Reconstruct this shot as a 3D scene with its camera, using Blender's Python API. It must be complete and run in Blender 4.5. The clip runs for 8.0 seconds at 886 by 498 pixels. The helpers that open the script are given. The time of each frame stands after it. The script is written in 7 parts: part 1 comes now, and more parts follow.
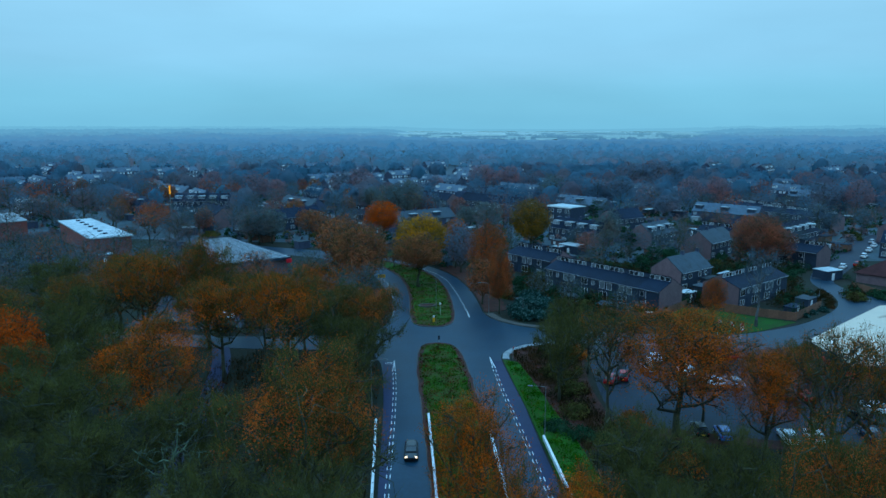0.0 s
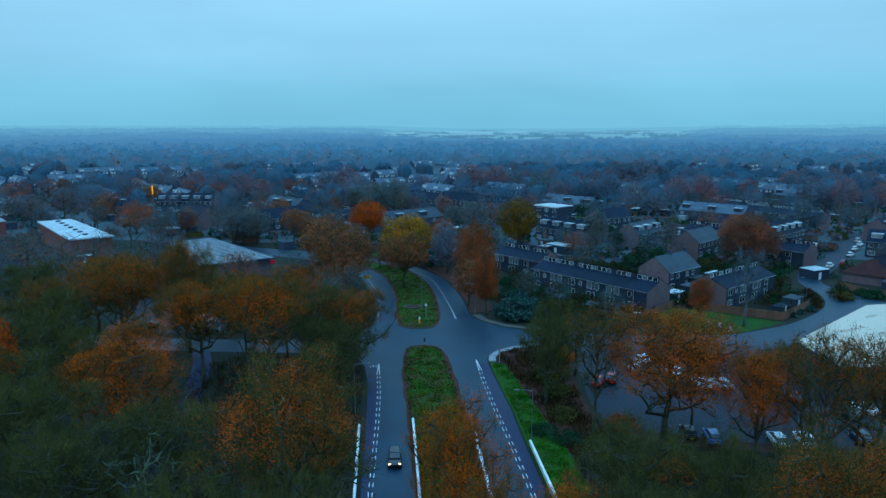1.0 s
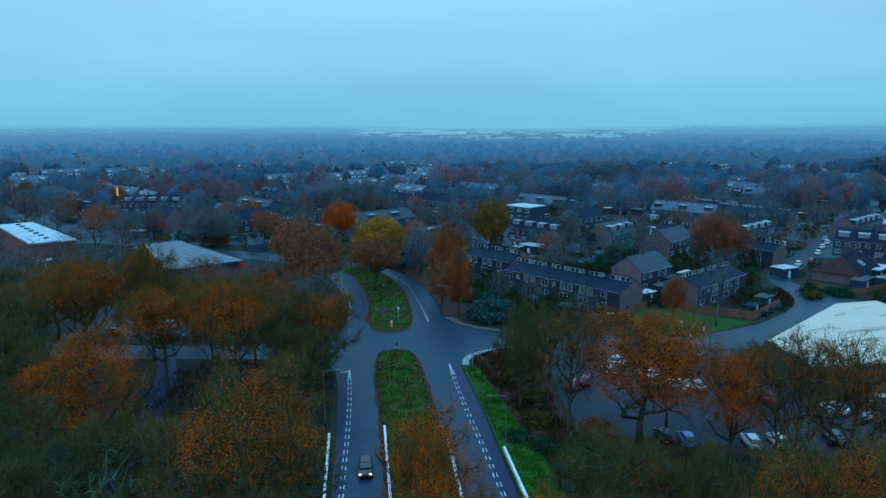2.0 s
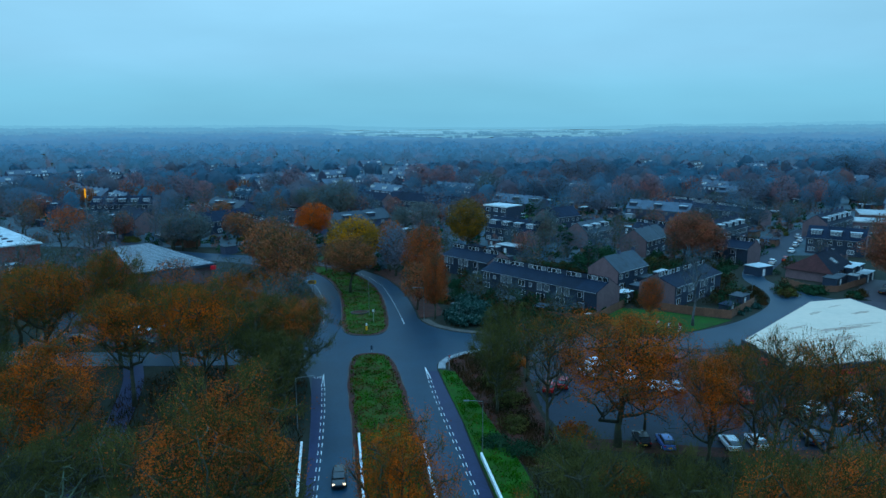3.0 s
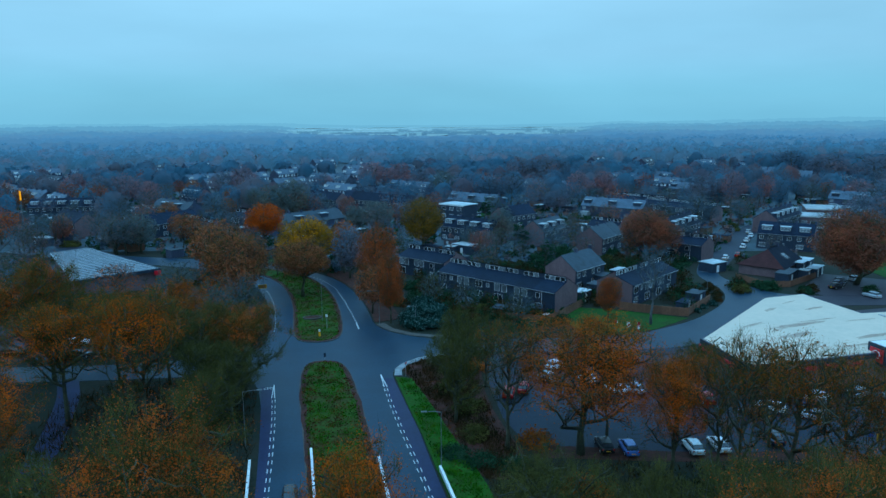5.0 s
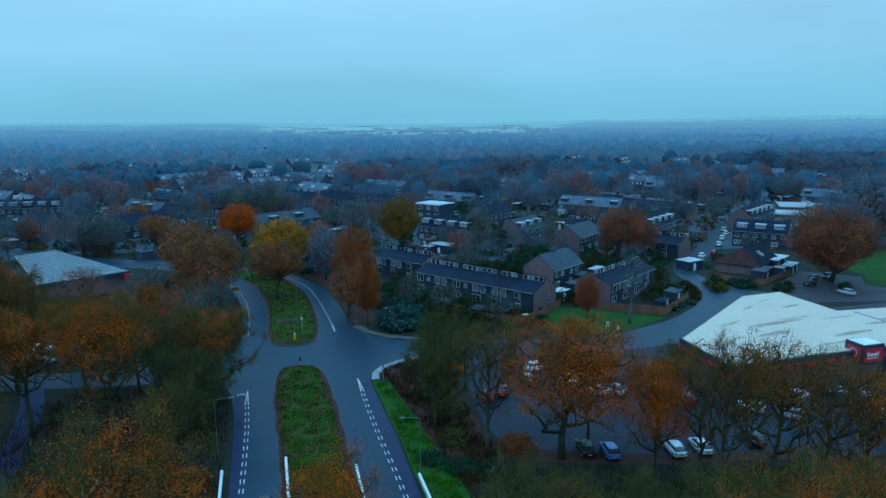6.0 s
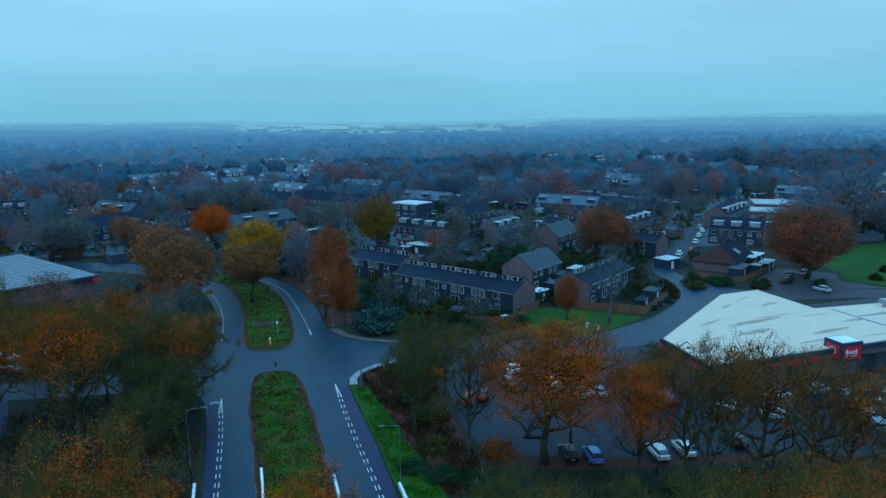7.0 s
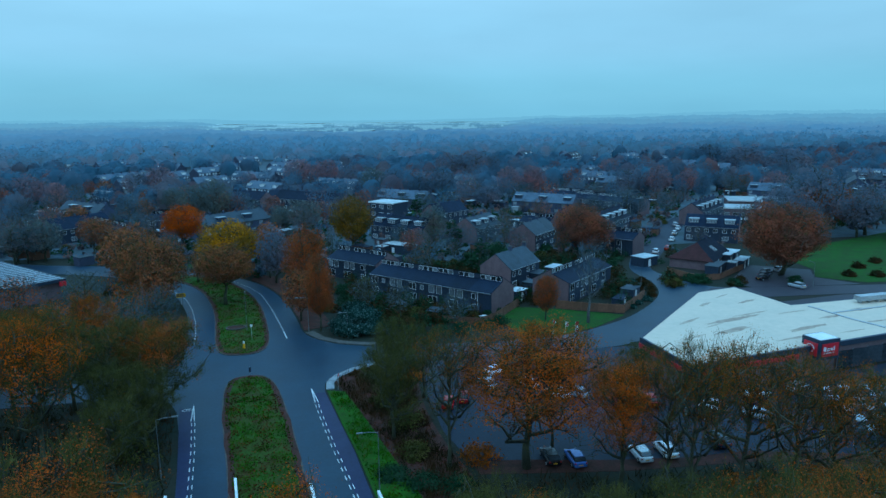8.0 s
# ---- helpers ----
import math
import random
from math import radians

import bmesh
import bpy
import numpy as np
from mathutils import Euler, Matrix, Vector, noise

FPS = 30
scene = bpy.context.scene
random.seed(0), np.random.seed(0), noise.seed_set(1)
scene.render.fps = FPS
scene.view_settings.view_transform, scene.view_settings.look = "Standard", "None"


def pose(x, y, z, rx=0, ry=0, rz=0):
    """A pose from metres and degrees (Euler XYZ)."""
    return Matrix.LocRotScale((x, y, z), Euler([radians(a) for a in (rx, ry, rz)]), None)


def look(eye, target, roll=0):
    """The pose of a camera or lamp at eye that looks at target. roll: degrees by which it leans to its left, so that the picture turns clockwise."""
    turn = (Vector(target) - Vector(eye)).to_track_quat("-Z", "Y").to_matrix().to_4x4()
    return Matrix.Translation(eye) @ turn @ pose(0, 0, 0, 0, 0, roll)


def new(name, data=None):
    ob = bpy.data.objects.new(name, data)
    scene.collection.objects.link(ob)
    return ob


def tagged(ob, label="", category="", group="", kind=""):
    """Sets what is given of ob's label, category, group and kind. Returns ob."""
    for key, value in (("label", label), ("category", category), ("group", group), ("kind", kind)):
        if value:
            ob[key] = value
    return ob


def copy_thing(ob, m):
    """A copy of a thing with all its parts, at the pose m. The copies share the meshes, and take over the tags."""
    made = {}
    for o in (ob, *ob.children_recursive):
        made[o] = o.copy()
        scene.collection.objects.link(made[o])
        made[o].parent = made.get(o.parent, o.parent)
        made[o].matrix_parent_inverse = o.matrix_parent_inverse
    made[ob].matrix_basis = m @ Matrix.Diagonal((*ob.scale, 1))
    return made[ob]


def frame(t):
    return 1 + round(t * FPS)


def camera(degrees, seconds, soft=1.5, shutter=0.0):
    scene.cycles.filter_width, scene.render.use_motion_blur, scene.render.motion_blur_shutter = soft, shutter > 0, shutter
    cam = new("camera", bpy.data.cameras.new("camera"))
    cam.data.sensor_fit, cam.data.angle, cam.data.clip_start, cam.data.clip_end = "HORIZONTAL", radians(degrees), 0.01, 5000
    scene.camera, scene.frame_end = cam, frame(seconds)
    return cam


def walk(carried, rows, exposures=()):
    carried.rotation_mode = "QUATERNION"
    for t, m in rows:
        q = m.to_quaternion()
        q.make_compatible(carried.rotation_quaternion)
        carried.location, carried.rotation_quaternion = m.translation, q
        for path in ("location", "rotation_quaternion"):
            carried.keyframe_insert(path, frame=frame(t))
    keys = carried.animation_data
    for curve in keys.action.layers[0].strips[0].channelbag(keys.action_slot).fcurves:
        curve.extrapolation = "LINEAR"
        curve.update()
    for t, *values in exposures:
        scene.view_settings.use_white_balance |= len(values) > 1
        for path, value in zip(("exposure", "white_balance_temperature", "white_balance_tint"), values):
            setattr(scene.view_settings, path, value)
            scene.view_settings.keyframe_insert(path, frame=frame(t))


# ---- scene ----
cam = camera(65.47, 8.0)
PATH = [
    (0, look((0.000, 0.000, 42.001), (0.004, 98.421, 24.300), -0.018)),
    (0.5, look((0.272, 1.054, 41.935), (0.537, 99.464, 24.176), -0.022)),
    (1, look((0.543, 2.103, 41.900), (2.274, 100.490, 24.099), -0.023)),
    (1.5, look((0.744, 3.149, 41.968), (4.434, 101.479, 24.147), -0.039)),
    (3, look((1.471, 6.269, 42.010), (10.292, 104.251, 24.071), -0.148)),
    (3.5, look((1.620, 7.211, 42.044), (11.968, 105.029, 24.027), -0.207)),
    (4, look((1.743, 8.247, 42.079), (13.418, 105.894, 23.948), -0.254)),
    (4.5, look((1.920, 9.267, 42.029), (15.261, 106.689, 23.833), -0.271)),
    (6, look((2.349, 12.334, 42.030), (20.762, 108.872, 23.550), -0.328)),
    (6.5, look((2.437, 13.419, 42.111), (22.339, 109.635, 23.499), -0.371)),
    (7, look((2.563, 14.449, 42.179), (24.216, 110.261, 23.437), -0.465)),
    (7.5, look((2.686, 15.478, 42.229), (25.980, 110.875, 23.342), -0.504)),
    (8, look((2.750, 16.454, 42.169), (27.758, 111.390, 23.150), -0.543)),
]
walk(cam, PATH)


# ---- sky and light: a flat overcast winter dusk ----
world = bpy.data.worlds.new("overcast_sky")
scene.world = world
world.use_nodes = True
wn, wl = world.node_tree.nodes, world.node_tree.links
wn.clear()
w_out = wn.new("ShaderNodeOutputWorld")
w_bg = wn.new("ShaderNodeBackground")
w_sky = wn.new("ShaderNodeTexSky")
w_sky.sky_type = "NISHITA"
w_sky.sun_disc = False
w_sky.sun_elevation = radians(14)
w_sky.sun_rotation = radians(150)
w_scale = wn.new("ShaderNodeVectorMath")
w_scale.operation = "SCALE"
w_scale.inputs["Scale"].default_value = 0.06
w_co = wn.new("ShaderNodeTexCoord")
w_sep = wn.new("ShaderNodeSeparateXYZ")
w_ramp = wn.new("ShaderNodeValToRGB")
w_ramp.color_ramp.interpolation = "EASE"
stops = w_ramp.color_ramp.elements
stops[0].position, stops[0].color = 0.0, (0.18, 0.54, 0.77, 1)
stops[1].position, stops[1].color = 1.0, (0.50, 1.36, 2.30, 1)
for at, colour in ((0.03, (0.20, 0.57, 0.80, 1)), (0.10, (0.27, 0.63, 0.90, 1)), (0.22, (0.34, 0.72, 1.02, 1)), (0.42, (0.38, 0.98, 1.55, 1))):
    stop = stops.new(at)
    stop.color = colour
w_noise = wn.new("ShaderNodeTexNoise")
w_noise.inputs["Scale"].default_value = 2.2
w_noise.inputs["Detail"].default_value = 5
w_map = wn.new("ShaderNodeMapping")
w_map.inputs["Scale"].default_value = (1, 1, 4.5)
w_cl = wn.new("ShaderNodeMapRange")
w_cl.inputs["From Min"].default_value = 0.3
w_cl.inputs["From Max"].default_value = 0.7
w_cl.inputs["To Min"].default_value = 0.93
w_cl.inputs["To Max"].default_value = 1.08
w_mul = wn.new("ShaderNodeVectorMath")
w_mul.operation = "SCALE"
w_mix = wn.new("ShaderNodeMix")
w_mix.data_type = "RGBA"
w_mix.inputs["Factor"].default_value = 0.985
wl.new(w_co.outputs["Generated"], w_sep.inputs[0])
wl.new(w_sep.outputs["Z"], w_ramp.inputs[0])
wl.new(w_co.outputs["Generated"], w_map.inputs[0])
wl.new(w_map.outputs[0], w_noise.inputs["Vector"])
wl.new(w_noise.outputs[0], w_cl.inputs["Value"])
wl.new(w_ramp.outputs[0], w_mul.inputs[0])
wl.new(w_cl.outputs[0], w_mul.inputs["Scale"])
wl.new(w_sky.outputs[0], w_scale.inputs[0])
wl.new(w_scale.outputs[0], w_mix.inputs["A"])
wl.new(w_mul.outputs[0], w_mix.inputs["B"])
wl.new(w_mix.outputs["Result"], w_bg.inputs["Color"])
wl.new(w_bg.outputs[0], w_out.inputs[0])

sun = new("sun", bpy.data.lights.new("sun", "SUN"))
sun.data.energy = 0.25
sun.data.angle = radians(25)
sun.data.color = (1.0, 0.96, 0.92)
sun.matrix_world = look((0, 0, 200), (60, 90, 30))


# ---- materials ----
def material(name, a, b=None, scale=1.0, rough=0.8, bump=0.0, bump_scale=None, fine=None, metal=0.0, spec=0.5, stretch=(1, 1, 1), vary=0.0, space="Object", speckle=1.0):
    """Two colours mixed by noise of a real size, a finer grain over it, and relief."""
    m = bpy.data.materials.new(name)
    m.use_nodes = True
    n, l = m.node_tree.nodes, m.node_tree.links
    p = n["Principled BSDF"]
    p.inputs["Roughness"].default_value = rough
    p.inputs["Metallic"].default_value = metal
    p.inputs["Specular IOR Level"].default_value = spec
    b = b or tuple(c * 0.75 for c in a)
    co = n.new("ShaderNodeTexCoord")
    mp = n.new("ShaderNodeMapping")
    mp.inputs["Scale"].default_value = stretch
    l.new(co.outputs[space], mp.inputs[0])
    big = n.new("ShaderNodeTexNoise")
    big.inputs["Scale"].default_value = scale
    big.inputs["Detail"].default_value = 6
    big.inputs["Roughness"].default_value = 0.65
    l.new(mp.outputs[0], big.inputs["Vector"])
    ramp = n.new("ShaderNodeMapRange")
    ramp.inputs["From Min"].default_value = 0.36
    ramp.inputs["From Max"].default_value = 0.64
    l.new(big.outputs[0], ramp.inputs["Value"])
    mix = n.new("ShaderNodeMix")
    mix.data_type = "RGBA"
    l.new(ramp.outputs[0], mix.inputs["Factor"])
    mix.inputs["A"].default_value = (*a, 1)
    mix.inputs["B"].default_value = (*b, 1)
    grain = n.new("ShaderNodeTexNoise")
    grain.inputs["Scale"].default_value = fine or scale * 9
    grain.inputs["Detail"].default_value = 4
    l.new(mp.outputs[0], grain.inputs["Vector"])
    gr = n.new("ShaderNodeMapRange")
    gr.inputs["From Min"].default_value = 0.25
    gr.inputs["From Max"].default_value = 0.75
    gr.inputs["To Min"].default_value = 1 - 0.28 * speckle
    gr.inputs["To Max"].default_value = 1 + 0.25 * speckle
    l.new(grain.outputs[0], gr.inputs["Value"])
    mul = n.new("ShaderNodeVectorMath")
    mul.operation = "SCALE"
    l.new(mix.outputs["Result"], mul.inputs[0])
    l.new(gr.outputs[0], mul.inputs["Scale"])
    last = mul.outputs[0]
    if vary:
        info = n.new("ShaderNodeObjectInfo")
        vr = n.new("ShaderNodeMapRange")
        vr.inputs["To Min"].default_value = 1 - vary
        vr.inputs["To Max"].default_value = 1 + vary
        l.new(info.outputs["Random"], vr.inputs["Value"])
        mul2 = n.new("ShaderNodeVectorMath")
        mul2.operation = "SCALE"
        l.new(last, mul2.inputs[0])
        l.new(vr.outputs[0], mul2.inputs["Scale"])
        last = mul2.outputs[0]
    l.new(last, p.inputs["Base Color"])
    if bump:
        bt = n.new("ShaderNodeTexNoise")
        bt.inputs["Scale"].default_value = bump_scale or scale * 6
        bt.inputs["Detail"].default_value = 5
        l.new(mp.outputs[0], bt.inputs["Vector"])
        bn = n.new("ShaderNodeBump")
        bn.inputs["Strength"].default_value = bump
        bn.inputs["Distance"].default_value = 0.05
        l.new(bt.outputs[0], bn.inputs["Height"])
        l.new(bn.outputs[0], p.inputs["Normal"])
    return m


def leaf_material(name, colours, through_light=0.25, patches=0.45):
    """Leaves: each one takes its own colour out of a few, and lets some light through."""
    m = bpy.data.materials.new(name)
    m.use_nodes = True
    n, l = m.node_tree.nodes, m.node_tree.links
    n.clear()
    out = n.new("ShaderNodeOutputMaterial")
    geo = n.new("ShaderNodeNewGeometry")
    info = n.new("ShaderNodeObjectInfo")
    co = n.new("ShaderNodeTexCoord")
    patch = n.new("ShaderNodeTexNoise")
    patch.inputs["Scale"].default_value = patches
    patch.inputs["Detail"].default_value = 2
    l.new(co.outputs["Object"], patch.inputs["Vector"])
    spread = n.new("ShaderNodeMapRange")
    spread.inputs["From Min"].default_value = 0.38
    spread.inputs["From Max"].default_value = 0.62
    spread.inputs["To Max"].default_value = 0.66
    l.new(patch.outputs[0], spread.inputs["Value"])
    own = n.new("ShaderNodeMath")
    own.operation = "MULTIPLY_ADD"
    own.inputs[1].default_value = 0.18
    l.new(geo.outputs["Random Per Island"], own.inputs[0])
    l.new(spread.outputs[0], own.inputs[2])
    add = n.new("ShaderNodeMath")
    add.operation = "MULTIPLY_ADD"
    add.inputs[1].default_value = 0.16
    l.new(info.outputs["Random"], add.inputs[0])
    l.new(own.outputs[0], add.inputs[2])
    ramp = n.new("ShaderNodeValToRGB")
    el = ramp.color_ramp.elements
    el[0].position, el[0].color = 0.0, (*colours[0], 1)
    el[1].position, el[1].color = 1.0, (*colours[-1], 1)
    for i in range(1, len(colours) - 1):
        e = el.new(i / (len(colours) - 1))
        e.color = (*colours[i], 1)
    l.new(add.outputs[0], ramp.inputs[0])
    d = n.new("ShaderNodeBsdfDiffuse")
    t = n.new("ShaderNodeBsdfTranslucent")
    x = n.new("ShaderNodeMixShader")
    x.inputs[0].default_value = through_light
    for s in (d, t):
        l.new(ramp.outputs[0], s.inputs["Color"])
    l.new(d.outputs[0], x.inputs[1])
    l.new(t.outputs[0], x.inputs[2])
    l.new(x.outputs[0], out.inputs[0])
    return m


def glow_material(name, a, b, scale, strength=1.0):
    """Two noise-mixed glowing colours, for lamps and for haze painted on the distance."""
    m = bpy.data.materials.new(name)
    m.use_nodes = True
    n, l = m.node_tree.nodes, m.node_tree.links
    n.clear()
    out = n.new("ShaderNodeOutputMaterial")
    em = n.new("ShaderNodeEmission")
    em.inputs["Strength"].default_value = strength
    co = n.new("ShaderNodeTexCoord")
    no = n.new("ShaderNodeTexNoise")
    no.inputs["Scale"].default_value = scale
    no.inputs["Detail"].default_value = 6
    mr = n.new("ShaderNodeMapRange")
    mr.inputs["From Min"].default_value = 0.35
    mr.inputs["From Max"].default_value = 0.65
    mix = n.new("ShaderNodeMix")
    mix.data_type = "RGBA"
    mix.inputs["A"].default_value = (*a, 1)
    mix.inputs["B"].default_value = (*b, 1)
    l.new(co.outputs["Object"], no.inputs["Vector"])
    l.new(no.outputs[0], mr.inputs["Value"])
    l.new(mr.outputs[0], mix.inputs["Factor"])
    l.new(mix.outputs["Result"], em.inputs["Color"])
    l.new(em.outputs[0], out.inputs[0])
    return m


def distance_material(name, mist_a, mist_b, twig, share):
    """Woods at the far edge of sight: haze painted as emission over haze-blue twigs."""
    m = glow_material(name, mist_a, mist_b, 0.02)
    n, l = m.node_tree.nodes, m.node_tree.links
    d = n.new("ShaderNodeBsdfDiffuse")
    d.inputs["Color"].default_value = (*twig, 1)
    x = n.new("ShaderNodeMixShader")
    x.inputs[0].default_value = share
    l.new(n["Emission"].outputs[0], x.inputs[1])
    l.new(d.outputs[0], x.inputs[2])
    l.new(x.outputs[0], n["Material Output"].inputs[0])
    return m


ASPHALT = material("wet_asphalt", (0.007, 0.033, 0.058), (0.005, 0.023, 0.042), 0.10, 0.45, 0.12, 3.0, 2.0, spec=0.22, speckle=0.6)
BIKE_ASPHALT = material("reddish_wet_asphalt", (0.020, 0.028, 0.070), (0.015, 0.021, 0.054), 0.2, 0.50, 0.12, 3.0, 2.0, spec=0.16, speckle=0.6)
LOT = material("wet_clinker_paving", (0.009, 0.020, 0.038), (0.006, 0.012, 0.024), 0.15, 0.65, 0.3, 4.0, 2.5, spec=0.25)
BROWN_PAVING = material("red_brown_clinkers", (0.030, 0.024, 0.034), (0.019, 0.017, 0.026), 0.3, 0.7, 0.3, 4.0, 2.5)
# blue-grey ground colour: stands in for haze between the houses
GARDENS = material("haze_blue_garden_ground", (0.042, 0.084, 0.112), (0.019, 0.038, 0.042), 0.12, 0.9, 0.4, 1.5, 0.9)
DARK_TILES = material("black_roof_tiles", (0.007, 0.012, 0.024), (0.005, 0.008, 0.016), 0.5, 0.7, 0.5, 4.0, 3.0, spec=0.06)
LAWN = material("wet_winter_lawn", (0.008, 0.076, 0.005), (0.016, 0.044, 0.007), 0.25, 0.95, 0.9, 3.0, 2.2, spec=0.2)
PAINT = material("road_paint", (0.75, 0.75, 0.73), (0.5, 0.5, 0.5), 1.5, 0.6)
KERB = material("weathered_kerb", (0.085, 0.075, 0.065), (0.045, 0.042, 0.040), 0.8, 0.85)
PALE = material("pale_paving", (0.26, 0.28, 0.29), (0.15, 0.16, 0.17), 0.5, 0.8, 0.2)
GROUND = material("litter_ground", (0.025, 0.023, 0.016), (0.011, 0.020, 0.013), 0.06, 0.95, 0.6, 0.8, 1.4, spec=0.2)
GRASS = material("wet_grass", (0.009, 0.090, 0.003), (0.018, 0.052, 0.006), 0.35, 0.95, 0.9, 3.0, 2.2, spec=0.2)
MEDIAN = material("leafy_grass", (0.013, 0.072, 0.004), (0.046, 0.036, 0.008), 0.22, 0.95, 0.9, 3.0, 2.0, spec=0.2)
LITTER = material("leaf_litter", (0.085, 0.026, 0.020), (0.036, 0.019, 0.014), 0.6, 0.95, 0.9, 4.0, 3.0, spec=0.2)
BRICK = material("brown_brick", (0.178, 0.104, 0.112), (0.130, 0.078, 0.084), 0.6, 0.85, 0.3, 8.0, 5.0, vary=0.15)
RED_BRICK = material("red_brick", (0.260, 0.062, 0.048), (0.200, 0.050, 0.040), 0.6, 0.85, 0.3, 8.0, 5.0)
CLADDING = material("dark_boarding", (0.014, 0.032, 0.060), (0.009, 0.021, 0.041), 0.8, 0.6, 0.2, 6.0, 5.0, stretch=(6, 6, 1))
TILES = material("dark_roof_tiles", (0.007, 0.018, 0.038), (0.004, 0.011, 0.024), 0.5, 0.66, 0.5, 4.0, 3.0, vary=0.3, spec=0.11)
SLATE = material("weathered_grey_roof", (0.020, 0.042, 0.060), (0.008, 0.019, 0.030), 0.4, 0.7, 0.4, 4.0, 3.0, vary=0.2)
# roofs of the far rows, lightened and blued to paint in haze
HAZE_ROOF = material("haze_blue_roof_tiles", (0.048, 0.094, 0.140), (0.029, 0.059, 0.092), 0.3, 0.6, 0.3, 2.0, 2.0)
WHITE = material("white_paint", (0.72, 0.73, 0.72), (0.60, 0.62, 0.62), 0.7, 0.5, vary=0.08)
FELT = material("light_roofing_felt", (0.36, 0.40, 0.41), (0.22, 0.26, 0.28), 0.25, 0.7, 0.15, 2.0, 1.2, vary=0.35)
CREAM = material("cream_roof_membrane", (0.60, 0.46, 0.35), (0.54, 0.43, 0.33), 0.16, 0.7, 0.1, 0.5, 1.1, speckle=0.2)
STAIN = material("puddle_stain", (0.26, 0.14, 0.09), (0.40, 0.28, 0.19), 0.7, 0.4)
METAL = material("galvanised_steel", (0.42, 0.44, 0.46), (0.32, 0.34, 0.36), 1.0, 0.45, metal=0.6)
POLE = material("grey_pole", (0.16, 0.18, 0.19), (0.11, 0.13, 0.14), 1.0, 0.5, metal=0.3)
RIBBED = material("frosted_metal_roof", (0.40, 0.47, 0.50), (0.26, 0.33, 0.36), 0.12, 0.45, 0.2, 1.0, 0.8)
FENCE = material("brown_fence_wood", (0.210, 0.085, 0.048), (0.140, 0.060, 0.036), 0.8, 0.85, 0.3, 5.0, 5.0, vary=0.15)
BARK = material("mossy_bark", (0.072, 0.074, 0.040), (0.020, 0.020, 0.014), 0.6, 0.9, 0.5, 5.0, 6.0)
LICHEN = material("lichen_bark", (0.085, 0.125, 0.070), (0.030, 0.044, 0.024), 0.9, 0.9, 0.5, 5.0, 6.0)
BIRCH = material("birch_bark", (0.13, 0.135, 0.135), (0.045, 0.048, 0.050), 1.5, 0.8, 0.3, 5.0, 6.0, stretch=(1, 1, 3))
SIGN_RED = material("red_sign_panel", (0.68, 0.015, 0.030), (0.58, 0.012, 0.026), 0.7, 0.35)
RED = material("red_fabric", (0.55, 0.02, 0.025), (0.42, 0.016, 0.02), 0.7, 0.6)
YELLOW = material("yellow_sign", (0.85, 0.36, 0.01), (0.75, 0.31, 0.01), 0.9, 0.5)
BLUE = material("blue_sign", (0.03, 0.13, 0.50), (0.026, 0.11, 0.42), 0.9, 0.4)
RUBBER = material("tyre_rubber", (0.018, 0.018, 0.019), (0.012, 0.012, 0.013), 2.0, 0.9)
LAMP_RED = material("tail_lamp", (0.45, 0.01, 0.01), (0.38, 0.01, 0.01), 3.0, 0.2)
SOLAR = material("solar_panel", (0.012, 0.020, 0.055), (0.009, 0.014, 0.040), 2.0, 0.15)
GLASS = material("window_glass", (0.022, 0.028, 0.034), (0.034, 0.042, 0.050), 0.3, 0.08, spec=0.6, vary=0.3)
BLIND = material("net_curtain_behind_glass", (0.22, 0.25, 0.27), (0.12, 0.14, 0.16), 1.0, 0.2, vary=0.4)
HEADLIGHT = glow_material("lit_headlight", (1.0, 0.82, 0.55), (1.0, 0.78, 0.5), 1.0, 2.5)
LIT_YELLOW = glow_material("lit_yellow_sign", (0.95, 0.42, 0.02), (0.85, 0.36, 0.02), 0.5, 0.9)

OAK = leaf_material("orange_oak_leaves", ((0.170, 0.050, 0.010), (0.340, 0.070, 0.010), (0.560, 0.096, 0.010), (0.860, 0.145, 0.008)), 0.3, 0.35)
FLAME = leaf_material("flame_leaves", ((0.260, 0.044, 0.010), (0.440, 0.066, 0.010), (0.620, 0.092, 0.010), (0.800, 0.130, 0.010)), 0.2)
# dark brick whose blue is haze painted into the colour
HAZE_BRICK = material("haze_blue_brick", (0.048, 0.062, 0.104), (0.034, 0.044, 0.076), 0.6, 0.85, 0.3, 8.0, 5.0, vary=0.25)
RED_SIDE_TILE = material("red_side_roof_tiles", (0.070, 0.025, 0.025), (0.048, 0.019, 0.019), 0.6, 0.8, 0.4, 4.0, 4.0, spec=0.08)
BROWN_LEAF = leaf_material("brown_oak_leaves", ((0.110, 0.044, 0.012), (0.220, 0.062, 0.012), (0.370, 0.086, 0.012), (0.570, 0.118, 0.012)), 0.25)
DUSK_LEAF = leaf_material("rust_brown_oak_leaves", ((0.140, 0.052, 0.016), (0.260, 0.068, 0.016), (0.420, 0.086, 0.016), (0.640, 0.108, 0.014)), 0.3, 0.35)
RUST = leaf_material("rust_leaves", ((0.180, 0.060, 0.032), (0.290, 0.074, 0.031), (0.420, 0.092, 0.029), (0.580, 0.114, 0.025)), 0.45, 0.3)
GOLD = leaf_material("golden_leaves", ((0.120, 0.070, 0.018), (0.230, 0.112, 0.014), (0.450, 0.176, 0.010), (0.800, 0.270, 0.008)), 0.25, 0.25)
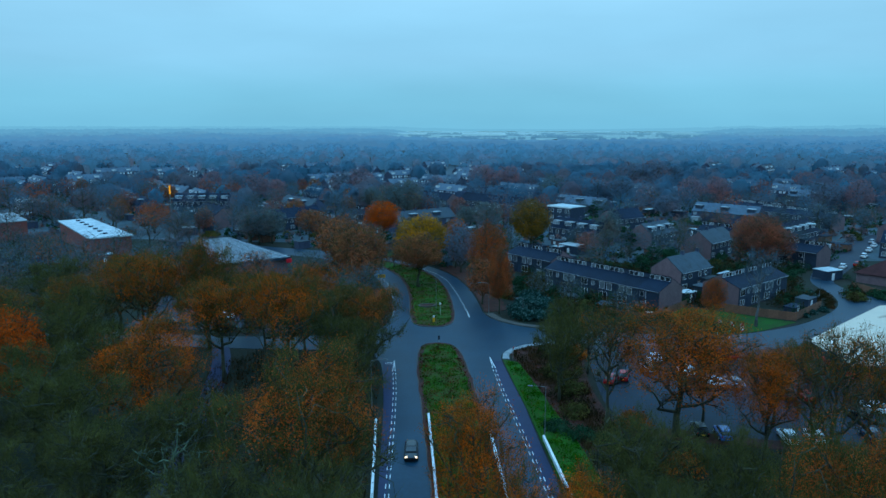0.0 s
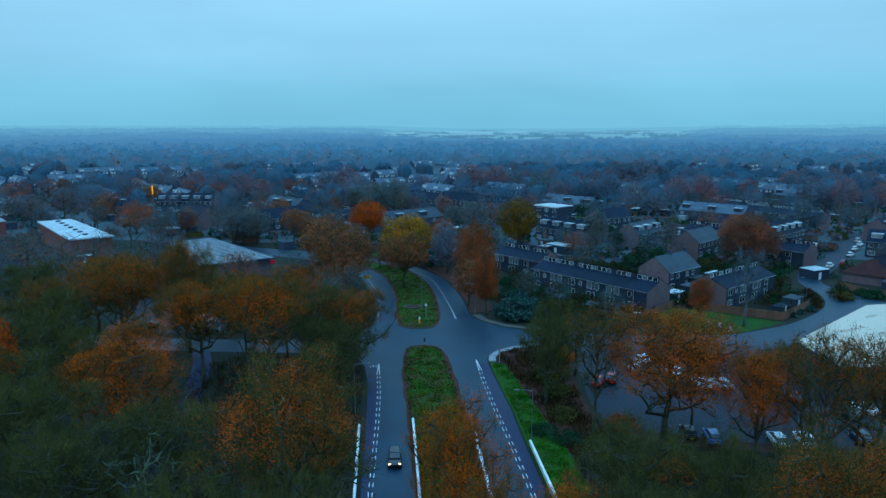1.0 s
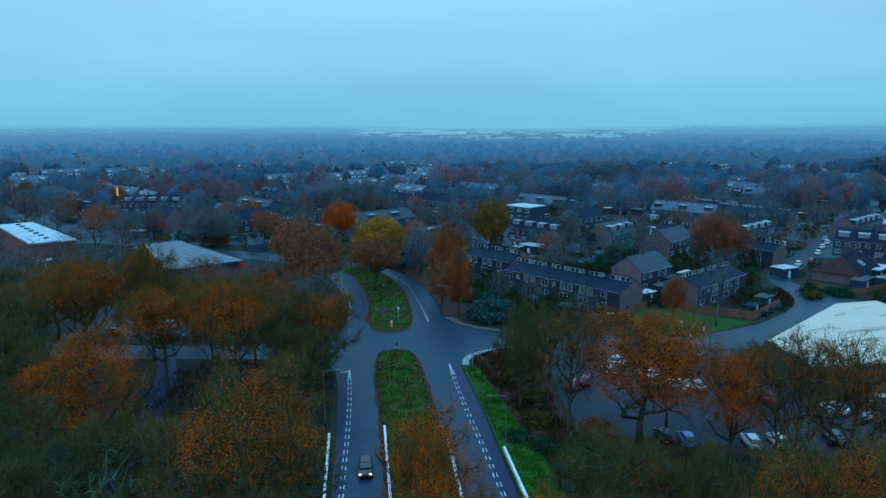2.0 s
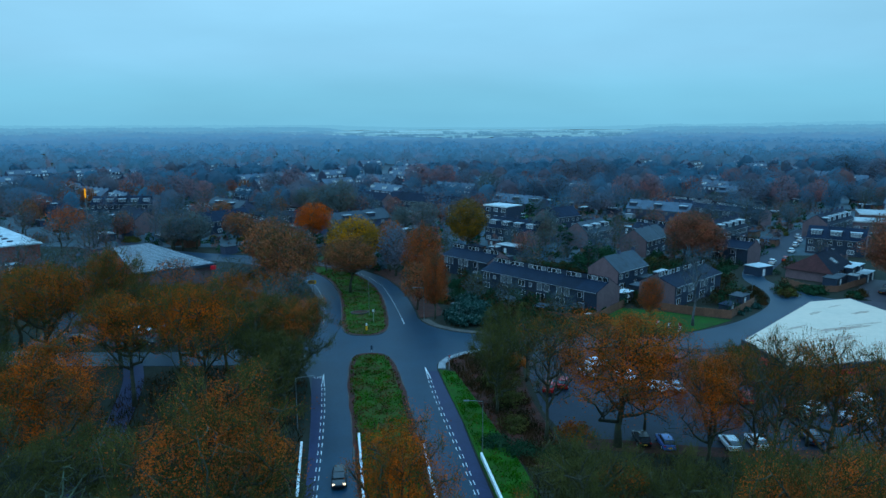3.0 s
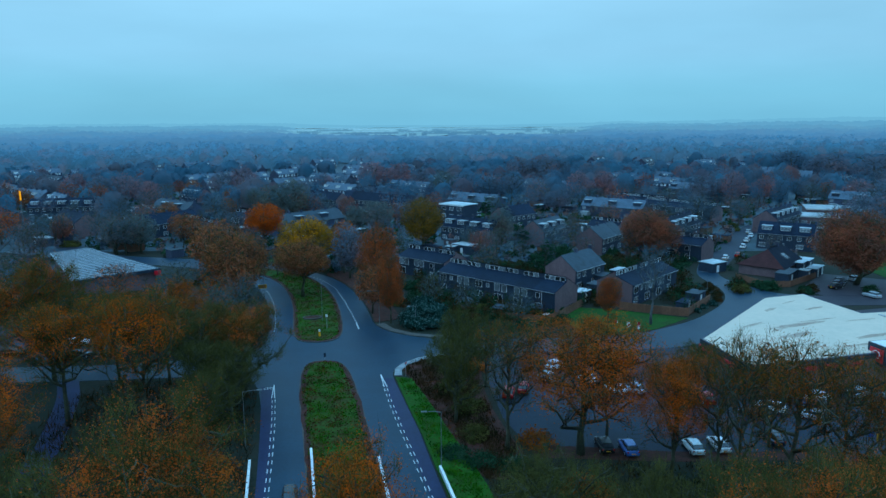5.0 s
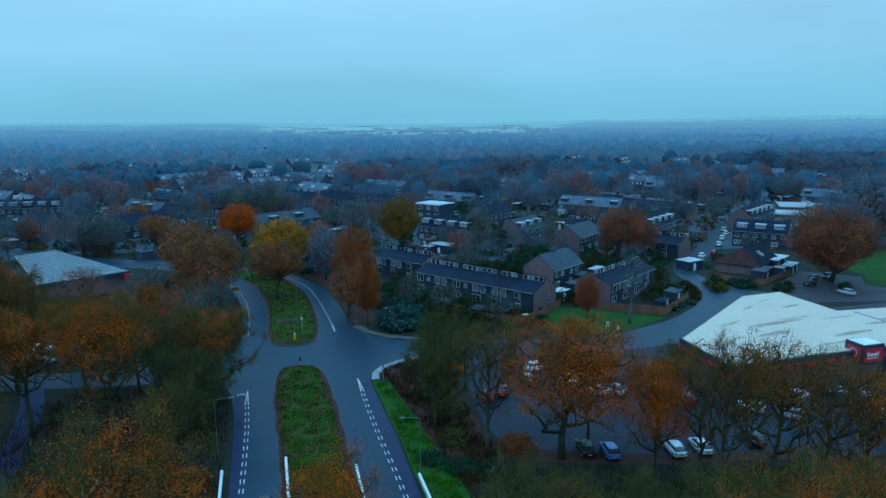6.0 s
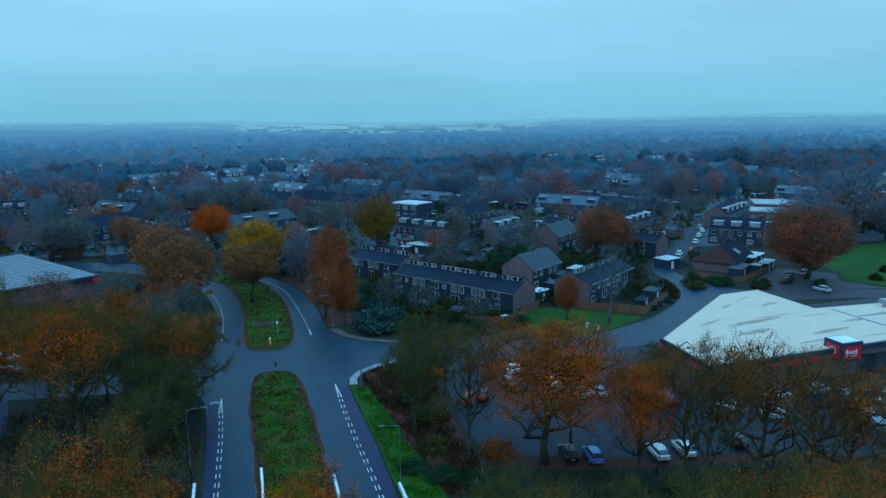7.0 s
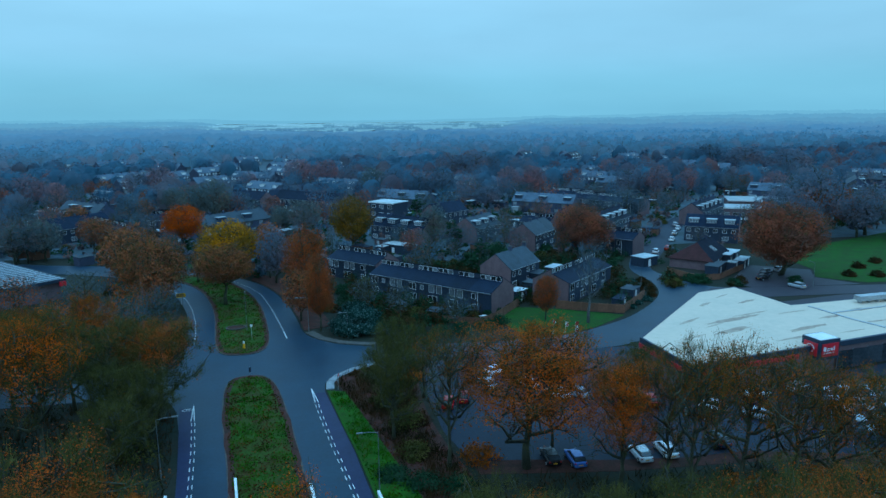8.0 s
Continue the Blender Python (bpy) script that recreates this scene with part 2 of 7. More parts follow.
OLIVE = leaf_material("olive_twigs", ((0.040, 0.044, 0.015), (0.064, 0.064, 0.020), (0.092, 0.086, 0.026), (0.130, 0.112, 0.034)), 0.25)
# grey twigs, bluer than bark because haze is mixed into the colour
HAZE_TWIG = leaf_material("haze_grey_twigs", ((0.050, 0.094, 0.118), (0.072, 0.114, 0.138), (0.100, 0.134, 0.156), (0.136, 0.158, 0.174)), 0.25)
# far woods: the blue of haze is mixed into the leaf colours
FAR_LEAF = leaf_material("haze_tinted_bare_woods", ((0.060, 0.180, 0.255), (0.070, 0.180, 0.250), (0.084, 0.174, 0.238), (0.108, 0.166, 0.218)), 0.5, 0.05)
# rust leaves muted by haze in the colour, for distant trees
HAZED_RUST = leaf_material("hazed_rust_leaves", ((0.160, 0.080, 0.070), (0.230, 0.090, 0.072), (0.310, 0.100, 0.072), (0.420, 0.116, 0.070)), 0.3, 0.3)
# dry brown leaves with some blue haze painted into them
HAZED_DRY_LEAF = leaf_material("hazed_dry_brown_leaves", ((0.100, 0.092, 0.104), (0.150, 0.100, 0.100), (0.215, 0.112, 0.096), (0.310, 0.128, 0.088)), 0.3, 0.2)
DOME_LEAF = leaf_material("brown_orange_leaves", ((0.170, 0.072, 0.042), (0.260, 0.088, 0.044), (0.360, 0.104, 0.044), (0.480, 0.124, 0.040)), 0.25)
OCHRE_LEAF = leaf_material("olive_gold_leaves", ((0.080, 0.055, 0.014), (0.150, 0.078, 0.014), (0.240, 0.105, 0.014), (0.360, 0.140, 0.014)), 0.2)
# brown and rust woods, also with haze painted into their colours
DULL_LEAF = leaf_material("haze_tinted_brown_woods", ((0.060, 0.158, 0.230), (0.082, 0.156, 0.214), (0.120, 0.148, 0.184), (0.170, 0.140, 0.154)), 0.5, 0.05)
MISTY_RUST = leaf_material("haze_tinted_rust_woods", ((0.110, 0.130, 0.170), (0.140, 0.124, 0.150), (0.180, 0.118, 0.130), (0.230, 0.115, 0.110)), 0.5, 0.05)
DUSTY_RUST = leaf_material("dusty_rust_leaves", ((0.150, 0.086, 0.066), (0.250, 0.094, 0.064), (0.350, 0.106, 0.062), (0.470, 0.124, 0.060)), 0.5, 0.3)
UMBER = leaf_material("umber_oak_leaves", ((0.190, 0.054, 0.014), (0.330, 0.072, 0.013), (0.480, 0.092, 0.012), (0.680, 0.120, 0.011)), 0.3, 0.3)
# leaf hues blended with blue haze for trees among the far houses
MISTY_BROWN = leaf_material("haze_tinted_brown_leaves", ((0.110, 0.165, 0.215), (0.150, 0.162, 0.200), (0.205, 0.160, 0.180), (0.280, 0.160, 0.160)), 0.5, 0.12)
MISTY_RED = leaf_material("haze_tinted_rust_leaves", ((0.180, 0.155, 0.185), (0.260, 0.155, 0.172), (0.370, 0.158, 0.155), (0.500, 0.165, 0.140)), 0.5, 0.12)
MISTY_OLIVE = leaf_material("haze_tinted_olive_leaves", ((0.085, 0.138, 0.150), (0.120, 0.142, 0.136), (0.165, 0.148, 0.120), (0.225, 0.152, 0.104)), 0.5, 0.12)
EVERGREEN = leaf_material("evergreen_leaves", ((0.009, 0.030, 0.016), (0.014, 0.046, 0.022), (0.020, 0.060, 0.030), (0.034, 0.080, 0.044)), 0.15)
# the last, palest colour paints highlights onto the dark leaves
RHODO = leaf_material("blue_green_leaves", ((0.006, 0.028, 0.022), (0.010, 0.040, 0.032), (0.026, 0.072, 0.062), (0.130, 0.215, 0.205)), 0.15, 1.6)


# ---- building blocks ----
class Shape:
    """Gathers faces for one mesh."""

    def __init__(self):
        self.v, self.f = [], []

    def face(self, *points):
        k = len(self.v)
        self.v += points
        self.f.append(tuple(range(k, k + len(points))))
        return self

    def box(self, x0, y0, z0, x1, y1, z1):
        return self.prism([(x0, y0), (x1, y0), (x1, y1), (x0, y1)], z0, z1)

    def prism(self, outline, z0, z1):
        if sum(a[0] * b[1] - b[0] * a[1] for a, b in zip(outline, outline[1:] + outline[:1])) < 0:
            outline = outline[::-1]
        k, n = len(self.v), len(outline)
        self.v += [(x, y, z0) for x, y in outline] + [(x, y, z1) for x, y in outline]
        self.f += [tuple(range(k + n - 1, k - 1, -1)), tuple(range(k + n, k + 2 * n))]
        self.f += [(k + i, k + (i + 1) % n, k + n + (i + 1) % n, k + n + i) for i in range(n)]
        return self

    def side(self, profile, x0, x1):
        """A profile of (y, z), counter-clockwise seen from +x, pulled from x0 to x1."""
        k, n = len(self.v), len(profile)
        self.v += [(x0, y, z) for y, z in profile] + [(x1, y, z) for y, z in profile]
        self.f += [tuple(range(k + n - 1, k - 1, -1)), tuple(range(k + n, k + 2 * n))]
        self.f += [(k + i, k + (i + 1) % n, k + n + (i + 1) % n, k + n + i) for i in range(n)]
        return self

    def tube(self, path, radii, n=5):
        k = len(self.v)
        for i, p in enumerate(path):
            a = Vector(path[max(i - 1, 0)])
            b = Vector(path[min(i + 1, len(path) - 1)])
            d = (b - a).normalized()
            u = d.orthogonal().normalized()
            w = d.cross(u)
            for j in range(n):
                q = Vector(p) + (u * math.cos(2 * math.pi * j / n) + w * math.sin(2 * math.pi * j / n)) * radii[i]
                self.v.append(tuple(q))
        for i in range(len(path) - 1):
            for j in range(n):
                a, b = k + i * n + j, k + i * n + (j + 1) % n
                self.f.append((a, b, b + n, a + n))
        last = k + (len(path) - 1) * n
        self.f += [tuple(range(k + n - 1, k - 1, -1)), tuple(range(last, last + n))]
        return self

    def mesh(self, name, mat, smooth=False):
        me = bpy.data.meshes.new(name)
        me.from_pydata(self.v, [], self.f)
        me.materials.append(mat)
        if smooth:
            me.polygons.foreach_set("use_smooth", [True] * len(me.polygons))
        me.update()
        return me


def np_mesh(name, verts, faces, mat):
    """A mesh of many faces with equally many corners, from arrays."""
    me = bpy.data.meshes.new(name)
    n, c = faces.shape
    me.vertices.add(len(verts))
    me.vertices.foreach_set("co", np.asarray(verts, dtype=np.float32).ravel())
    me.loops.add(c * n)
    me.loops.foreach_set("vertex_index", np.asarray(faces, dtype=np.int32).ravel())
    me.polygons.add(n)
    me.polygons.foreach_set("loop_start", np.arange(n, dtype=np.int32) * c)
    me.materials.append(mat)
    me.update()
    me.validate()
    return me


def part(name, shape, mat, parent, label="", at=None, smooth=False):
    """One mesh object under a thing or under a part. shape: a Shape, or a mesh that is shared."""
    ob = new(name, shape.mesh(name, mat, smooth) if isinstance(shape, Shape) else shape)
    ob.parent = parent
    if at is not None:
        ob.matrix_basis = at
    return tagged(ob, label)


def thing(name, label, category, m=None, group="", kind=""):
    ob = new(name)
    ob.empty_display_size = 0.2
    if m is not None:
        ob.matrix_basis = m
    return tagged(ob, label, category, group, kind)


def structure(name, shape, mat, label, category):
    return tagged(new(name, shape.mesh(name, mat)), label, category, kind="structure")


def rounded(outline, times=2):
    """Corners cut off an outline again and again."""
    for _ in range(times):
        out = []
        for a, b in zip(outline, outline[1:] + outline[:1]):
            out += [(a[0] * 0.75 + b[0] * 0.25, a[1] * 0.75 + b[1] * 0.25), (a[0] * 0.25 + b[0] * 0.75, a[1] * 0.25 + b[1] * 0.75)]
        outline = out
    return outline


def eased(line, times=2):
    """The same for an open line, whose ends stay."""
    for _ in range(times):
        out = [line[0]]
        for a, b in zip(line, line[1:]):
            out += [(a[0] * 0.75 + b[0] * 0.25, a[1] * 0.75 + b[1] * 0.25), (a[0] * 0.25 + b[0] * 0.75, a[1] * 0.25 + b[1] * 0.75)]
        line = out + [line[-1]]
    return line


def ribbon(shape, line, width, z0, z1):
    """A strip of that width along a line, closed where the line ends at its start."""
    closed = line[0] == line[-1]
    pts = line[:-1] if closed else line
    n, k = len(pts), len(shape.v)
    for i, p in enumerate(pts):
        a = Vector(pts[i - 1] if closed or i else pts[0])
        b = Vector(pts[(i + 1) % n] if closed or i < n - 1 else pts[-1])
        d = (b - a).normalized()
        r, l = (p[0] + d.y * width / 2, p[1] - d.x * width / 2), (p[0] - d.y * width / 2, p[1] + d.x * width / 2)
        shape.v += [(*r, z0), (*l, z0), (*l, z1), (*r, z1)]
    for i in range(n if closed else n - 1):
        p, q = k + 4 * i, k + 4 * ((i + 1) % n)
        shape.f += [(p + j, q + j, q + (j + 1) % 4, p + (j + 1) % 4) for j in range(4)]
    if not closed:
        shape.f += [(k, k + 1, k + 2, k + 3), tuple(k + 4 * n - 4 + j for j in (3, 2, 1, 0))]
    return shape


def along(line, step):
    """Points and headings (degrees) at even steps along a line."""
    out, rest = [], 0.0
    for a, b in zip(line, line[1:]):
        a, b = Vector(a), Vector(b)
        length = (b - a).length
        s = rest
        while s < length:
            p = a + (b - a) * (s / length)
            out.append((p.x, p.y, math.degrees(math.atan2(b.y - a.y, b.x - a.x))))
            s += step
        rest = s - length
    return out


# ---- ground ----
gs = Shape()
rings = [0, 60, 120, 200, 320, 500, 800, 1300, 2200, 3500, 4900]
for r0, r1 in zip(rings, rings[1:]):
    for k in range(48):
        a0, a1 = 2 * math.pi * k / 48, 2 * math.pi * (k + 1) / 48
        q = [(r1 * math.cos(a0), r1 * math.sin(a0), 0), (r1 * math.cos(a1), r1 * math.sin(a1), 0)]
        if r0:
            q = [(r0 * math.cos(a0), r0 * math.sin(a0), 0)] + q + [(r0 * math.cos(a1), r0 * math.sin(a1), 0)]
        else:
            q = [(0, 0, 0)] + q
        gs.face(*q)
structure("ground", gs, GROUND, "damp ground of grass and fallen brown leaves", "ground")

# pale bluish sheet under the far houses, with haze in its colour
structure("ground_gardens", Shape().prism([(-190, 265), (-40, 245), (20, 206), (118, 214), (214, 204), (480, 460), (840, 760), (-560, 760), (-330, 460)], -0.05, 0.012), GARDENS, "gardens and paving between the houses, tinted blue for haze", "ground")

# the main road with its junction, as one slab
ROAD_WEST = [(-4.7, 29.3), (-7.4, 70.7), (-8.7, 94.7), (-10.5, 115.9), (-12.7, 122.4), (-18.3, 125.1), (-34.4, 125.8), (-61.1, 128.4), (-97.6, 135.5)]
ROAD_WEST_N = [(-97.6, 142.6), (-61, 135.9), (-34.4, 133.1), (-18.2, 134.9), (-13.6, 140.5), (-12.6, 148.2), (-13.1, 161), (-15.0, 174.8), (-18.6, 188.8), (-23.4, 199.6), (-31, 210), (-44.2, 219.9), (-70.9, 230.7), (-107.4, 254.4)]
ROAD_NORTH = [(-102, 263), (-66.7, 240.2), (-36.1, 228.1), (-18, 218), (-7.9, 208.6), (-2.6, 201.5), (1.7, 193.7), (4.9, 183.8), (7.2, 172.5), (8.7, 158.5), (9.1, 150.6), (11.4, 145.4), (15.3, 141.5), (20.2, 139)]
ROAD_EAST_N = [(34.1, 136.3), (48.6, 134.2), (60.2, 134.6), (71.8, 139.4), (78, 143), (84.2, 148), (89.2, 152.6), (93.1, 157.3), (96.3, 163.3), (98, 169.6), (98.3, 175.5), (99.5, 182.2), (104.4, 191.4), (116.2, 208.2), (132.5, 228.2), (154.9, 254), (176.9, 274.7)]
ROAD_EAST_S = [(183.1, 270.5), (161.2, 249.8), (138.9, 223.1), (124.4, 205.6), (110.6, 188.7), (105.6, 182.4), (104.4, 175), (105.8, 168), (107, 163), (109.6, 158.6), (116.3, 155.4), (132.8, 152.1), (161.6, 145.9), (161.6, 139.5), (132.8, 145.6), (112.7, 148.5), (101.5, 148.2), (94.1, 144.8), (84.8, 137.7), (75.3, 130.5), (67.8, 126.1), (58.2, 125.6), (39, 127.9), (19.9, 130.1), (15.7, 128.4), (12.5, 125.9), (10.9, 123), (10.5, 119), (11.5, 108.3), (12.4, 98.5), (12.9, 87.7), (14.1, 70.1), (15.9, 29.1)]
outline = eased(ROAD_WEST, 1) + eased(ROAD_WEST_N, 1) + eased(ROAD_NORTH, 1) + eased(ROAD_EAST_N, 1) + eased(ROAD_EAST_S, 1)
road = structure("road", Shape().prism(outline, -0.2, 0.04), ASPHALT, "wet dark asphalt road with a junction and two arms", "road")

lot_outline = [(28.3, 127.9), (25.8, 114.4), (24.8, 100.9), (26.3, 89.2), (42.8, 85.3), (60.1, 82.9), (77.3, 77.1), (122, 69.2), (132.9, 102.6), (104.4, 105.1), (64, 101.4), (63, 115.8), (71.6, 125), (58.2, 126.1), (42.8, 127.8)]
structure("pavement_lot", Shape().prism(lot_outline, -0.2, 0.02), LOT, "wet paved car park strewn with leaves", "car park")
structure("ground_lot_litter", Shape().prism([(25.9, 92.0), (26.1, 88.6), (42.6, 84.7), (60.0, 82.3), (77.1, 76.5), (110, 70.6), (110.6, 72.4), (78, 78.6), (68, 82.4), (60.4, 85.0), (52, 85.6), (43.2, 87.4), (33, 90.4)], -0.1, 0.035), LITTER, "fallen brown leaves along the edge of the car park", "ground")
structure("pavement_lot_west", Shape().prism([(-67.2, 140.2), (-30.3, 136.4), (-30.3, 148.2), (-34.3, 163.2), (-69.1, 172.1)], -0.2, 0.02), LOT, "wet paved car park among bare trees", "car park")
structure("path", ribbon(Shape(), eased([(-42.6, 126.5), (-39.8, 118.8), (-37.6, 108), (-36.0, 99), (-34.8, 86), (-33.6, 69.4)]), 3.2, -0.1, 0.05), BIKE_ASPHALT, "wet reddish cycle path curving through the trees", "path")
structure("path_school", ribbon(Shape(), eased([(-97.2, 206.7), (-70.9, 235.7), (-93.6, 263.2), (-101.8, 301.9)]), 6, -0.1, 0.03), LOT, "wet paved yard beside the school", "path")

# cycle lanes and their white dashes
LANE_W = [(-6.4, 70.7), (-7.2, 94.2), (-7.7, 104.2), (-8.7, 117.3)]
LANE_E = [(12.5, 70.2), (11, 89.1), (9.9, 100.8), (9.3, 108.9), (8.7, 119.2)]
LANE_NE = [(5.5, 152.2), (4.8, 159), (3.4, 170.5), (1.3, 184), (-1.8, 193), (-6, 200.8), (-11.4, 207.6)]
LANE_NW = [(-11.2, 149.2), (-11.6, 158), (-12.4, 166), (-13.6, 174.2), (-15.5, 183), (-18.4, 191), (-22.6, 199), (-29, 207.4)]
edge_w = [(-6, 49), (-7.4, 70.7), (-8.7, 94.7), (-10.5, 115.9), (-10.8, 118.9)]
edge_e = [(15, 48.6), (14.1, 70.1), (12.9, 87.7), (12.4, 98.5), (11.5, 108.3), (10.6, 119)]
strip_w = Shape().prism([(-5.1, 49)] + LANE_W + edge_w[::-1], 0, 0.044)
part("cycle_lane", strip_w, BIKE_ASPHALT, road, "reddish cycle lane")
strip_e = Shape().prism([(13.4, 48.7)] + LANE_E + edge_e[::-1], 0, 0.044)
part("cycle_lane", strip_e, BIKE_ASPHALT, road, "reddish cycle lane")
dash = Shape().box(-0.52, -0.05, 0, 0.52, 0.05, 0.006).mesh("dash", PAINT)
short_dash = Shape().box(-0.36, -0.09, 0, 0.36, 0.09, 0.006).mesh("dash", PAINT)
for line, double in ((LANE_W, 1), (LANE_E, 1), (LANE_NE, 0), (LANE_NW, 0)):
    spots = [p for p in along(line, 2.2 if double else 1.75) if not double or p[1] < line[-1][1] - 4.6]
    for x, y, a in spots:
        for side in ((-0.22, 0.22) if double else (0,)):
            part("dash", dash if double else short_dash, PAINT, road, at=pose(x - side * math.sin(radians(a)), y + side * math.cos(radians(a)), 0.046, 0, 0, a))
wedge = Shape().prism([(-0.07, 0), (0.07, 0), (0.30, -5.6), (0.17, -5.6), (0, -1.6), (-0.17, -5.6), (-0.30, -5.6)], 0, 0.006).mesh("wedge_mark", PAINT)
for x, y, a in ((-8.8, 119.2, 3), (8.6, 121, 4)):
    part("wedge_mark", wedge, PAINT, road, "white converging mark where the cycle lane begins", at=pose(x, y, 0.047, 0, 0, a))
part("lane_mark", Shape().prism([(-0.1, 0), (0.1, 0), (0.1, 4.2), (-0.1, 4.2)], 0, 0.006), PAINT, road, "solid white start of the lane line", at=pose(5.9, 147.9, 0.047, 0, 0, 5))
bike_mark = Shape().box(-0.5, -0.06, 0, 0.5, 0.06, 0.006)
for cx in (-0.45, 0.45):
    ring = [(cx + 0.34 * math.cos(k * 0.785), -0.35 + 0.34 * math.sin(k * 0.785)) for k in range(8)]
    ribbon(bike_mark, ring + ring[:1], 0.09, 0, 0.006)
part("cycle_mark", bike_mark, PAINT, road, "white painted cycle symbol", at=pose(-9.5, 118.1, 0.047))


def island(name, outline, mat, label, inner=0.22):
    """A raised bed with a ring of kerb stones round it."""
    turn = -sum(a[0] * b[1] - b[0] * a[1] for a, b in zip(outline, outline[1:] + outline[:1]))
    bed = structure(name, Shape().prism(outline, -0.1, 0.15), mat, label, "traffic island")
    kerb = ribbon(Shape(), outline + outline[:1], inner, -0.1, 0.16)
    part("kerb", kerb, KERB, bed, "weathered concrete kerb")
    rim = []
    for i, p in enumerate(outline):
        a, b = Vector(outline[i - 1]), Vector(outline[(i + 1) % len(outline)])
        d = (b - a).normalized()
        off = 0.46 + 0.3 * noise.noise(Vector((p[0] * 0.35, p[1] * 0.35, 0)))
        rim.append((p[0] + (d.y if turn > 0 else -d.y) * off, p[1] + (-d.x if turn > 0 else d.x) * off))
    part("leaf_rim", ribbon(Shape(), rim + rim[:1], 0.85, 0.1, 0.166), LITTER, bed, "brown leaves blown against the kerb")
    return bed


island("ground_island_south", rounded([(-0.7, 129.8), (-4.6, 128.4), (-4.7, 115.7), (-3.5, 101.9), (-2.5, 88.2), (-1, 70.5), (1.7, 29.3), (9, 29.2), (7.4, 70.3), (6, 89.9), (5.4, 101.6), (4.3, 116.3), (2.7, 127.6)], 3), MEDIAN, "raised grass median with fallen brown leaves")
island("ground_island_north", rounded([(-2, 140), (-6.6, 141.6), (-7.6, 151.9), (-8.1, 164.7), (-9.7, 178.4), (-13, 192.2), (-18, 202.3), (-27, 210.8), (-40.2, 218.6), (-36.1, 221.7), (-22, 215.3), (-12, 206.8), (-5.6, 198.1), (-1, 185.7), (1.4, 171.9), (2.4, 158.2), (2.7, 146.6), (1.4, 141.2)], 3), MEDIAN, "raised grass island strewn with brown leaves under trees")

# verges
structure("ground_verge_east", Shape().prism(eased([(10.9, 119.5), (11.7, 108.2), (12.6, 98.4), (13.2, 87.7), (14.4, 70.1), (16.6, 38.8), (21.3, 38.7), (19.4, 70), (18.2, 87.5), (16.4, 98.3), (15.2, 108.1), (13.6, 118.3)], 1), -0.1, 0.10), GRASS, "bright green roadside grass verge", "verge")
structure("ground_litter_east", Shape().prism(rounded([(13, 119.4), (12.2, 124.1), (15.6, 127.5), (21.5, 128.8), (27.3, 127.6), (24.6, 114.5), (23.8, 101), (25.6, 84), (18.2, 84), (18.0, 89.4), (16.2, 98.3), (15.0, 108), (13.6, 117.8)], 1), -0.1, 0.08), LITTER, "bed of wet red-brown leaf litter", "leaf litter")
structure("pavement_corner", Shape().prism([(10.8, 120.1), (11.2, 123.2), (12.7, 125.7), (15.9, 128.2), (20.1, 129.8), (26.3, 129.3), (26.3, 128.3), (20.3, 128.7), (16.2, 127.0), (13.6, 124.8), (12.3, 122.4), (12.1, 119.9)], -0.1, 0.13), PALE, "pale concrete paving round the kerb corner", "pavement")
structure("pavement_north", Shape().prism([(9.5, 150.3), (11.7, 145.7), (15.5, 141.8), (20.4, 139.4), (31.2, 137), (31.2, 138.2), (20.9, 140.8), (16.4, 143.1), (13, 146.6), (11.3, 151)], -0.1, 0.13), KERB, "narrow brown clinker footway along the side road", "pavement")
structure("ground_verge_north", Shape().prism(eased([(9.5, 152), (9.1, 158.8), (7.6, 172.5), (5.3, 184.3), (2.1, 194.2), (-2.2, 202), (3.9, 205.7), (8.8, 193.8), (12.2, 180), (14.2, 165.4), (15.1, 153.7)], 1), -0.1, 0.09), LITTER, "leaf-strewn brown verge along the road", "verge")
structure("ground_lawn_flags", Shape().prism([(50.6, 136.6), (59.5, 135.2), (66.4, 137.6), (76.2, 143.6), (64, 152.1), (56.3, 155.8), (48.7, 149)], -0.1, 0.07), LAWN, "bright green lawn beside a brown fence", "lawn")
structure("pavement_service", Shape().prism([(108, 158.4), (116.3, 156.2), (132.8, 152.9), (161.6, 146.7), (161.6, 138.7), (132.8, 144.8), (112.7, 147.7), (104, 148.4), (103.6, 154)], -0.1, 0.052), BROWN_PAVING, "wet red-brown clinker service road", "pavement")
structure("pavement_street", Shape().prism([(104, 190.2), (116.2, 207), (132.5, 227), (154.9, 253), (176.9, 274), (184.1, 270.9), (162.2, 249.8), (139.9, 223.1), (125.4, 205.6), (110.8, 188)], -0.1, 0.05), LOT, "wet clinker street with parked cars", "pavement")
structure("ground_lawn_park", Shape().prism([(147, 168), (141, 160.5), (147.5, 152.4), (168.7, 147.9), (238.1, 134.7), (270.9, 195), (217.1, 209.7), (177.3, 197.3), (150.7, 185.3)], -0.1, 0.06), LAWN, "green park lawn with pale puddles", "lawn")
structure("pavement_yard", Shape().prism([(115.9, 162.1), (118, 156), (134, 153), (146, 151), (140.5, 160.5), (146, 168), (134, 178)], -0.1, 0.03), BROWN_PAVING, "wet red-brown paved yard with parked cars", "pavement")
structure("pavement_yard_south", Shape().prism([(103, 142), (132.8, 144.2), (161.6, 138.5), (150, 128), (103, 127)], -0.1, 0.03), BROWN_PAVING, "wet red-brown paving behind the shop", "pavement")
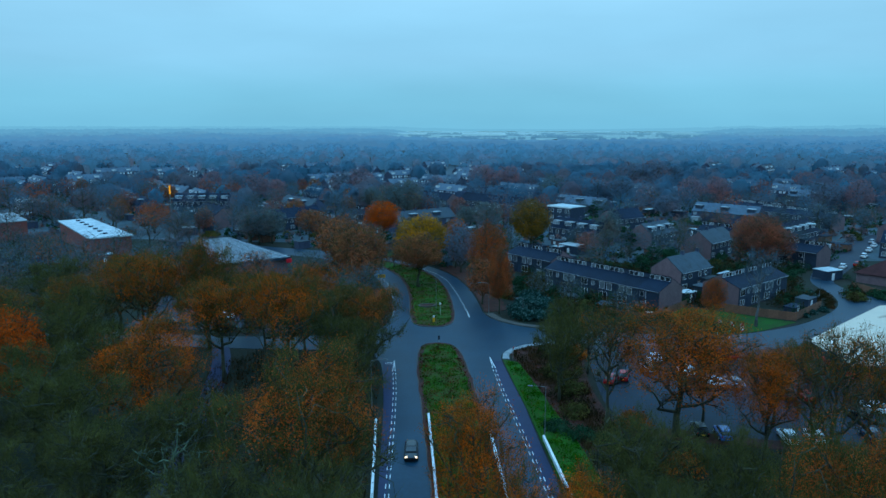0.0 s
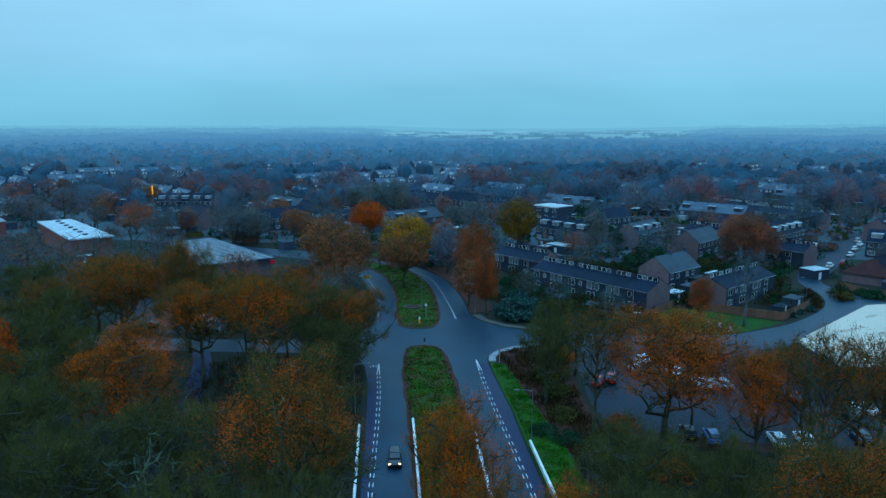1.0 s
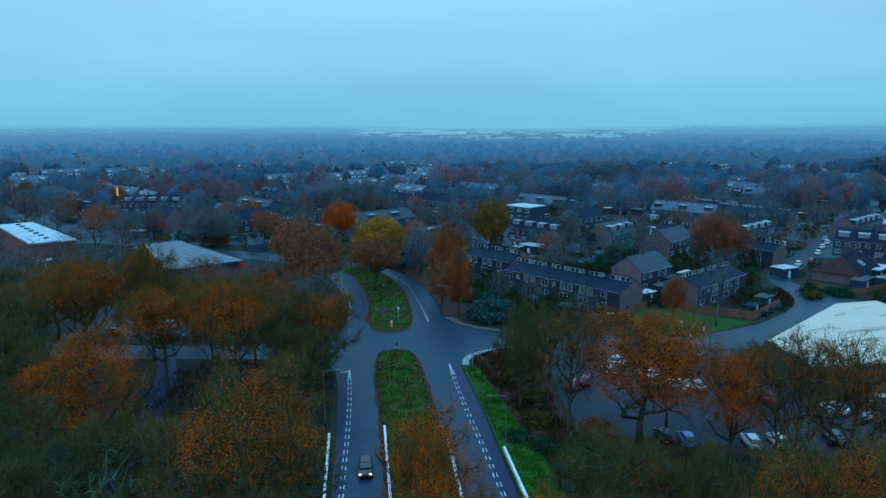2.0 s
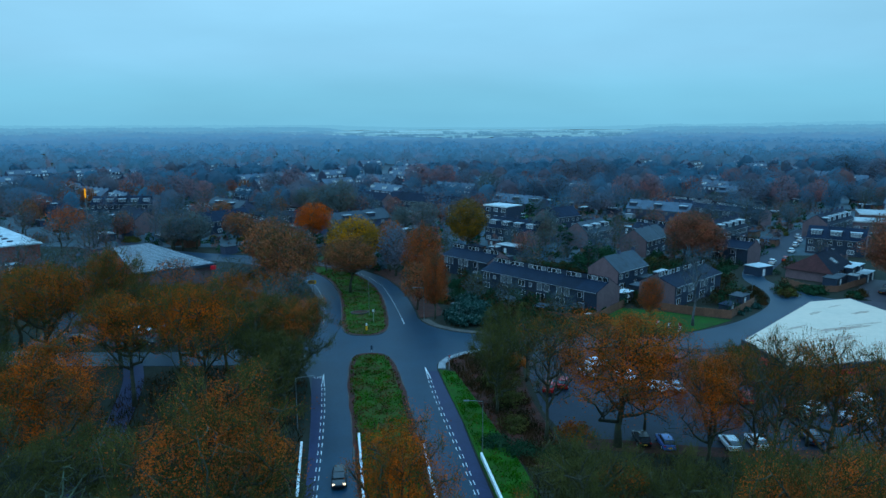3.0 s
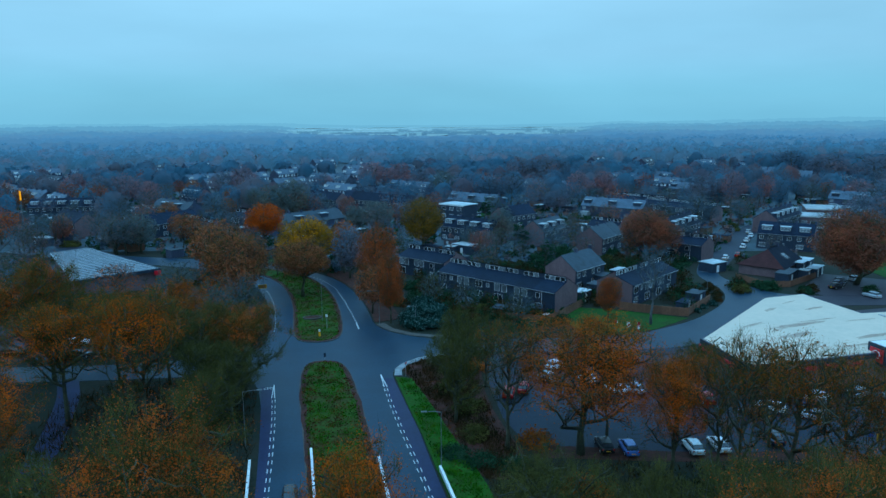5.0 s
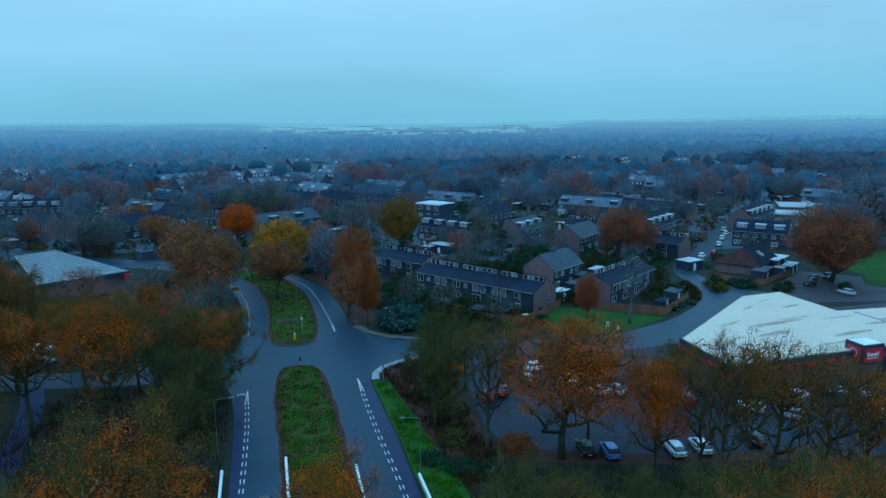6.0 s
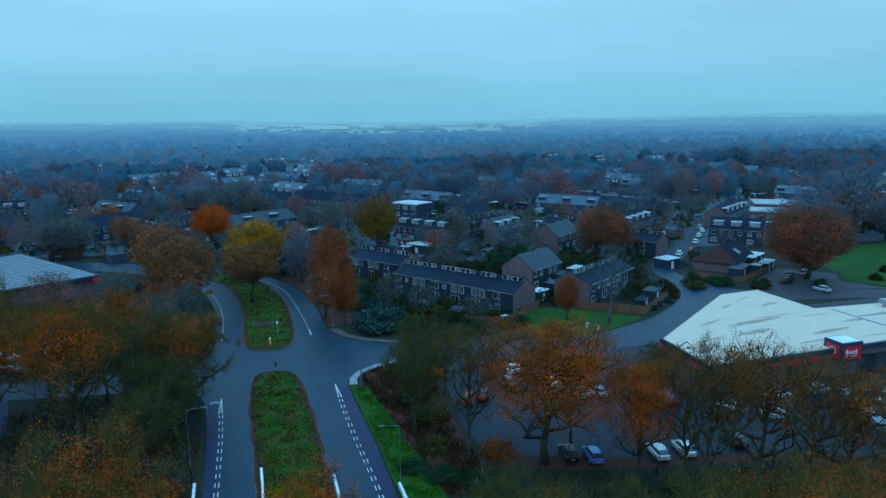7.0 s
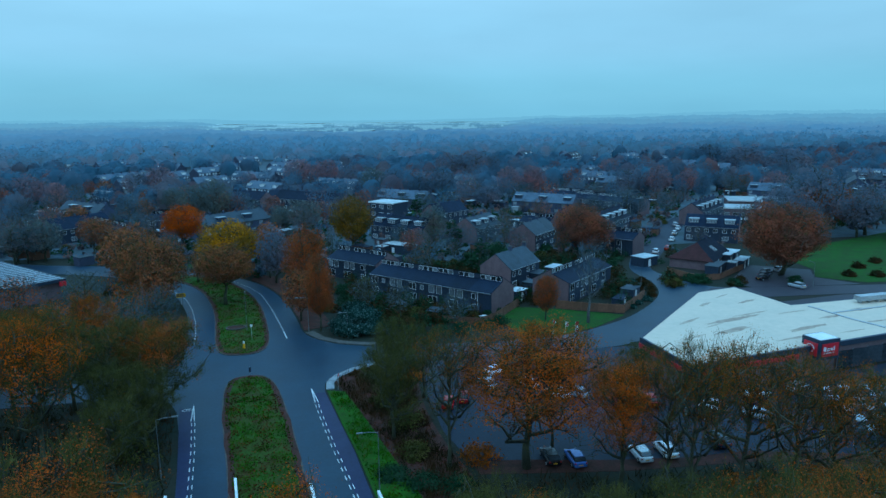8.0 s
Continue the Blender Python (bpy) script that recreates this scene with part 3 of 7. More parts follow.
structure("ground_lawn_houses", Shape().prism([(54.4, 314.9), (67.7, 285.4), (91.1, 301.7), (81.8, 330.6)], -0.1, 0.05), GRASS, "green between the houses", "lawn")
structure("ground_verge_west", Shape().prism([(-42.1, 235.4), (-28, 225.5), (-15.9, 220.2), (-9.9, 223.2), (-21.9, 235.7)], -0.1, 0.05), GRASS, "green verge beside the road", "verge")


def inside(x, y, poly):
    hit = False
    for (ax, ay), (bx, by) in zip(poly, poly[1:] + poly[:1]):
        if (ay > y) != (by > y) and x < (bx - ax) * (y - ay) / (by - ay) + ax:
            hit = not hit
    return hit


def ground_cover(name, poly, n, z, height, width, mat, label, category, seed, clumps=0.0):
    """Loose blades, leaves or brambles past counting on a bed; clumps: how far they draw together."""
    rng = np.random.default_rng(seed)
    xs, ys = [p[0] for p in poly], [p[1] for p in poly]
    spots = []
    while len(spots) < n:
        x, y = rng.uniform(min(xs), max(xs)), rng.uniform(min(ys), max(ys))
        if clumps and noise.noise(Vector((x * 0.45, y * 0.45, seed))) < rng.uniform(-0.5, 0.5) * (1.4 - clumps):
            continue
        if inside(x, y, poly):
            spots.append((x, y, z))
    c = np.array(spots)
    lean = rng.normal(size=(n, 3)) * 0.55 + np.array([0, 0, 1.0 if height > width else 0.25])
    lean /= np.linalg.norm(lean, axis=1)[:, None]
    side = np.cross(lean, rng.normal(size=(n, 3)))
    side /= np.linalg.norm(side, axis=1)[:, None] + 1e-9
    s = rng.uniform(0.5, 1.4, (n, 1))
    v = np.stack([c - side * width * s, c + side * width * s, c + lean * height * s], axis=1).reshape(-1, 3)
    v[:, 2] = np.maximum(v[:, 2], z + 0.004)
    return tagged(new(name, np_mesh(name, v, np.arange(3 * n).reshape(-1, 3), mat)), label, category, kind="stuff")


BLADES = leaf_material("wet_grass_blades", ((0.010, 0.052, 0.003), (0.014, 0.090, 0.004), (0.028, 0.130, 0.005), (0.066, 0.120, 0.008)), 0.3, 0.3)
FALLEN = leaf_material("fallen_leaves", ((0.022, 0.012, 0.007), (0.055, 0.020, 0.008), (0.110, 0.032, 0.010), (0.200, 0.052, 0.012)), 0.1, 0.4)
BRAMBLE = leaf_material("bare_brambles", ((0.016, 0.018, 0.008), (0.030, 0.024, 0.010), (0.055, 0.032, 0.014), (0.100, 0.040, 0.018)), 0.2, 0.3)
SOUTH_BED = [(-0.7, 129.0), (-4.2, 127.8), (-4.3, 115.7), (-3.1, 101.9), (-2.1, 88.2), (-0.6, 70.5), (7.0, 70.3), (5.6, 89.9), (5.0, 101.6), (3.9, 116.3), (2.3, 127.0)]
NORTH_BED = [(-2, 140.6), (-6.2, 142), (-7.2, 151.9), (-7.7, 164.7), (-9.3, 178.4), (-12.6, 192.2), (-17, 201.3), (-12.6, 206.4), (-6, 198.1), (-1.4, 185.7), (1.0, 171.9), (2.0, 158.2), (2.3, 146.6), (1.0, 141.6)]
EAST_BED = [(11.2, 119), (12, 108.2), (12.9, 98.4), (13.5, 87.7), (14.7, 70.1), (19.2, 70), (18.0, 87.5), (16.2, 98.3), (15.0, 108.1), (13.4, 118)]
LITTER_BED = [(13.2, 119.4), (13, 123.8), (16, 126.5), (21.5, 128), (26.8, 127), (24.2, 114.5), (23.4, 101), (25, 86), (18.6, 84), (18.2, 89.4), (16.4, 98.3), (15.2, 108)]
WEST_FLOOR = [(-8.4, 60), (-9.6, 94.7), (-11.2, 115.5), (-14, 121.5), (-19, 123.8), (-34, 124.2), (-40, 118), (-42, 60)]
for name, bed, n, k in (("grass", SOUTH_BED, 6500, 1), ("grass", NORTH_BED, 5000, 2), ("grass", EAST_BED, 4500, 3)):
    ground_cover(name, bed, n, 0.15 if k < 3 else 0.10, 0.26, 0.07, BLADES, "tufts of wet green grass", "grass", k, 0.8)
for bed, n, k in ((SOUTH_BED, 5200, 4), (NORTH_BED, 3600, 5), (EAST_BED, 350, 6), (LITTER_BED, 3500, 7), (WEST_FLOOR, 5000, 8)):
    ground_cover("fallen_leaves", bed, n, 0.15 if k < 6 else 0.10 if k == 6 else 0.08 if k == 7 else 0.0, 0.16, 0.12, FALLEN, "brown leaves fallen on the ground", "leaves", k, 0.5)
ground_cover("brambles", LITTER_BED, 6000, 0.08, 1.1, 0.05, BRAMBLE, "low bare brambles among leaf litter", "undergrowth", 9, 0.6)
ground_cover("brambles", WEST_FLOOR, 9000, 0.0, 1.3, 0.06, BRAMBLE, "low bare brambles under the trees", "undergrowth", 10, 0.4)
ground_cover("brambles", [(16, 55), (19.4, 70), (18.6, 83.5), (26, 88), (42, 83.5), (60, 81), (77, 75), (95, 71), (95, 55)], 9000, 0.0, 1.3, 0.06, BRAMBLE, "low bare brambles beside the car park", "undergrowth", 11, 0.4)


# ---- trees ----
def scatter_leaves(rng, centres, per, spread, size, slim=0.0, up=0.0, mid=None, loose=0.55):
    """Small three-cornered leaves, or long twigs when slim, thrown round the clump centres; with mid they face outwards from it and from their clump."""
    hub = np.repeat(np.asarray(centres), per, axis=0)
    n = len(hub)
    c = hub + rng.normal(size=(n, 3)) * np.array([spread, spread, spread * 0.65])
    if mid is None:
        a = rng.normal(size=(n, 3)) + np.array([0, 0, up])
        a /= np.linalg.norm(a, axis=1)[:, None]
        b = np.cross(a, rng.normal(size=(n, 3)))
    else:
        face = c - mid
        face /= np.linalg.norm(face, axis=1)[:, None] + 1e-9
        own = c - hub
        own /= np.linalg.norm(own, axis=1)[:, None] + 1e-9
        face = face * 0.8 + own * (0.5 if per > 1 else 0.0) + rng.normal(size=(n, 3)) * loose + np.array([0, 0, 0.3])
        face /= np.linalg.norm(face, axis=1)[:, None]
        a = np.cross(face, rng.normal(size=(n, 3)))
        a /= np.linalg.norm(a, axis=1)[:, None] + 1e-9
        b = np.cross(a, face)
    b /= np.linalg.norm(b, axis=1)[:, None] + 1e-9
    s = size * rng.uniform(0.6, 1.4, size=(n, 1))
    la, lb = a * s, b * (slim or s * 0.75)
    v = np.stack([c - la - lb, c - la + lb, c + la], axis=1).reshape(-1, 3)
    return v, np.arange(3 * n).reshape(-1, 3)


def scatter_twigs(rng, starts, per, centre, length, width):
    """Fine tapering twigs that fan outwards and up from the branch ends."""
    c = np.repeat(np.asarray(starts), per, axis=0)
    n = len(c)
    c = c + rng.normal(size=(n, 3)) * length * 0.30
    out = c - centre
    out /= np.linalg.norm(out, axis=1)[:, None] + 1e-9
    a = out * 0.7 + rng.normal(size=(n, 3)) * 0.55 + np.array([0, 0, 0.35])
    a /= np.linalg.norm(a, axis=1)[:, None]
    b = np.cross(a, rng.normal(size=(n, 3)))
    b /= np.linalg.norm(b, axis=1)[:, None] + 1e-9
    s = length * rng.uniform(0.5, 1.5, size=(n, 1))
    v = np.stack([c - b * width, c + b * width, c + a * s], axis=1).reshape(-1, 3)
    return v, np.arange(3 * n).reshape(-1, 3)


def bent(rng, a, b, n, wobble, lift=0.0):
    """A crooked way from a to b."""
    a, b = np.asarray(a, float), np.asarray(b, float)
    out = []
    for i in range(n + 1):
        t = i / n
        p = a + (b - a) * t + np.array([0, 0, lift * math.sin(math.pi * t)])
        if 0 < i < n:
            p = p + rng.normal(size=3) * wobble
        out.append(tuple(p))
    return out


def grow(rng, h, r, base, limbs, subs, detail, spire=False):
    """Trunk and limbs as a Shape, and the ends of the branches. base: where the crown begins, of the height."""
    s, ends = Shape(), []
    heart, half = np.array([0, 0, h * (base + (1 - base) * 0.47)]), np.array([r, r, h * (1 - base) * 0.52])

    def within(p):
        """Draws a branch end back into the dome of the crown."""
        q = (p - heart) / half
        far = np.linalg.norm(q)
        return p if spire or far < 0.95 else heart + q / far * rng.uniform(0.86, 1.16) * half

    thick = 0.014 * h + 0.14
    top = (rng.normal() * 0.4, rng.normal() * 0.4, h * 0.86)
    trunk = bent(rng, (0, 0, -0.1), top, 6, h * 0.012)
    s.tube(trunk, [thick * 1.25] + [thick * (1 - 0.14 * i) for i in range(1, 7)], 7 if detail > 1 else 5)
    for i in range(limbs):
        f = base * 0.85 + (0.80 - base * 0.85) * (i + 0.5) / limbs
        t = f / 0.86 * 6
        k = min(int(t), 5)
        p0 = np.array(trunk[k]) + (np.array(trunk[k + 1]) - np.array(trunk[k])) * (t - k)
        az = i * 2.4 + rng.uniform(-0.5, 0.5)
        rel = (f - base) / (1 - base)
        reach = r * ((1 - rel * 0.85) if spire else math.sqrt(max(0.12, 1 - (max(rel, 0) * 1.35 - 0.35) ** 2))) * rng.uniform(0.72, 1.08)
        rise = reach * (0.25 if spire else rng.uniform(0.45, 0.8)) + h * 0.06
        p1 = p0 + np.array([math.cos(az) * reach, math.sin(az) * reach, min(rise, h * 0.99 - p0[2])])
        p1 = within(p1)
        way = bent(rng, p0, p1, 4, reach * 0.06, -reach * 0.06)
        lr = thick * 0.62 * (1 - 0.45 * max(rel, 0))
        s.tube(way, [lr, lr * 0.8, lr * 0.6, lr * 0.42, lr * 0.2], 5 if detail > 1 else 3)
        ends.append(p1)
        for j in range(subs):
            q = (j + 1.0) / (subs + 0.3) * 4
            k = min(int(q), 3)
            b0 = np.array(way[k]) + (np.array(way[k + 1]) - np.array(way[k])) * (q - k)
            d = rng.normal(size=3)
            d /= np.linalg.norm(d)
            d[2] = abs(d[2]) * 0.8 + 0.1
            b1 = b0 + d * r * rng.uniform(0.22, 0.42)
            b1[2] = min(b1[2], h)
            b1 = within(b1)
            if detail > 0:
                sub = bent(rng, b0, b1, 2, r * 0.03)
                s.tube(sub, [lr * 0.46, lr * 0.32, lr * 0.14], 3)
            ends.append(b1)
            if detail > 1:
                for _ in range(2):
                    e = b1 + rng.normal(size=3) * r * 0.13 + np.array([0, 0, r * 0.05])
                    e[2] = min(e[2], h)
                    e = within(e)
                    s.tube([tuple((b0 + b1) / 2), tuple((b1 + e) / 2), tuple(e)], [lr * 0.28, lr * 0.18, lr * 0.08], 3)
                    ends.append(e)
    ends.append(np.array(top) + np.array([0, 0, h * 0.08]))
    return s, ends


LABELS = {
    "oak": "old oak with rust-orange leaves and dark crooked limbs",
    "brown": "oak with thin brown leaves and bare limbs",
    "bare": "nearly bare tree with olive mossy twigs",
    "grey": "leafless tree with fine grey twigs",
    "birch": "tall leafless birch with pale bark",
    "rust": "tree with dense rust-red autumn leaves",
    "gold": "broad tree with golden yellow leaves",
    "cone": "narrow conifer turned orange in autumn",
    "fir": "dark evergreen conifer among gardens",
}
# leaf material, clump spread, leaf size, leaves a clump, crown base, limbs, branches on a limb, bare twigs a clump, twig material, share of leafy clumps
KINDS = {
    "oak": (OAK, 0.050, 0.066, 48, 0.17, 15, 5, 14, OLIVE, 0.85),
    "brown": (BROWN_LEAF, 0.046, 0.062, 34, 0.21, 14, 5, 16, OLIVE, 0.70),
    "bare": (OLIVE, 0.055, 0.062, 18, 0.22, 13, 5, 26, OLIVE, 0.9),
    "thin": (BROWN_LEAF, 0.042, 0.062, 22, 0.28, 13, 5, 9, OLIVE, 0.75),
    "umber": (UMBER, 0.050, 0.066, 52, 0.19, 15, 5, 12, OLIVE, 0.85),
    "sparse": (BROWN_LEAF, 0.050, 0.066, 36, 0.26, 13, 5, 9, OLIVE, 0.75),
    "crest": (OAK, 0.055, 0.062, 40, 0.38, 15, 5, 22, OLIVE, 0.42),
    "dusk": (DUSK_LEAF, 0.060, 0.052, 44, 0.18, 16, 5, 30, OLIVE, 0.18),
    "grey": (HAZE_TWIG, 0.060, 0.10, 0, 0.25, 13, 5, 40, HAZE_TWIG, 1),
    "birch": (HAZE_TWIG, 0.050, 0.10, 0, 0.34, 12, 5, 9, HAZE_TWIG, 1),
    "rust": (RUST, 0.042, 0.125, 60, 0.15, 13, 5, 10, OLIVE, 1.0),
    "russet": (HAZED_RUST, 0.042, 0.125, 60, 0.15, 13, 5, 10, OLIVE, 1.0),
    "flame": (FLAME, 0.040, 0.125, 60, 0.22, 13, 5, 8, OLIVE, 0.9),
    "gold": (GOLD, 0.042, 0.125, 60, 0.16, 13, 5, 8, OLIVE, 0.85),
    "dull": (DOME_LEAF, 0.042, 0.125, 60, 0.14, 13, 5, 26, OLIVE, 1.0),
    "island": (DOME_LEAF, 0.042, 0.125, 60, 0.34, 13, 5, 30, OLIVE, 1.0),
    "ochre": (OCHRE_LEAF, 0.042, 0.125, 60, 0.16, 13, 5, 12, OLIVE, 1.0),
    "dome": (DUSTY_RUST, 0.042, 0.130, 60, 0.10, 13, 5, 9, OLIVE, 1.0),
    # the misty kinds carry haze in their leaf colours
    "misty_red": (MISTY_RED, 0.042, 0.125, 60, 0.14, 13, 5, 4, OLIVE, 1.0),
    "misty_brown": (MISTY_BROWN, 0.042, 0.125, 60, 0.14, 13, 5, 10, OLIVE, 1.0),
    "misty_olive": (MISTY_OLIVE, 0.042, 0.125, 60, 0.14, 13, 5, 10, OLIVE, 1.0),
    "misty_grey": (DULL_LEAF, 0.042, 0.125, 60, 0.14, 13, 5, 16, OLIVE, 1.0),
    "cone": (FLAME, 0.050, 0.095, 46, 0.08, 18, 4, 8, OLIVE, 1.0),
    "fir": (EVERGREEN, 0.050, 0.110, 44, 0.08, 18, 4, 4, EVERGREEN, 1.0),
}
LABELS["thin"] = "leafless oak with crooked limbs and thin brown twigs"
LABELS["umber"] = "crooked oak with dense brown-orange leaves"
LABELS["sparse"] = "crooked oak with sparse brown-orange leaves"
LABELS["crest"] = "mossy oak with orange leaves clinging to its upper crown"
LABELS["dusk"] = "broad olive-twigged oak with rust-brown leaves on top"
LABELS["dull"] = "round tree with dull brown autumn leaves"
LABELS["russet"] = "round tree with rust leaves muted by haze in their colour"
LABELS["misty_red"] = "round tree with haze-tinted rust-red leaves among houses"
LABELS["misty_brown"] = "broad tree with haze-tinted brown leaves among houses"
LABELS["misty_olive"] = "broad tree with thin haze-tinted olive-brown leaves among houses"
LABELS["misty_grey"] = "leafless tree tinted blue-grey for haze among houses"
LABELS["flame"] = "tree with bright flame-orange autumn leaves"
# leaves in the outer coat of a near crown, how low it reaches and how much of it has gaps
SHELLS = {"oak": (19000, -0.45, 0.12), "crest": (15000, 0.12, 0.20), "dusk": (42000, 0.48, 0.10), "umber": (24000, -0.45, 0.10), "brown": (9000, -0.2, 0.2), "bare": (3600, -0.1, 0.12)}
tree_protos = {}


def tree_meshes(kind, level, variant):
    """Trunk and crown of a tree 16 m high and 7 m in radius (slim kinds less), for near (2), middle (1) and far (0)."""
    key = (kind, level, variant)
    if key not in tree_protos:
        mat, spread, size, leaves, base, limbs, subs, twigs, twig_mat, hold = KINDS[kind]
        rng = np.random.default_rng(sum(map(ord, kind)) * 31 + level * 7 + variant)
        # farther brown trees use the haze-tinted dry leaves
        if level < 2 and kind == "brown":
            mat = HAZED_DRY_LEAF
        slim = kind in ("cone", "fir")
        h, r = 16.0, 3.4 if slim else 4.6 if kind == "birch" else 7.0
        if level < 2:
            limbs, subs = (10, 4) if level else (7, 3)
        s, ends = grow(rng, h, r, base, limbs, subs, level, slim)
        trunk = s.mesh("trunk", BIRCH if kind == "birch" else BARK, True)
        grow_size = {2: 1.0, 1: 1.9, 0: 3.6}[level]
        dense = {2: 1.0, 1: 0.8, 0: 0.5}[level]
        ends = np.array(ends)
        fill = ends[rng.integers(0, len(ends), len(ends) // 3)] * rng.uniform(0.8, 1.02, (len(ends) // 3, 1))
        fill[:, 2] = np.maximum(fill[:, 2], h * base)
        ends = np.vstack([ends, fill])
        meshes = []
        full = kind in ("rust", "russet", "flame", "gold", "dull", "ochre", "dome", "island") or (level < 2 and kind not in ("cone", "fir", "birch"))
        mid = np.array([0, 0, h * (base + 0.15)])
        if full:
            # a whole round crown: leaves in an uneven shell, heavier on top
            n = {2: 32000 if kind == "dome" else 20000, 1: 2600 if kind.startswith("misty") or kind == "dull" else 1500, 0: 560}[level]
            d = rng.normal(size=(n, 3))
            d /= np.linalg.norm(d, axis=1)[:, None]
            bumps = rng.normal(size=(26, 3))
            bumps /= np.linalg.norm(bumps, axis=1)[:, None]
            broad = kind == "dome"
            lump = (0.60 if broad else 0.74) + (0.48 if broad else 0.36) * np.max(rng.uniform(0.55, 1.0, 26) * np.exp((-9 if broad else -15) * (1 - d @ bumps.T)), axis=1)
            rad = lump * rng.uniform(0.10, 1.0, n) ** 0.38
            up = np.where(d[:, 2] > 0, h * (1 - base) * 0.56, h * (1 - base) * 0.42)
            spots = d * rad[:, None] * np.stack([np.full(n, r), np.full(n, r), up], axis=1) + np.array([0, 0, h * (base + (1 - base) * 0.44)])
            bare = rng.uniform(size=n) < twigs / (leaves + twigs)
            if leaves:
                v, q = scatter_leaves(rng, spots[~bare], 1, 0.22, size * {2: 1.0, 1: 2.5, 0: 3.6}[level], mid=np.array([0, 0, h * (base + (1 - base) * 0.30)]), loose=1.0)
                meshes.append((np_mesh("crown", v, q, mat), "crown"))
            v, q = scatter_twigs(rng, spots[bare] * 0.96 + mid * 0.04, 1, mid, {2: 0.9, 1: 1.1, 0: 1.6}[level], {2: 0.028, 1: 0.06, 0: 0.16}[level])
            # farther levels swap in twigs with haze in their colour
            meshes.append((np_mesh("branchwork", v, q, mat if kind.startswith("misty") else twig_mat if level == 2 or kind == "dull" else HAZE_TWIG if level else DULL_LEAF), "branchwork"))
        else:
            if leaves:
                # the leaves hang on longest in the upper and outer crown
                keep = rng.uniform(size=len(ends)) < np.clip(hold + (ends[:, 2] / h - 0.62) * (3.0 if hold < 0.5 else 1.6), 0.06 if hold < 0.5 else 0.15, 1.0)
                v, q = scatter_leaves(rng, ends[keep], max(2, int(leaves * dense)), r * spread * 1.5, size * grow_size, mid=mid)
                meshes.append((np_mesh("crown", v, q, mat), "crown"))
                if kind in SHELLS:
                    # an uneven outer coat of leaves, down to where it thins out
                    n, low, gaps = SHELLS[kind]
                    d = rng.normal(size=(n, 3))
                    d /= np.linalg.norm(d, axis=1)[:, None]
                    d = d[d[:, 2] + rng.normal(size=n) * 0.16 > low]
                    n = len(d)
                    bumps = rng.normal(size=(26, 3))
                    bumps /= np.linalg.norm(bumps, axis=1)[:, None]
                    near = np.max(rng.uniform(0.4, 1.0, 26) * np.exp(-16 * (1 - d @ bumps.T)), axis=1)
                    rad = (0.70 + 0.42 * near) * rng.uniform(0.4, 1.0, n) ** 0.25
                    spots = d * rad[:, None] * np.array([r, r, h * (1 - base) * 0.52]) + np.array([0, 0, h * (base + (1 - base) * 0.47)])
                    w, p = scatter_leaves(rng, spots[near + rng.uniform(-0.2, 0.2, n) > gaps], 1, 0.16, size * 1.1, mid=mid, loose=0.5)
                    v, q = np.vstack([v, w]), np.vstack([q, p + len(v)])
                    meshes[-1] = (np_mesh("crown", v, q, mat), "crown")
            v, q = scatter_twigs(rng, ends * 0.94 + mid * 0.06, max(2, int(twigs * dense)), mid, 1.0 * (1 + 0.3 * (2 - level)), 0.024 * grow_size ** 1.3)
            # here too the farther twigs are the haze-tinted ones
            meshes.append((np_mesh("branchwork", v, q, twig_mat if level == 2 or kind == "dull" else HAZE_TWIG if level else DULL_LEAF), "branchwork"))
        tree_protos[key] = (trunk, meshes, h, r)
    return tree_protos[key]


def tree(kind, x, y, h, r, level=2, spin=None, group="", label=""):
    if y > 140 and level == 2 and not label:
        level = 1
    # farther rust trees take the leaves with haze mixed into the colour
    if kind == "rust" and y > 280:
        kind = "russet"
    spin = random.uniform(0, 360) if spin is None else spin
    trunk, meshes, h0, r0 = tree_meshes(kind, level, random.randrange(3 if level == 2 else 2))
    name = "birch_tree" if kind == "birch" else "conifer" if kind in ("cone", "fir") else "tree"
    m = pose(x, y, 0, 0, 0, spin) @ Matrix.Diagonal((r / r0, r / r0, h / h0, 1))
    t = thing(name, label or LABELS[kind], "tree", m, group)
    part("trunk", trunk, None, t)
    for me, what in meshes:
        tagged(part(what, me, None, t), kind="stuff")
    return t


def joined_trees(spots, label):
    """Trees past counting among the far houses, joined by their material."""
    got = {}
    for kind, x, y, h, r, spin in spots:
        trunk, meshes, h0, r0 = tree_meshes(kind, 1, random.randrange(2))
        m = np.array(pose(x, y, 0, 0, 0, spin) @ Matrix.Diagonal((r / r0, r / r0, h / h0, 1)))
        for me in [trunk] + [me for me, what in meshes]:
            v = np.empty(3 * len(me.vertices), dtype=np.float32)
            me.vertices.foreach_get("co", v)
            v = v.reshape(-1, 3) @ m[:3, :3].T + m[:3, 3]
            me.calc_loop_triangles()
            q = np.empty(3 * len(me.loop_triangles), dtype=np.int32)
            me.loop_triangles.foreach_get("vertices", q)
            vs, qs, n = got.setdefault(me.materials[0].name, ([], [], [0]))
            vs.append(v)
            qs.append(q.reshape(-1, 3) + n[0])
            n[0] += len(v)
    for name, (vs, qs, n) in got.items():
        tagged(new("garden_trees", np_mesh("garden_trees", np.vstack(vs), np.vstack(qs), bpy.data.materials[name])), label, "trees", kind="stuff")


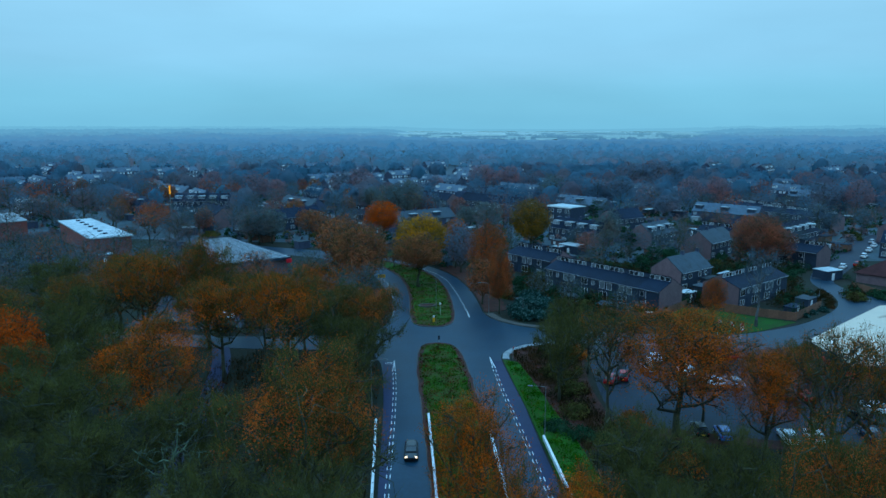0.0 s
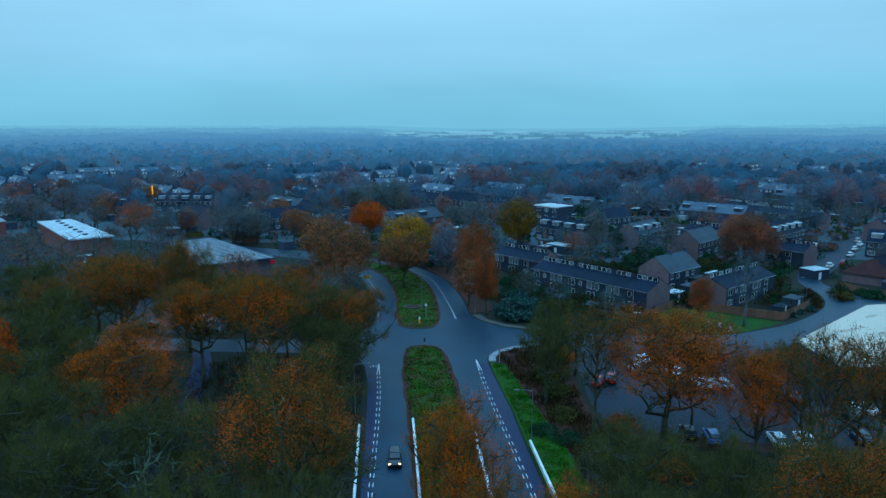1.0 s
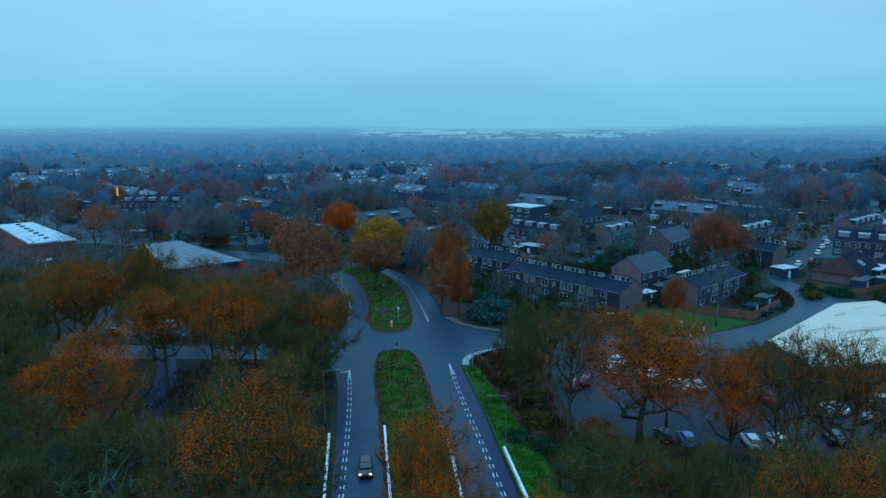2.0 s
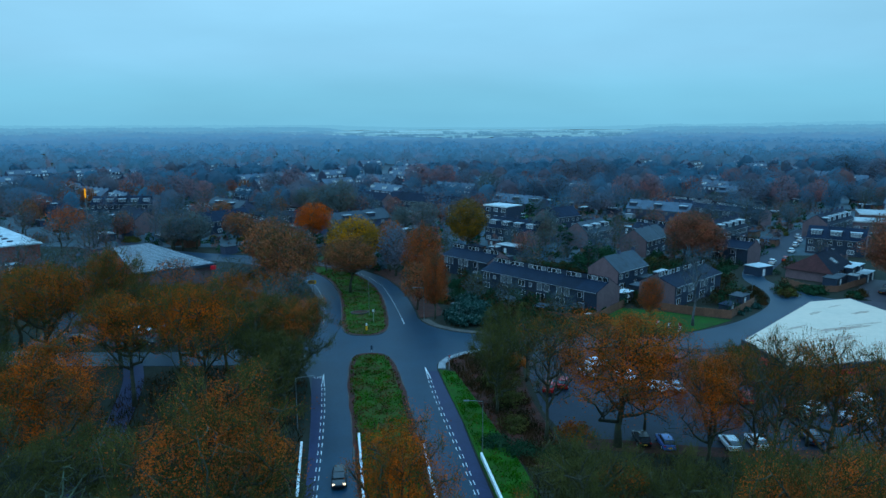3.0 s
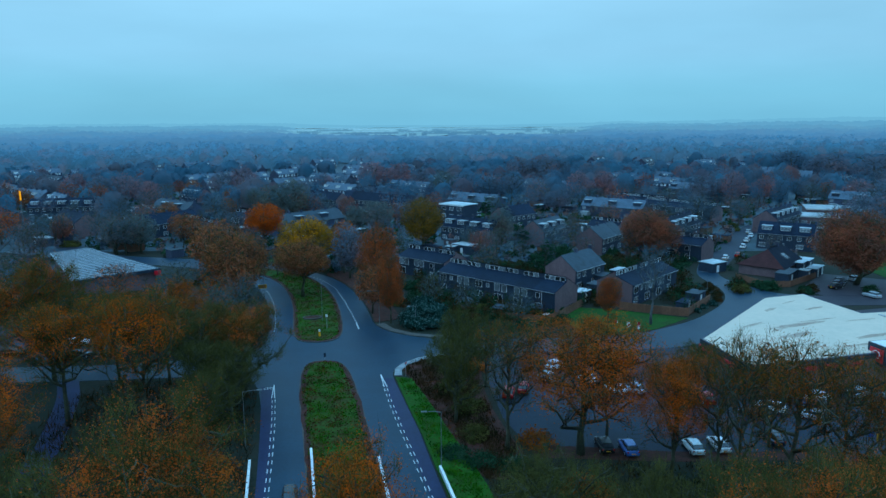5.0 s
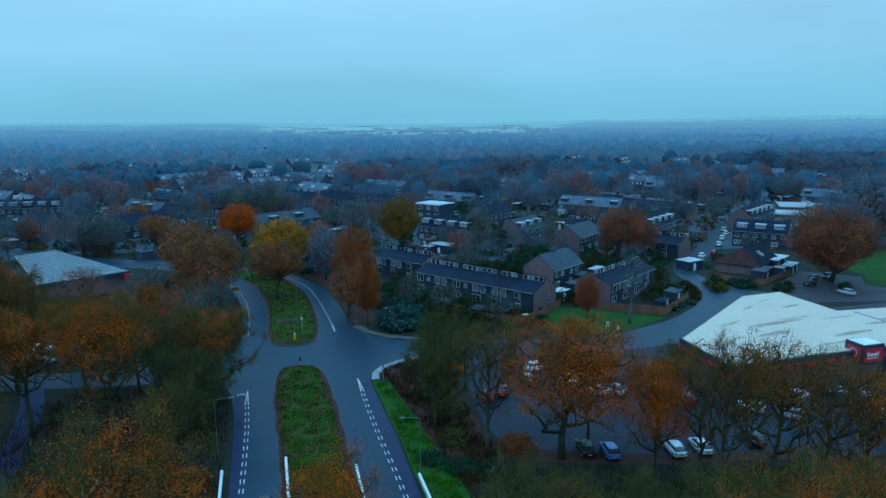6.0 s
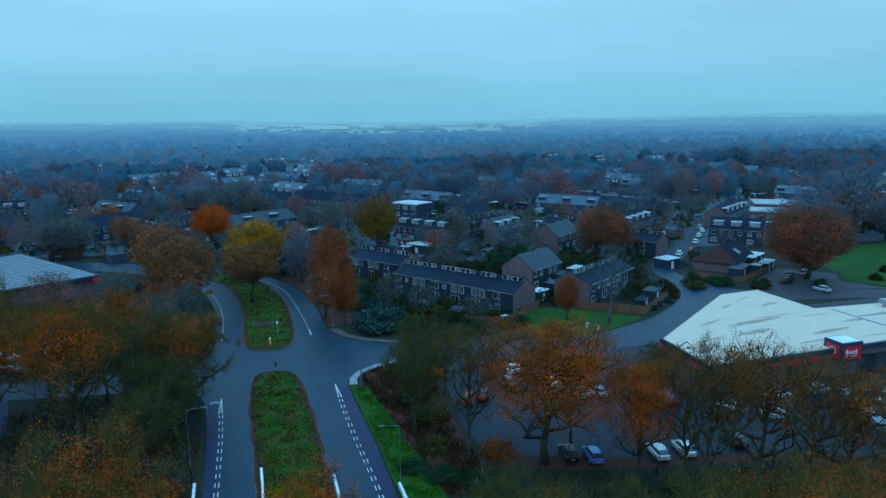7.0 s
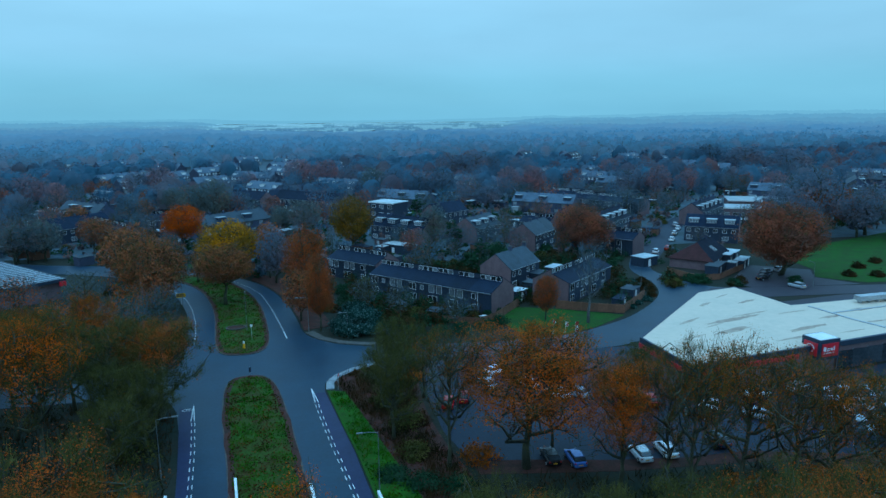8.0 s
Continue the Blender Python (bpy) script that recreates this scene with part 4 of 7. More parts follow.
def shrub(x, y, h, r, mat, label, n=700, size=0.16, name="shrub", grow_up=0.3, squash=1.0):
    """A rounded bush: short stems and leaves that fill an uneven dome."""
    rng = np.random.default_rng(int(abs(x * 13 + y * 7)) + 5)
    t = thing(name, label, "shrub", pose(x, y, 0))
    for k in range(3):
        a = k * 2.1 + rng.uniform(0, 0.6)
        part("stem", Shape().tube(bent(rng, (0, 0, -0.05), (math.cos(a) * r * 0.5, math.sin(a) * r * 0.5, h * 0.7), 3, 0.08), [0.06, 0.05, 0.035, 0.02], 4), BARK, t)
    d = rng.normal(size=(60, 3))
    d /= np.linalg.norm(d, axis=1)[:, None]
    d[:, 2] = np.abs(d[:, 2])
    lump = rng.uniform(0.70, 1.02, (60, 1))
    c = d * lump * np.array([r * 0.86, r * 0.86, h * 0.88]) + np.array([0, 0, h * 0.06])
    v, q = scatter_leaves(rng, c, max(3, n // 40), r * 0.16, size, 0.0, grow_up, mid=np.array([0, 0, h * 0.1]))
    v[:, 2] = np.maximum(v[:, 2], 0.02)
    tagged(part("foliage", np_mesh("foliage", v, q, mat), None, t), kind="stuff")
    return t


# trees round the car park and along the east side of the road
tree("bare", 17.8, 100.3, 13.4, 4.6)
tree("thin", 23.0, 91.2, 18.0, 5.2, label="tall mossy tree with bare olive twigs")
tree("bare", 19.6, 107.9, 14.8, 4.6)
tree("bare", 24.8, 112.8, 11.2, 4.2)
tree("umber", 32.0, 88.6, 18.4, 9.6, label="large oak with dense brown-orange leaves beside the car park")
tree("brown", 37.2, 92.8, 13.1, 3.8)
tree("umber", 41.0, 82.0, 15.4, 5.0)
tree("thin", 45.4, 79.6, 16.4, 4.2)
tree("thin", 44.4, 73.8, 20.4, 4.8, label="tall thin oak with bare twigs against the shop roof")
tree("sparse", 50.2, 73.4, 19.4, 7.0)
tree("thin", 54.6, 71.2, 18.2, 5.0)
tree("sparse", 60.0, 71.8, 17.0, 6.6)
tree("sparse", 56.8, 86.4, 11.5, 4.2)
tree("sparse", 46.6, 91.4, 11.8, 4.4)
tree("thin", 66.5, 70.6, 15.6, 5.6)
tree("bare", 73.5, 74.1, 13.6, 5.2)
tree("bare", 55.8, 102.7, 9.2, 3.6)
tree("brown", 80.1, 72.1, 13.5, 6.0)
tree("bare", 88.6, 69, 13, 6.5)
tree("birch", 66.2, 140.6, 17.5, 4.0)
tree("bare", 21.9, 119.5, 8.6, 4.0)
tree("rust", 58.7, 145.2, 10.8, 2.9, label="small rounded tree with brown-orange leaves on the lawn")
# south of the car park
tree("oak", 11.0, 50.0, 15.6, 3.6, label="slender oak with thin orange leaves by the guard rail")
tree("bare", 18.0, 58.4, 16.2, 6.6)
tree("bare", 17.0, 49.5, 15.2, 4.6)
tree("bare", 25.6, 56.0, 15.4, 5.2)
tree("dusk", 30.4, 46.4, 20.8, 6.8)
tree("bare", 36.0, 60.2, 13.6, 6.0)
tree("dusk", 40.0, 51.4, 17.6, 6.4)
tree("bare", 46.2, 60.4, 12.6, 5.6)
tree("brown", 53.4, 58.4, 13.6, 6.6)
tree("bare", 62.1, 60.5, 13.6, 6.4)
tree("bare", 70.6, 61, 13.0, 7.0)
tree("bare", 81.1, 60.7, 12.0, 6.0)
# on the median and west of the road
tree("oak", 3.0, 59.2, 18.2, 4.8, label="slender oak with rust-orange leaves on the median")
tree("oak", 5.2, 48.4, 17.0, 3.4, label="slender oak with rust-orange leaves on the median")
tree("dusk", -13.0, 60.6, 21.2, 8.8, label="broad domed oak with rust-orange leaves on a mossy crown")
tree("bare", -10.4, 50.0, 15.6, 6.0)
tree("bare", -20.5, 52.6, 14.6, 6.2)
tree("bare", -27.6, 70.8, 14.0, 6.4)
tree("bare", -33.6, 63.0, 14.6, 6.6)
tree("bare", -44.0, 58.6, 14.0, 7.0)
tree("bare", -36.4, 50.4, 13.4, 6.6)
tree("bare", -54.6, 66.0, 14.2, 7.0)
tree("bare", -27.0, 48.0, 13.0, 6.0)
tree("bare", -41.5, 72.6, 15.8, 7.2)
tree("bare", -50.6, 80.4, 15.6, 7.2)
tree("bare", -46.6, 90.6, 15.0, 6.2)
tree("oak", -38.6, 86.0, 17.6, 7.8)
tree("flame", -61.2, 92.4, 18.0, 6.2)
tree("bare", -56.4, 100.4, 15.0, 6.6)
tree("crest", -24.0, 101.6, 20.4, 6.6, label="tall oak with yellow-orange leaves on top and dark trunks")
tree("crest", -36.2, 108.4, 17.6, 7.2)
tree("crest", -30.6, 114.0, 17.8, 5.6)
tree("dusk", -44.4, 126.0, 21.2, 7.0, label="tall dark oak with pale twigs and a rust-brown top")
tree("crest", -52.6, 118.6, 19.6, 7.0)
tree("bare", -19.4, 114.8, 15.2, 6.2)
tree("dusk", -12.6, 115.4, 14.6, 7.4)
tree("dusk", -16.6, 124.8, 12.4, 5.4)
tree("bare", -16.6, 106.3, 12.6, 5.2)
tree("bare", -15.4, 96.4, 11.6, 4.6)
tree("bare", -25.6, 122.4, 14.6, 5.4)
tree("dusk", -33.4, 131.0, 14.0, 5.2)
tree("bare", -48.4, 135.4, 15.0, 6.0)
tree("bare", -13.2, 104.4, 12.0, 4.8)
tree("crest", -59.6, 133.4, 17.0, 7.6)
tree("brown", -67.8, 139.4, 16.0, 7.6)
tree("bare", -61.6, 112.2, 15.8, 7.0)
tree("bare", -41.5, 139.9, 12.6, 5.4)
tree("oak", -33.8, 148.4, 12.4, 5.4)
tree("bare", -22.2, 143.9, 12.4, 5.4)
tree("oak", -25.0, 135.6, 14.8, 4.4)
tree("bare", -17.7, 153.5, 11.8, 5.0)
tree("oak", -24.2, 162.6, 10.4, 4.6)
tree("bare", -34.2, 170.1, 12.0, 5.6)
tree("brown", -74.6, 111.5, 15.6, 7.2)
tree("bare", -66.6, 102.4, 15.4, 6.8)
tree("bare", -87.1, 127, 15.0, 7.2)
tree("bare", -83.8, 152.9, 15.0, 7.0)
tree("brown", -98.6, 147.7, 15.0, 7.4)
tree("bare", -75.3, 172.4, 14.0, 7.0)
tree("brown", -94.2, 177.5, 14.6, 7.4)
tree("bare", -111.1, 170.4, 14.0, 7.4)
tree("brown", -115.3, 194.9, 13.6, 7.0)
tree("bare", -61.0, 72.0, 14.4, 6.6)
for x, y, h, r in ((-70.6, 84.3, 15, 7.5), (-75.7, 96.5, 15, 7.5), (-67.3, 122.2, 15.5, 7.0), (-81.9, 112.8, 15.5, 7.5), (-88.3, 99, 15.5, 7.5), (-100.8, 125.6, 15, 7.5), (-80.6, 138.4, 15, 7.5), (-115.6, 142.4, 15, 7.5), (-102.7, 159.9, 14.5, 7.5), (-87.9, 167.2, 14, 7), (-57.0, 158.0, 13.5, 7), (-67, 177.9, 12.5, 6.5), (-46.5, 166.8, 12, 6), (-48.5, 176.8, 11, 5.5), (-28.2, 177.5, 10.5, 5), (-106.8, 184.3, 14, 7), (-128.2, 181.5, 14, 7.5), (-128, 203.8, 13, 7), (-94.1, 193.5, 12, 6.5), (-79.4, 192.6, 11.5, 6)):
    tree(("brown", "dusk", "crest", "bare", "brown")[int(abs(x * 3 + y)) % 5], x, y, h, r)

# a dead tree with pale lichen-covered limbs among the bare crowns
rng = np.random.default_rng(17)
snag = thing("dead_tree", "dead tree with pale green lichen-covered limbs", "tree", pose(-26.6, 62.0, 0))
s, ends = grow(rng, 13.0, 4.6, 0.5, 9, 4, 2)
part("trunk", s, LICHEN, snag, smooth=True)
# round the northern island and the first houses
tree("island", -6.6, 176.7, 14.6, 7.6, label="round brown-leaved tree on the grass island")
tree("gold", -6.4, 201.6, 17.2, 9.8, label="broad round tree with golden yellow leaves")
tree("dull", -22.4, 179.5, 18.2, 9.2, label="broad tree with dull brown-orange leaves")
tree("dull", -20.8, 171.6, 12.6, 5.0, 1)
tree("flame", -22.3, 250.4, 15.8, 7.4, label="round tree with bright flame-orange leaves")
tree("dull", -34, 223, 14.4, 7.0, 1)
tree("dull", -33.1, 206.1, 15.6, 7.2, 1)
tree("rust", 12.7, 150.8, 16.2, 3.4, label="narrow upright tree with rust-orange leaves")
tree("rust", 11.6, 172.7, 19.0, 5.8, label="tall tree with rust-orange leaves by the road")
tree("dull", 9.3, 158.9, 12.4, 4.2, 1)
tree("misty_brown", 5.2, 195, 15.4, 5.6, 1)
tree("dull", 4.4, 211.6, 14.4, 6.6, 1)
tree("ochre", 30, 232.6, 18.0, 8.4, label="round tree with olive-gold leaves")
tree("dome", 95.6, 203.8, 17.0, 10.0, label="large round tree with rust-orange leaves")
tree("dome", 134.0, 165.0, 20.6, 11.8, label="large broad tree with brown-orange leaves on the lawn")
tree("fir", 59.2, 212.3, 12.0, 4.6, 1)
tree("bare", 29.3, 153, 9.0, 4.0)
tree("bare", 23.5, 161, 9.0, 4.0)
tree("bare", 39, 144.7, 8.0, 3.8)

# brown crowns round the school
tree("brown", -102.5, 237.1, 13.6, 6.7, 1)
tree("brown", -138.3, 286.0, 14.2, 7.1, 1)
tree("brown", -156.3, 297.9, 16.1, 8.4, 1)
tree("brown", -165.1, 289.3, 15.0, 7.7, 1)
tree("brown", -164.4, 266.3, 13.4, 6.6, 1)
tree("brown", -206.2, 326.9, 17.3, 9.2, 1)
tree("rust", -203.0, 344.7, 16.2, 8.5, 1)
tree("rust", -217.1, 398.8, 13.4, 6.6, 1)
tree("grey", -101.6, 252.7, 10.4, 4.6, 1)
tree("brown", -72.6, 261.9, 13.2, 6.5, 1)
tree("brown", -68.5, 281.0, 13.2, 6.5, 1)
tree("dull", -62.0, 289.1, 12.8, 6.2, 1)
tree("rust", -109.9, 361.7, 14.3, 7.2, 1)
tree("bare", -102.7, 222.2, 10.7, 4.8, 1)
tree("dull", -47.0, 252.6, 12.4, 5.9, 1)
tree("brown", -73.4, 257.5, 13.2, 6.5, 1)
tree("brown", -63.9, 252.8, 12.6, 6.1, 1)
tree("brown", -83.1, 270.4, 13.1, 6.4, 1)
tree("dull", -53.4, 265.9, 11.0, 5.0, 1)

# among the houses
tree("rust", -113.7, 269.0, 13, 8.3, 1)
tree("brown", 16.2, 259.3, 14, 6.4, 1)
tree("fir", 58.0, 265.3, 14, 4.4, 1)
tree("brown", -68.4, 241.1, 13, 9.0, 1)
tree("grey", -95.7, 267.9, 12, 6.6, 1)
tree("bare", 47.2, 199.4, 13, 5.8, 1)
tree("bare", 39.5, 181.7, 11, 4.6, 1)
tree("grey", 65.9, 206.3, 12, 6.0, 1)
tree("fir", 57.4, 186.3, 11, 3.9, 1)
tree("grey", 147.0, 268.2, 13, 10.0, 1)
tree("grey", 161.1, 261.9, 11, 4.6, 1)
tree("grey", 220.6, 262.0, 16, 10.9, 1)
tree("brown", 204.5, 207.0, 17, 10.7, 1)

for x, y, h, r in ((178, 206, 15, 7), (188, 214, 17, 8), (199, 205, 16, 8), (210, 199, 16, 8), (222, 206, 17, 9), (206, 222, 17, 9), (190, 230, 16, 8), (232, 198, 16, 8), (226, 226, 17, 9), (178, 224, 14, 7)):
    tree(("misty_olive", "misty_brown", "dull")[int(x) % 3], x, y, h, r, 1)
for x, y in ((150, 159), (156.5, 156.5), (164, 155), (172, 154.5), (160, 166), (170, 170)):
    shrub(x, y, 1.6, 1.9, BRAMBLE, "rounded brown bush on the park lawn", 700, 0.16)

# shrubs
shrub(19.7, 149, 5.6, 5.2, RHODO, "large rounded bush with frosted blue-green leaves and painted highlights", 9000, 0.20, "bush")
shrub(16, 91, 1.3, 2.2, EVERGREEN, "low dark evergreen shrub by the verge", 900, 0.12)
shrub(18.9, 88, 1.5, 2.4, EVERGREEN, "low dark evergreen shrub by the verge", 900, 0.12)
shrub(22.4, 86, 1.5, 2.6, EVERGREEN, "low dark evergreen shrub by the verge", 900, 0.12)
for x, y, h, r in ((27.3, 92.1, 2.2, 2.6), (19.4, 95.3, 2.0, 2.4), (20.4, 104, 2.4, 2.8), (19, 111.8, 2.2, 2.6), (24.4, 121.3, 2.4, 2.8), (23.3, 81.6, 2.4, 3.2), (29.2, 78.5, 2.6, 3.4), (37, 77.3, 2.6, 3.4), (44.8, 77.6, 2.6, 3.4), (53.4, 76.3, 2.6, 3.4), (62.1, 75.1, 2.6, 3.4), (70.6, 72.5, 2.6, 3.4), (-13.3, 90.5, 2.6, 3), (-14.3, 104.3, 2.6, 3.2), (-17.9, 95.6, 3, 3.4), (-20.3, 126.1, 1.8, 2.2), (-13.4, 82.7, 2.6, 3.2)):
    shrub(x, y, h, r, BROWN_LEAF if (x + y) % 2 > 0.9 else OLIVE, "thin winter undergrowth with brown and olive leaves", 600, 0.15, "undergrowth")
for x, y, h, r in ((30.3, 143.3, 2.2, 2.6), (35.1, 141.6, 2.0, 2.4), (39.5, 141.8, 2.4, 2.6), (44.8, 143.5, 2.0, 2.6), (48.6, 145.2, 2.0, 2.2), (24.9, 146.4, 2.4, 2.4), (32.2, 150.8, 2.0, 2.2), (25.4, 158, 2.4, 2.6), (19.6, 167, 3, 3), (21.5, 174.6, 3, 3), (16.2, 184.6, 3, 3)):
    shrub(x, y, h, r, EVERGREEN, "dark green garden shrub", 700, 0.13)


# ---- houses ----
def window(parent, x, y, z, w, h, cross=1, mat=None, t=0.085):
    """A white-framed window in a wall that faces -y; cross: its upright bars; t: the frame's width."""
    xs = [-w / 2, -w / 2 + t]
    for k in range(cross):
        c = -w / 2 + w * (k + 1) / (cross + 1)
        xs += [c - 0.03, c + 0.03]
    xs += [w / 2 - t, w / 2]
    zs = [0, t, h - t, h]
    f = Shape()
    f.v = [(a, d, c) for d in (-0.05, 0.02) for c in zs for a in xs]
    n, m = len(xs), len(xs) * 4
    solid = [[j != 1 or i % 2 == 0 for i in range(n - 1)] for j in range(3)]
    for j in range(3):
        for i in range(n - 1):
            if solid[j][i]:
                p = j * n + i
                f.f.append((p, p + 1, p + n + 1, p + n))
                if i == 0 or not solid[j][i - 1]:
                    f.f.append((p, p + n, p + n + m, p + m))
                if i == n - 2 or not solid[j][i + 1]:
                    f.f.append((p + 1, p + 1 + m, p + n + 1 + m, p + n + 1))
                if j == 0 or not solid[j - 1][i]:
                    f.f.append((p, p + m, p + 1 + m, p + 1))
                if j == 2 or not solid[j + 1][i]:
                    f.f.append((p + n, p + n + 1, p + n + 1 + m, p + n + m))
    o = part("window", f, WHITE, parent, at=pose(x, y, z))
    part("pane", Shape().box(-w / 2 + t, -0.012, t, w / 2 - t, 0.012, h - t), mat or GLASS, o)
    return o


def clerestory_house(m, group, variant=0, pane=None):
    """Two storeys under a dark roof with a strip of high windows below the ridge; the fronts come in three variants."""
    w, d = 5.75, 9.2
    t = thing("row_house", "brown brick row house with dark roof and high white windows", "house", m, group)
    prof = [(0, 0), (d, 0), (d, 4.9), (4.5, 7.75), (4.5, 6.55), (0, 5.1)]
    part("wall", Shape().side(prof, 0.0, w), BRICK, t)
    part("lower_front", Shape().box(0.02, -0.04, 0.1, w - 0.02, -0.005, 2.5), CLADDING, t, "dark boarded lower front")
    part("cladding", Shape().box(0.02, -0.08, 2.5, w - 0.02, -0.01, 5.0), CLADDING, t, "dark boarded upper storey")
    part("front_roof", Shape().side([(-0.45, 4.95), (-0.40, 4.85), (4.44, 6.60), (4.44, 6.78)], -0.02, w + 0.02), TILES, t)
    part("back_roof", Shape().side([(4.15, 7.90), (4.20, 7.76), (d + 0.35, 4.72), (d + 0.40, 4.84)], -0.02, w + 0.02), TILES, t)
    cl = part("clerestory", Shape().box(0.0, 4.34, 6.62, w, 4.47, 7.72), CLADDING, t, "dark strip of high windows")
    for k in range(4 if variant != 1 else 3):
        window(cl, 0.78 + 1.37 * k, 4.30, 6.68, 1.24, 0.96, 0, pane or (BLIND if (k + variant) % 3 == 0 else GLASS), 0.05)
    part("gutter", Shape().box(0, -0.52, 4.86, w, -0.42, 4.97), METAL, t)
    if variant == 0:
        window(t, 1.6, -0.10, 3.0, 2.0, 1.5, 1, GLASS, 0.05)
        window(t, 4.3, -0.10, 3.3, 0.9, 1.0, 0, BLIND, 0.05)
        window(t, 1.75, -0.07, 0.8, 1.9, 1.3, 1, GLASS, 0.05)
    elif variant == 1:
        window(t, 1.3, -0.10, 2.9, 1.5, 1.7, 0, BLIND, 0.05)
        window(t, 3.4, -0.10, 2.9, 1.5, 1.7, 0, BLIND, 0.05)
        window(t, 1.6, -0.07, 0.5, 2.4, 1.7, 1, GLASS, 0.05)
    else:
        window(t, 1.2, -0.10, 3.2, 1.1, 1.2, 0, GLASS, 0.05)
        window(t, 1.2, -0.07, 0.8, 1.1, 1.3, 0, BLIND, 0.05)
        part("downpipe", Shape().box(2.2, -0.14, 0.1, 2.27, -0.07, 4.9), WHITE, t, "white downpipe")
    door = part("door", Shape().box(3.9, -0.10, 0.05, 4.9, 0.02, 2.15), CLADDING, t, "dark front door")
    part("handle", Shape().box(4.0, -0.16, 1.0, 4.05, -0.10, 1.15), METAL, door)
    return t


def gable_house(m, group, roof=TILES, wall=BRICK, w=5.6, dormer=1, extra=0, label=""):
    """Two storeys under a pitched roof."""
    d, eave, ridge = 9.0, 5.2, 8.5
    t = thing("house", label or "brown brick house with a dark pitched roof and white-framed windows", "house", m, group)
    part("wall", Shape().side([(0, 0), (d, 0), (d, eave), (d / 2, ridge - 0.1), (0, eave)], 0, w), wall, t)
    part("front_roof", Shape().side([(-0.4, eave - 0.2), (-0.3, eave - 0.3), (d / 2, ridge - 0.05), (d / 2, ridge + 0.12)], -0.02, w + 0.02), roof, t)
    part("back_roof", Shape().side([(d / 2, ridge + 0.12), (d / 2, ridge - 0.05), (d + 0.3, eave - 0.3), (d + 0.4, eave - 0.2)], -0.02, w + 0.02), roof, t)
    if wall is BRICK:
        part("front_boarding", Shape().box(0.02, -0.03, 0.1, w - 0.02, -0.004, eave - 0.25), CLADDING, t, "dark boarded front")
    part("gutter", Shape().box(0, -0.48, eave - 0.30, w, -0.38, eave - 0.18), METAL, t)
    window(t, 1.4, -0.03, 3.2, 1.3, 1.2, 1)
    window(t, 4.1, -0.03, 3.2, 1.3, 1.2, 1)
    window(t, 1.7, -0.03, 0.7, 2.0, 1.4, 1, BLIND)
    part("door", Shape().box(3.7, -0.05, 0.05, 4.7, 0.02, 2.15), CLADDING, t)
    ch = part("chimney", Shape().box(w - 0.4, d / 2 - 0.4, ridge - 0.5, w + 0.2, d / 2 + 0.4, ridge + 0.9), HAZE_BRICK, t)
    part("cap", Shape().box(w - 0.45, d / 2 - 0.45, ridge + 0.9, w + 0.25, d / 2 + 0.45, ridge + 1.05), KERB, ch)
    if dormer:
        dm = part("dormer", Shape().box(1.1, 0.9, 5.9, 4.3, 3.6, 7.45), CLADDING, t, "dark flat-roofed dormer")
        part("dormer_roof", Shape().box(1.0, 0.7, 7.45, 4.4, 3.9, 7.6), FELT, dm)
        window(dm, 2.7, 0.86, 6.25, 2.9, 1.05, 2, BLIND)
    if extra == 1:
        for k in range(2):
            part("skylight", Shape().side([(1.0, 5.98), (1.0, 5.9), (2.1, 6.72), (2.1, 6.80)], 1.0 + 2.2 * k, 1.9 + 2.2 * k), BLIND, t, "pale roof window")
    if extra == 2:
        for k in range(3):
            part("solar_panel", Shape().side([(1.0, 5.98), (1.0, 5.9), (3.2, 7.52), (3.2, 7.60)], 0.8 + 1.3 * k, 2.0 + 1.3 * k), SOLAR, t, "dark solar panel")
    return t


FOOT = []


def row(kind, n, x, y, angle, group, **more):
    """n houses side by side; the first one's left front corner, and the way the row runs."""
    w = 5.75 if kind == "clerestory" else more.get("w", 5.6)
    first = {}
    fronts = (0, 1, 0, 1, 1, 2)
    for i in range(n):
        a = radians(angle)
        step = 0.25 * (i % 2)
        m = pose(x + math.cos(a) * w * i - math.sin(a) * step * 0.2, y + math.sin(a) * w * i + math.cos(a) * step * 0.2, 0, 0, 0, angle)
        c, d = math.cos(a), math.sin(a)
        FOOT.append((m.translation.x + c * w / 2 - d * 4.5, m.translation.y + d * w / 2 + c * 4.5, 6.5))
        v = fronts[(i + 6 - n) % 6] if kind == "clerestory" else 0
        if v not in first:
            first[v] = clerestory_house(m, group, v, **more) if kind == "clerestory" else gable_house(m, group, **more)
        else:
            copy_thing(first[v], m)


row("clerestory", 6, 27, 177.6, -51.1, "houses of the front row")
row("clerestory", 3, 18.9, 199.7, -51.2, "houses of the row set back")
row("clerestory", 4, 68.1, 154.3, 38.2, "houses of the row across the lawn")
row("gable", 2, 60.3, 170.4, 37.9, "pair of houses with weathered roofs", roof=SLATE, wall=BRICK, w=7.0, dormer=0)
row("gable", 3, 139.8, 217.2, -41.2, "dark houses by the street", extra=1)
row("gable", 4, 116.9, 228.5, 39.9, "houses behind the parked vans", dormer=1)
row("clerestory", 2, 102.4, 207.3, -52, "houses by the round tree")
row("clerestory", 2, 90.7, 244.3, -49.5, "houses by the round tree")
row("gable", 3, 71, 231.3, 42.6, "houses with weathered roofs", roof=SLATE, dormer=1)
row("gable", 3, 84.7, 214.2, 43, "houses with weathered roofs", roof=SLATE, dormer=0, extra=1)
row("gable", 3, 67.7, 270.2, 30.4, "houses with solar panels", dormer=0, extra=2)
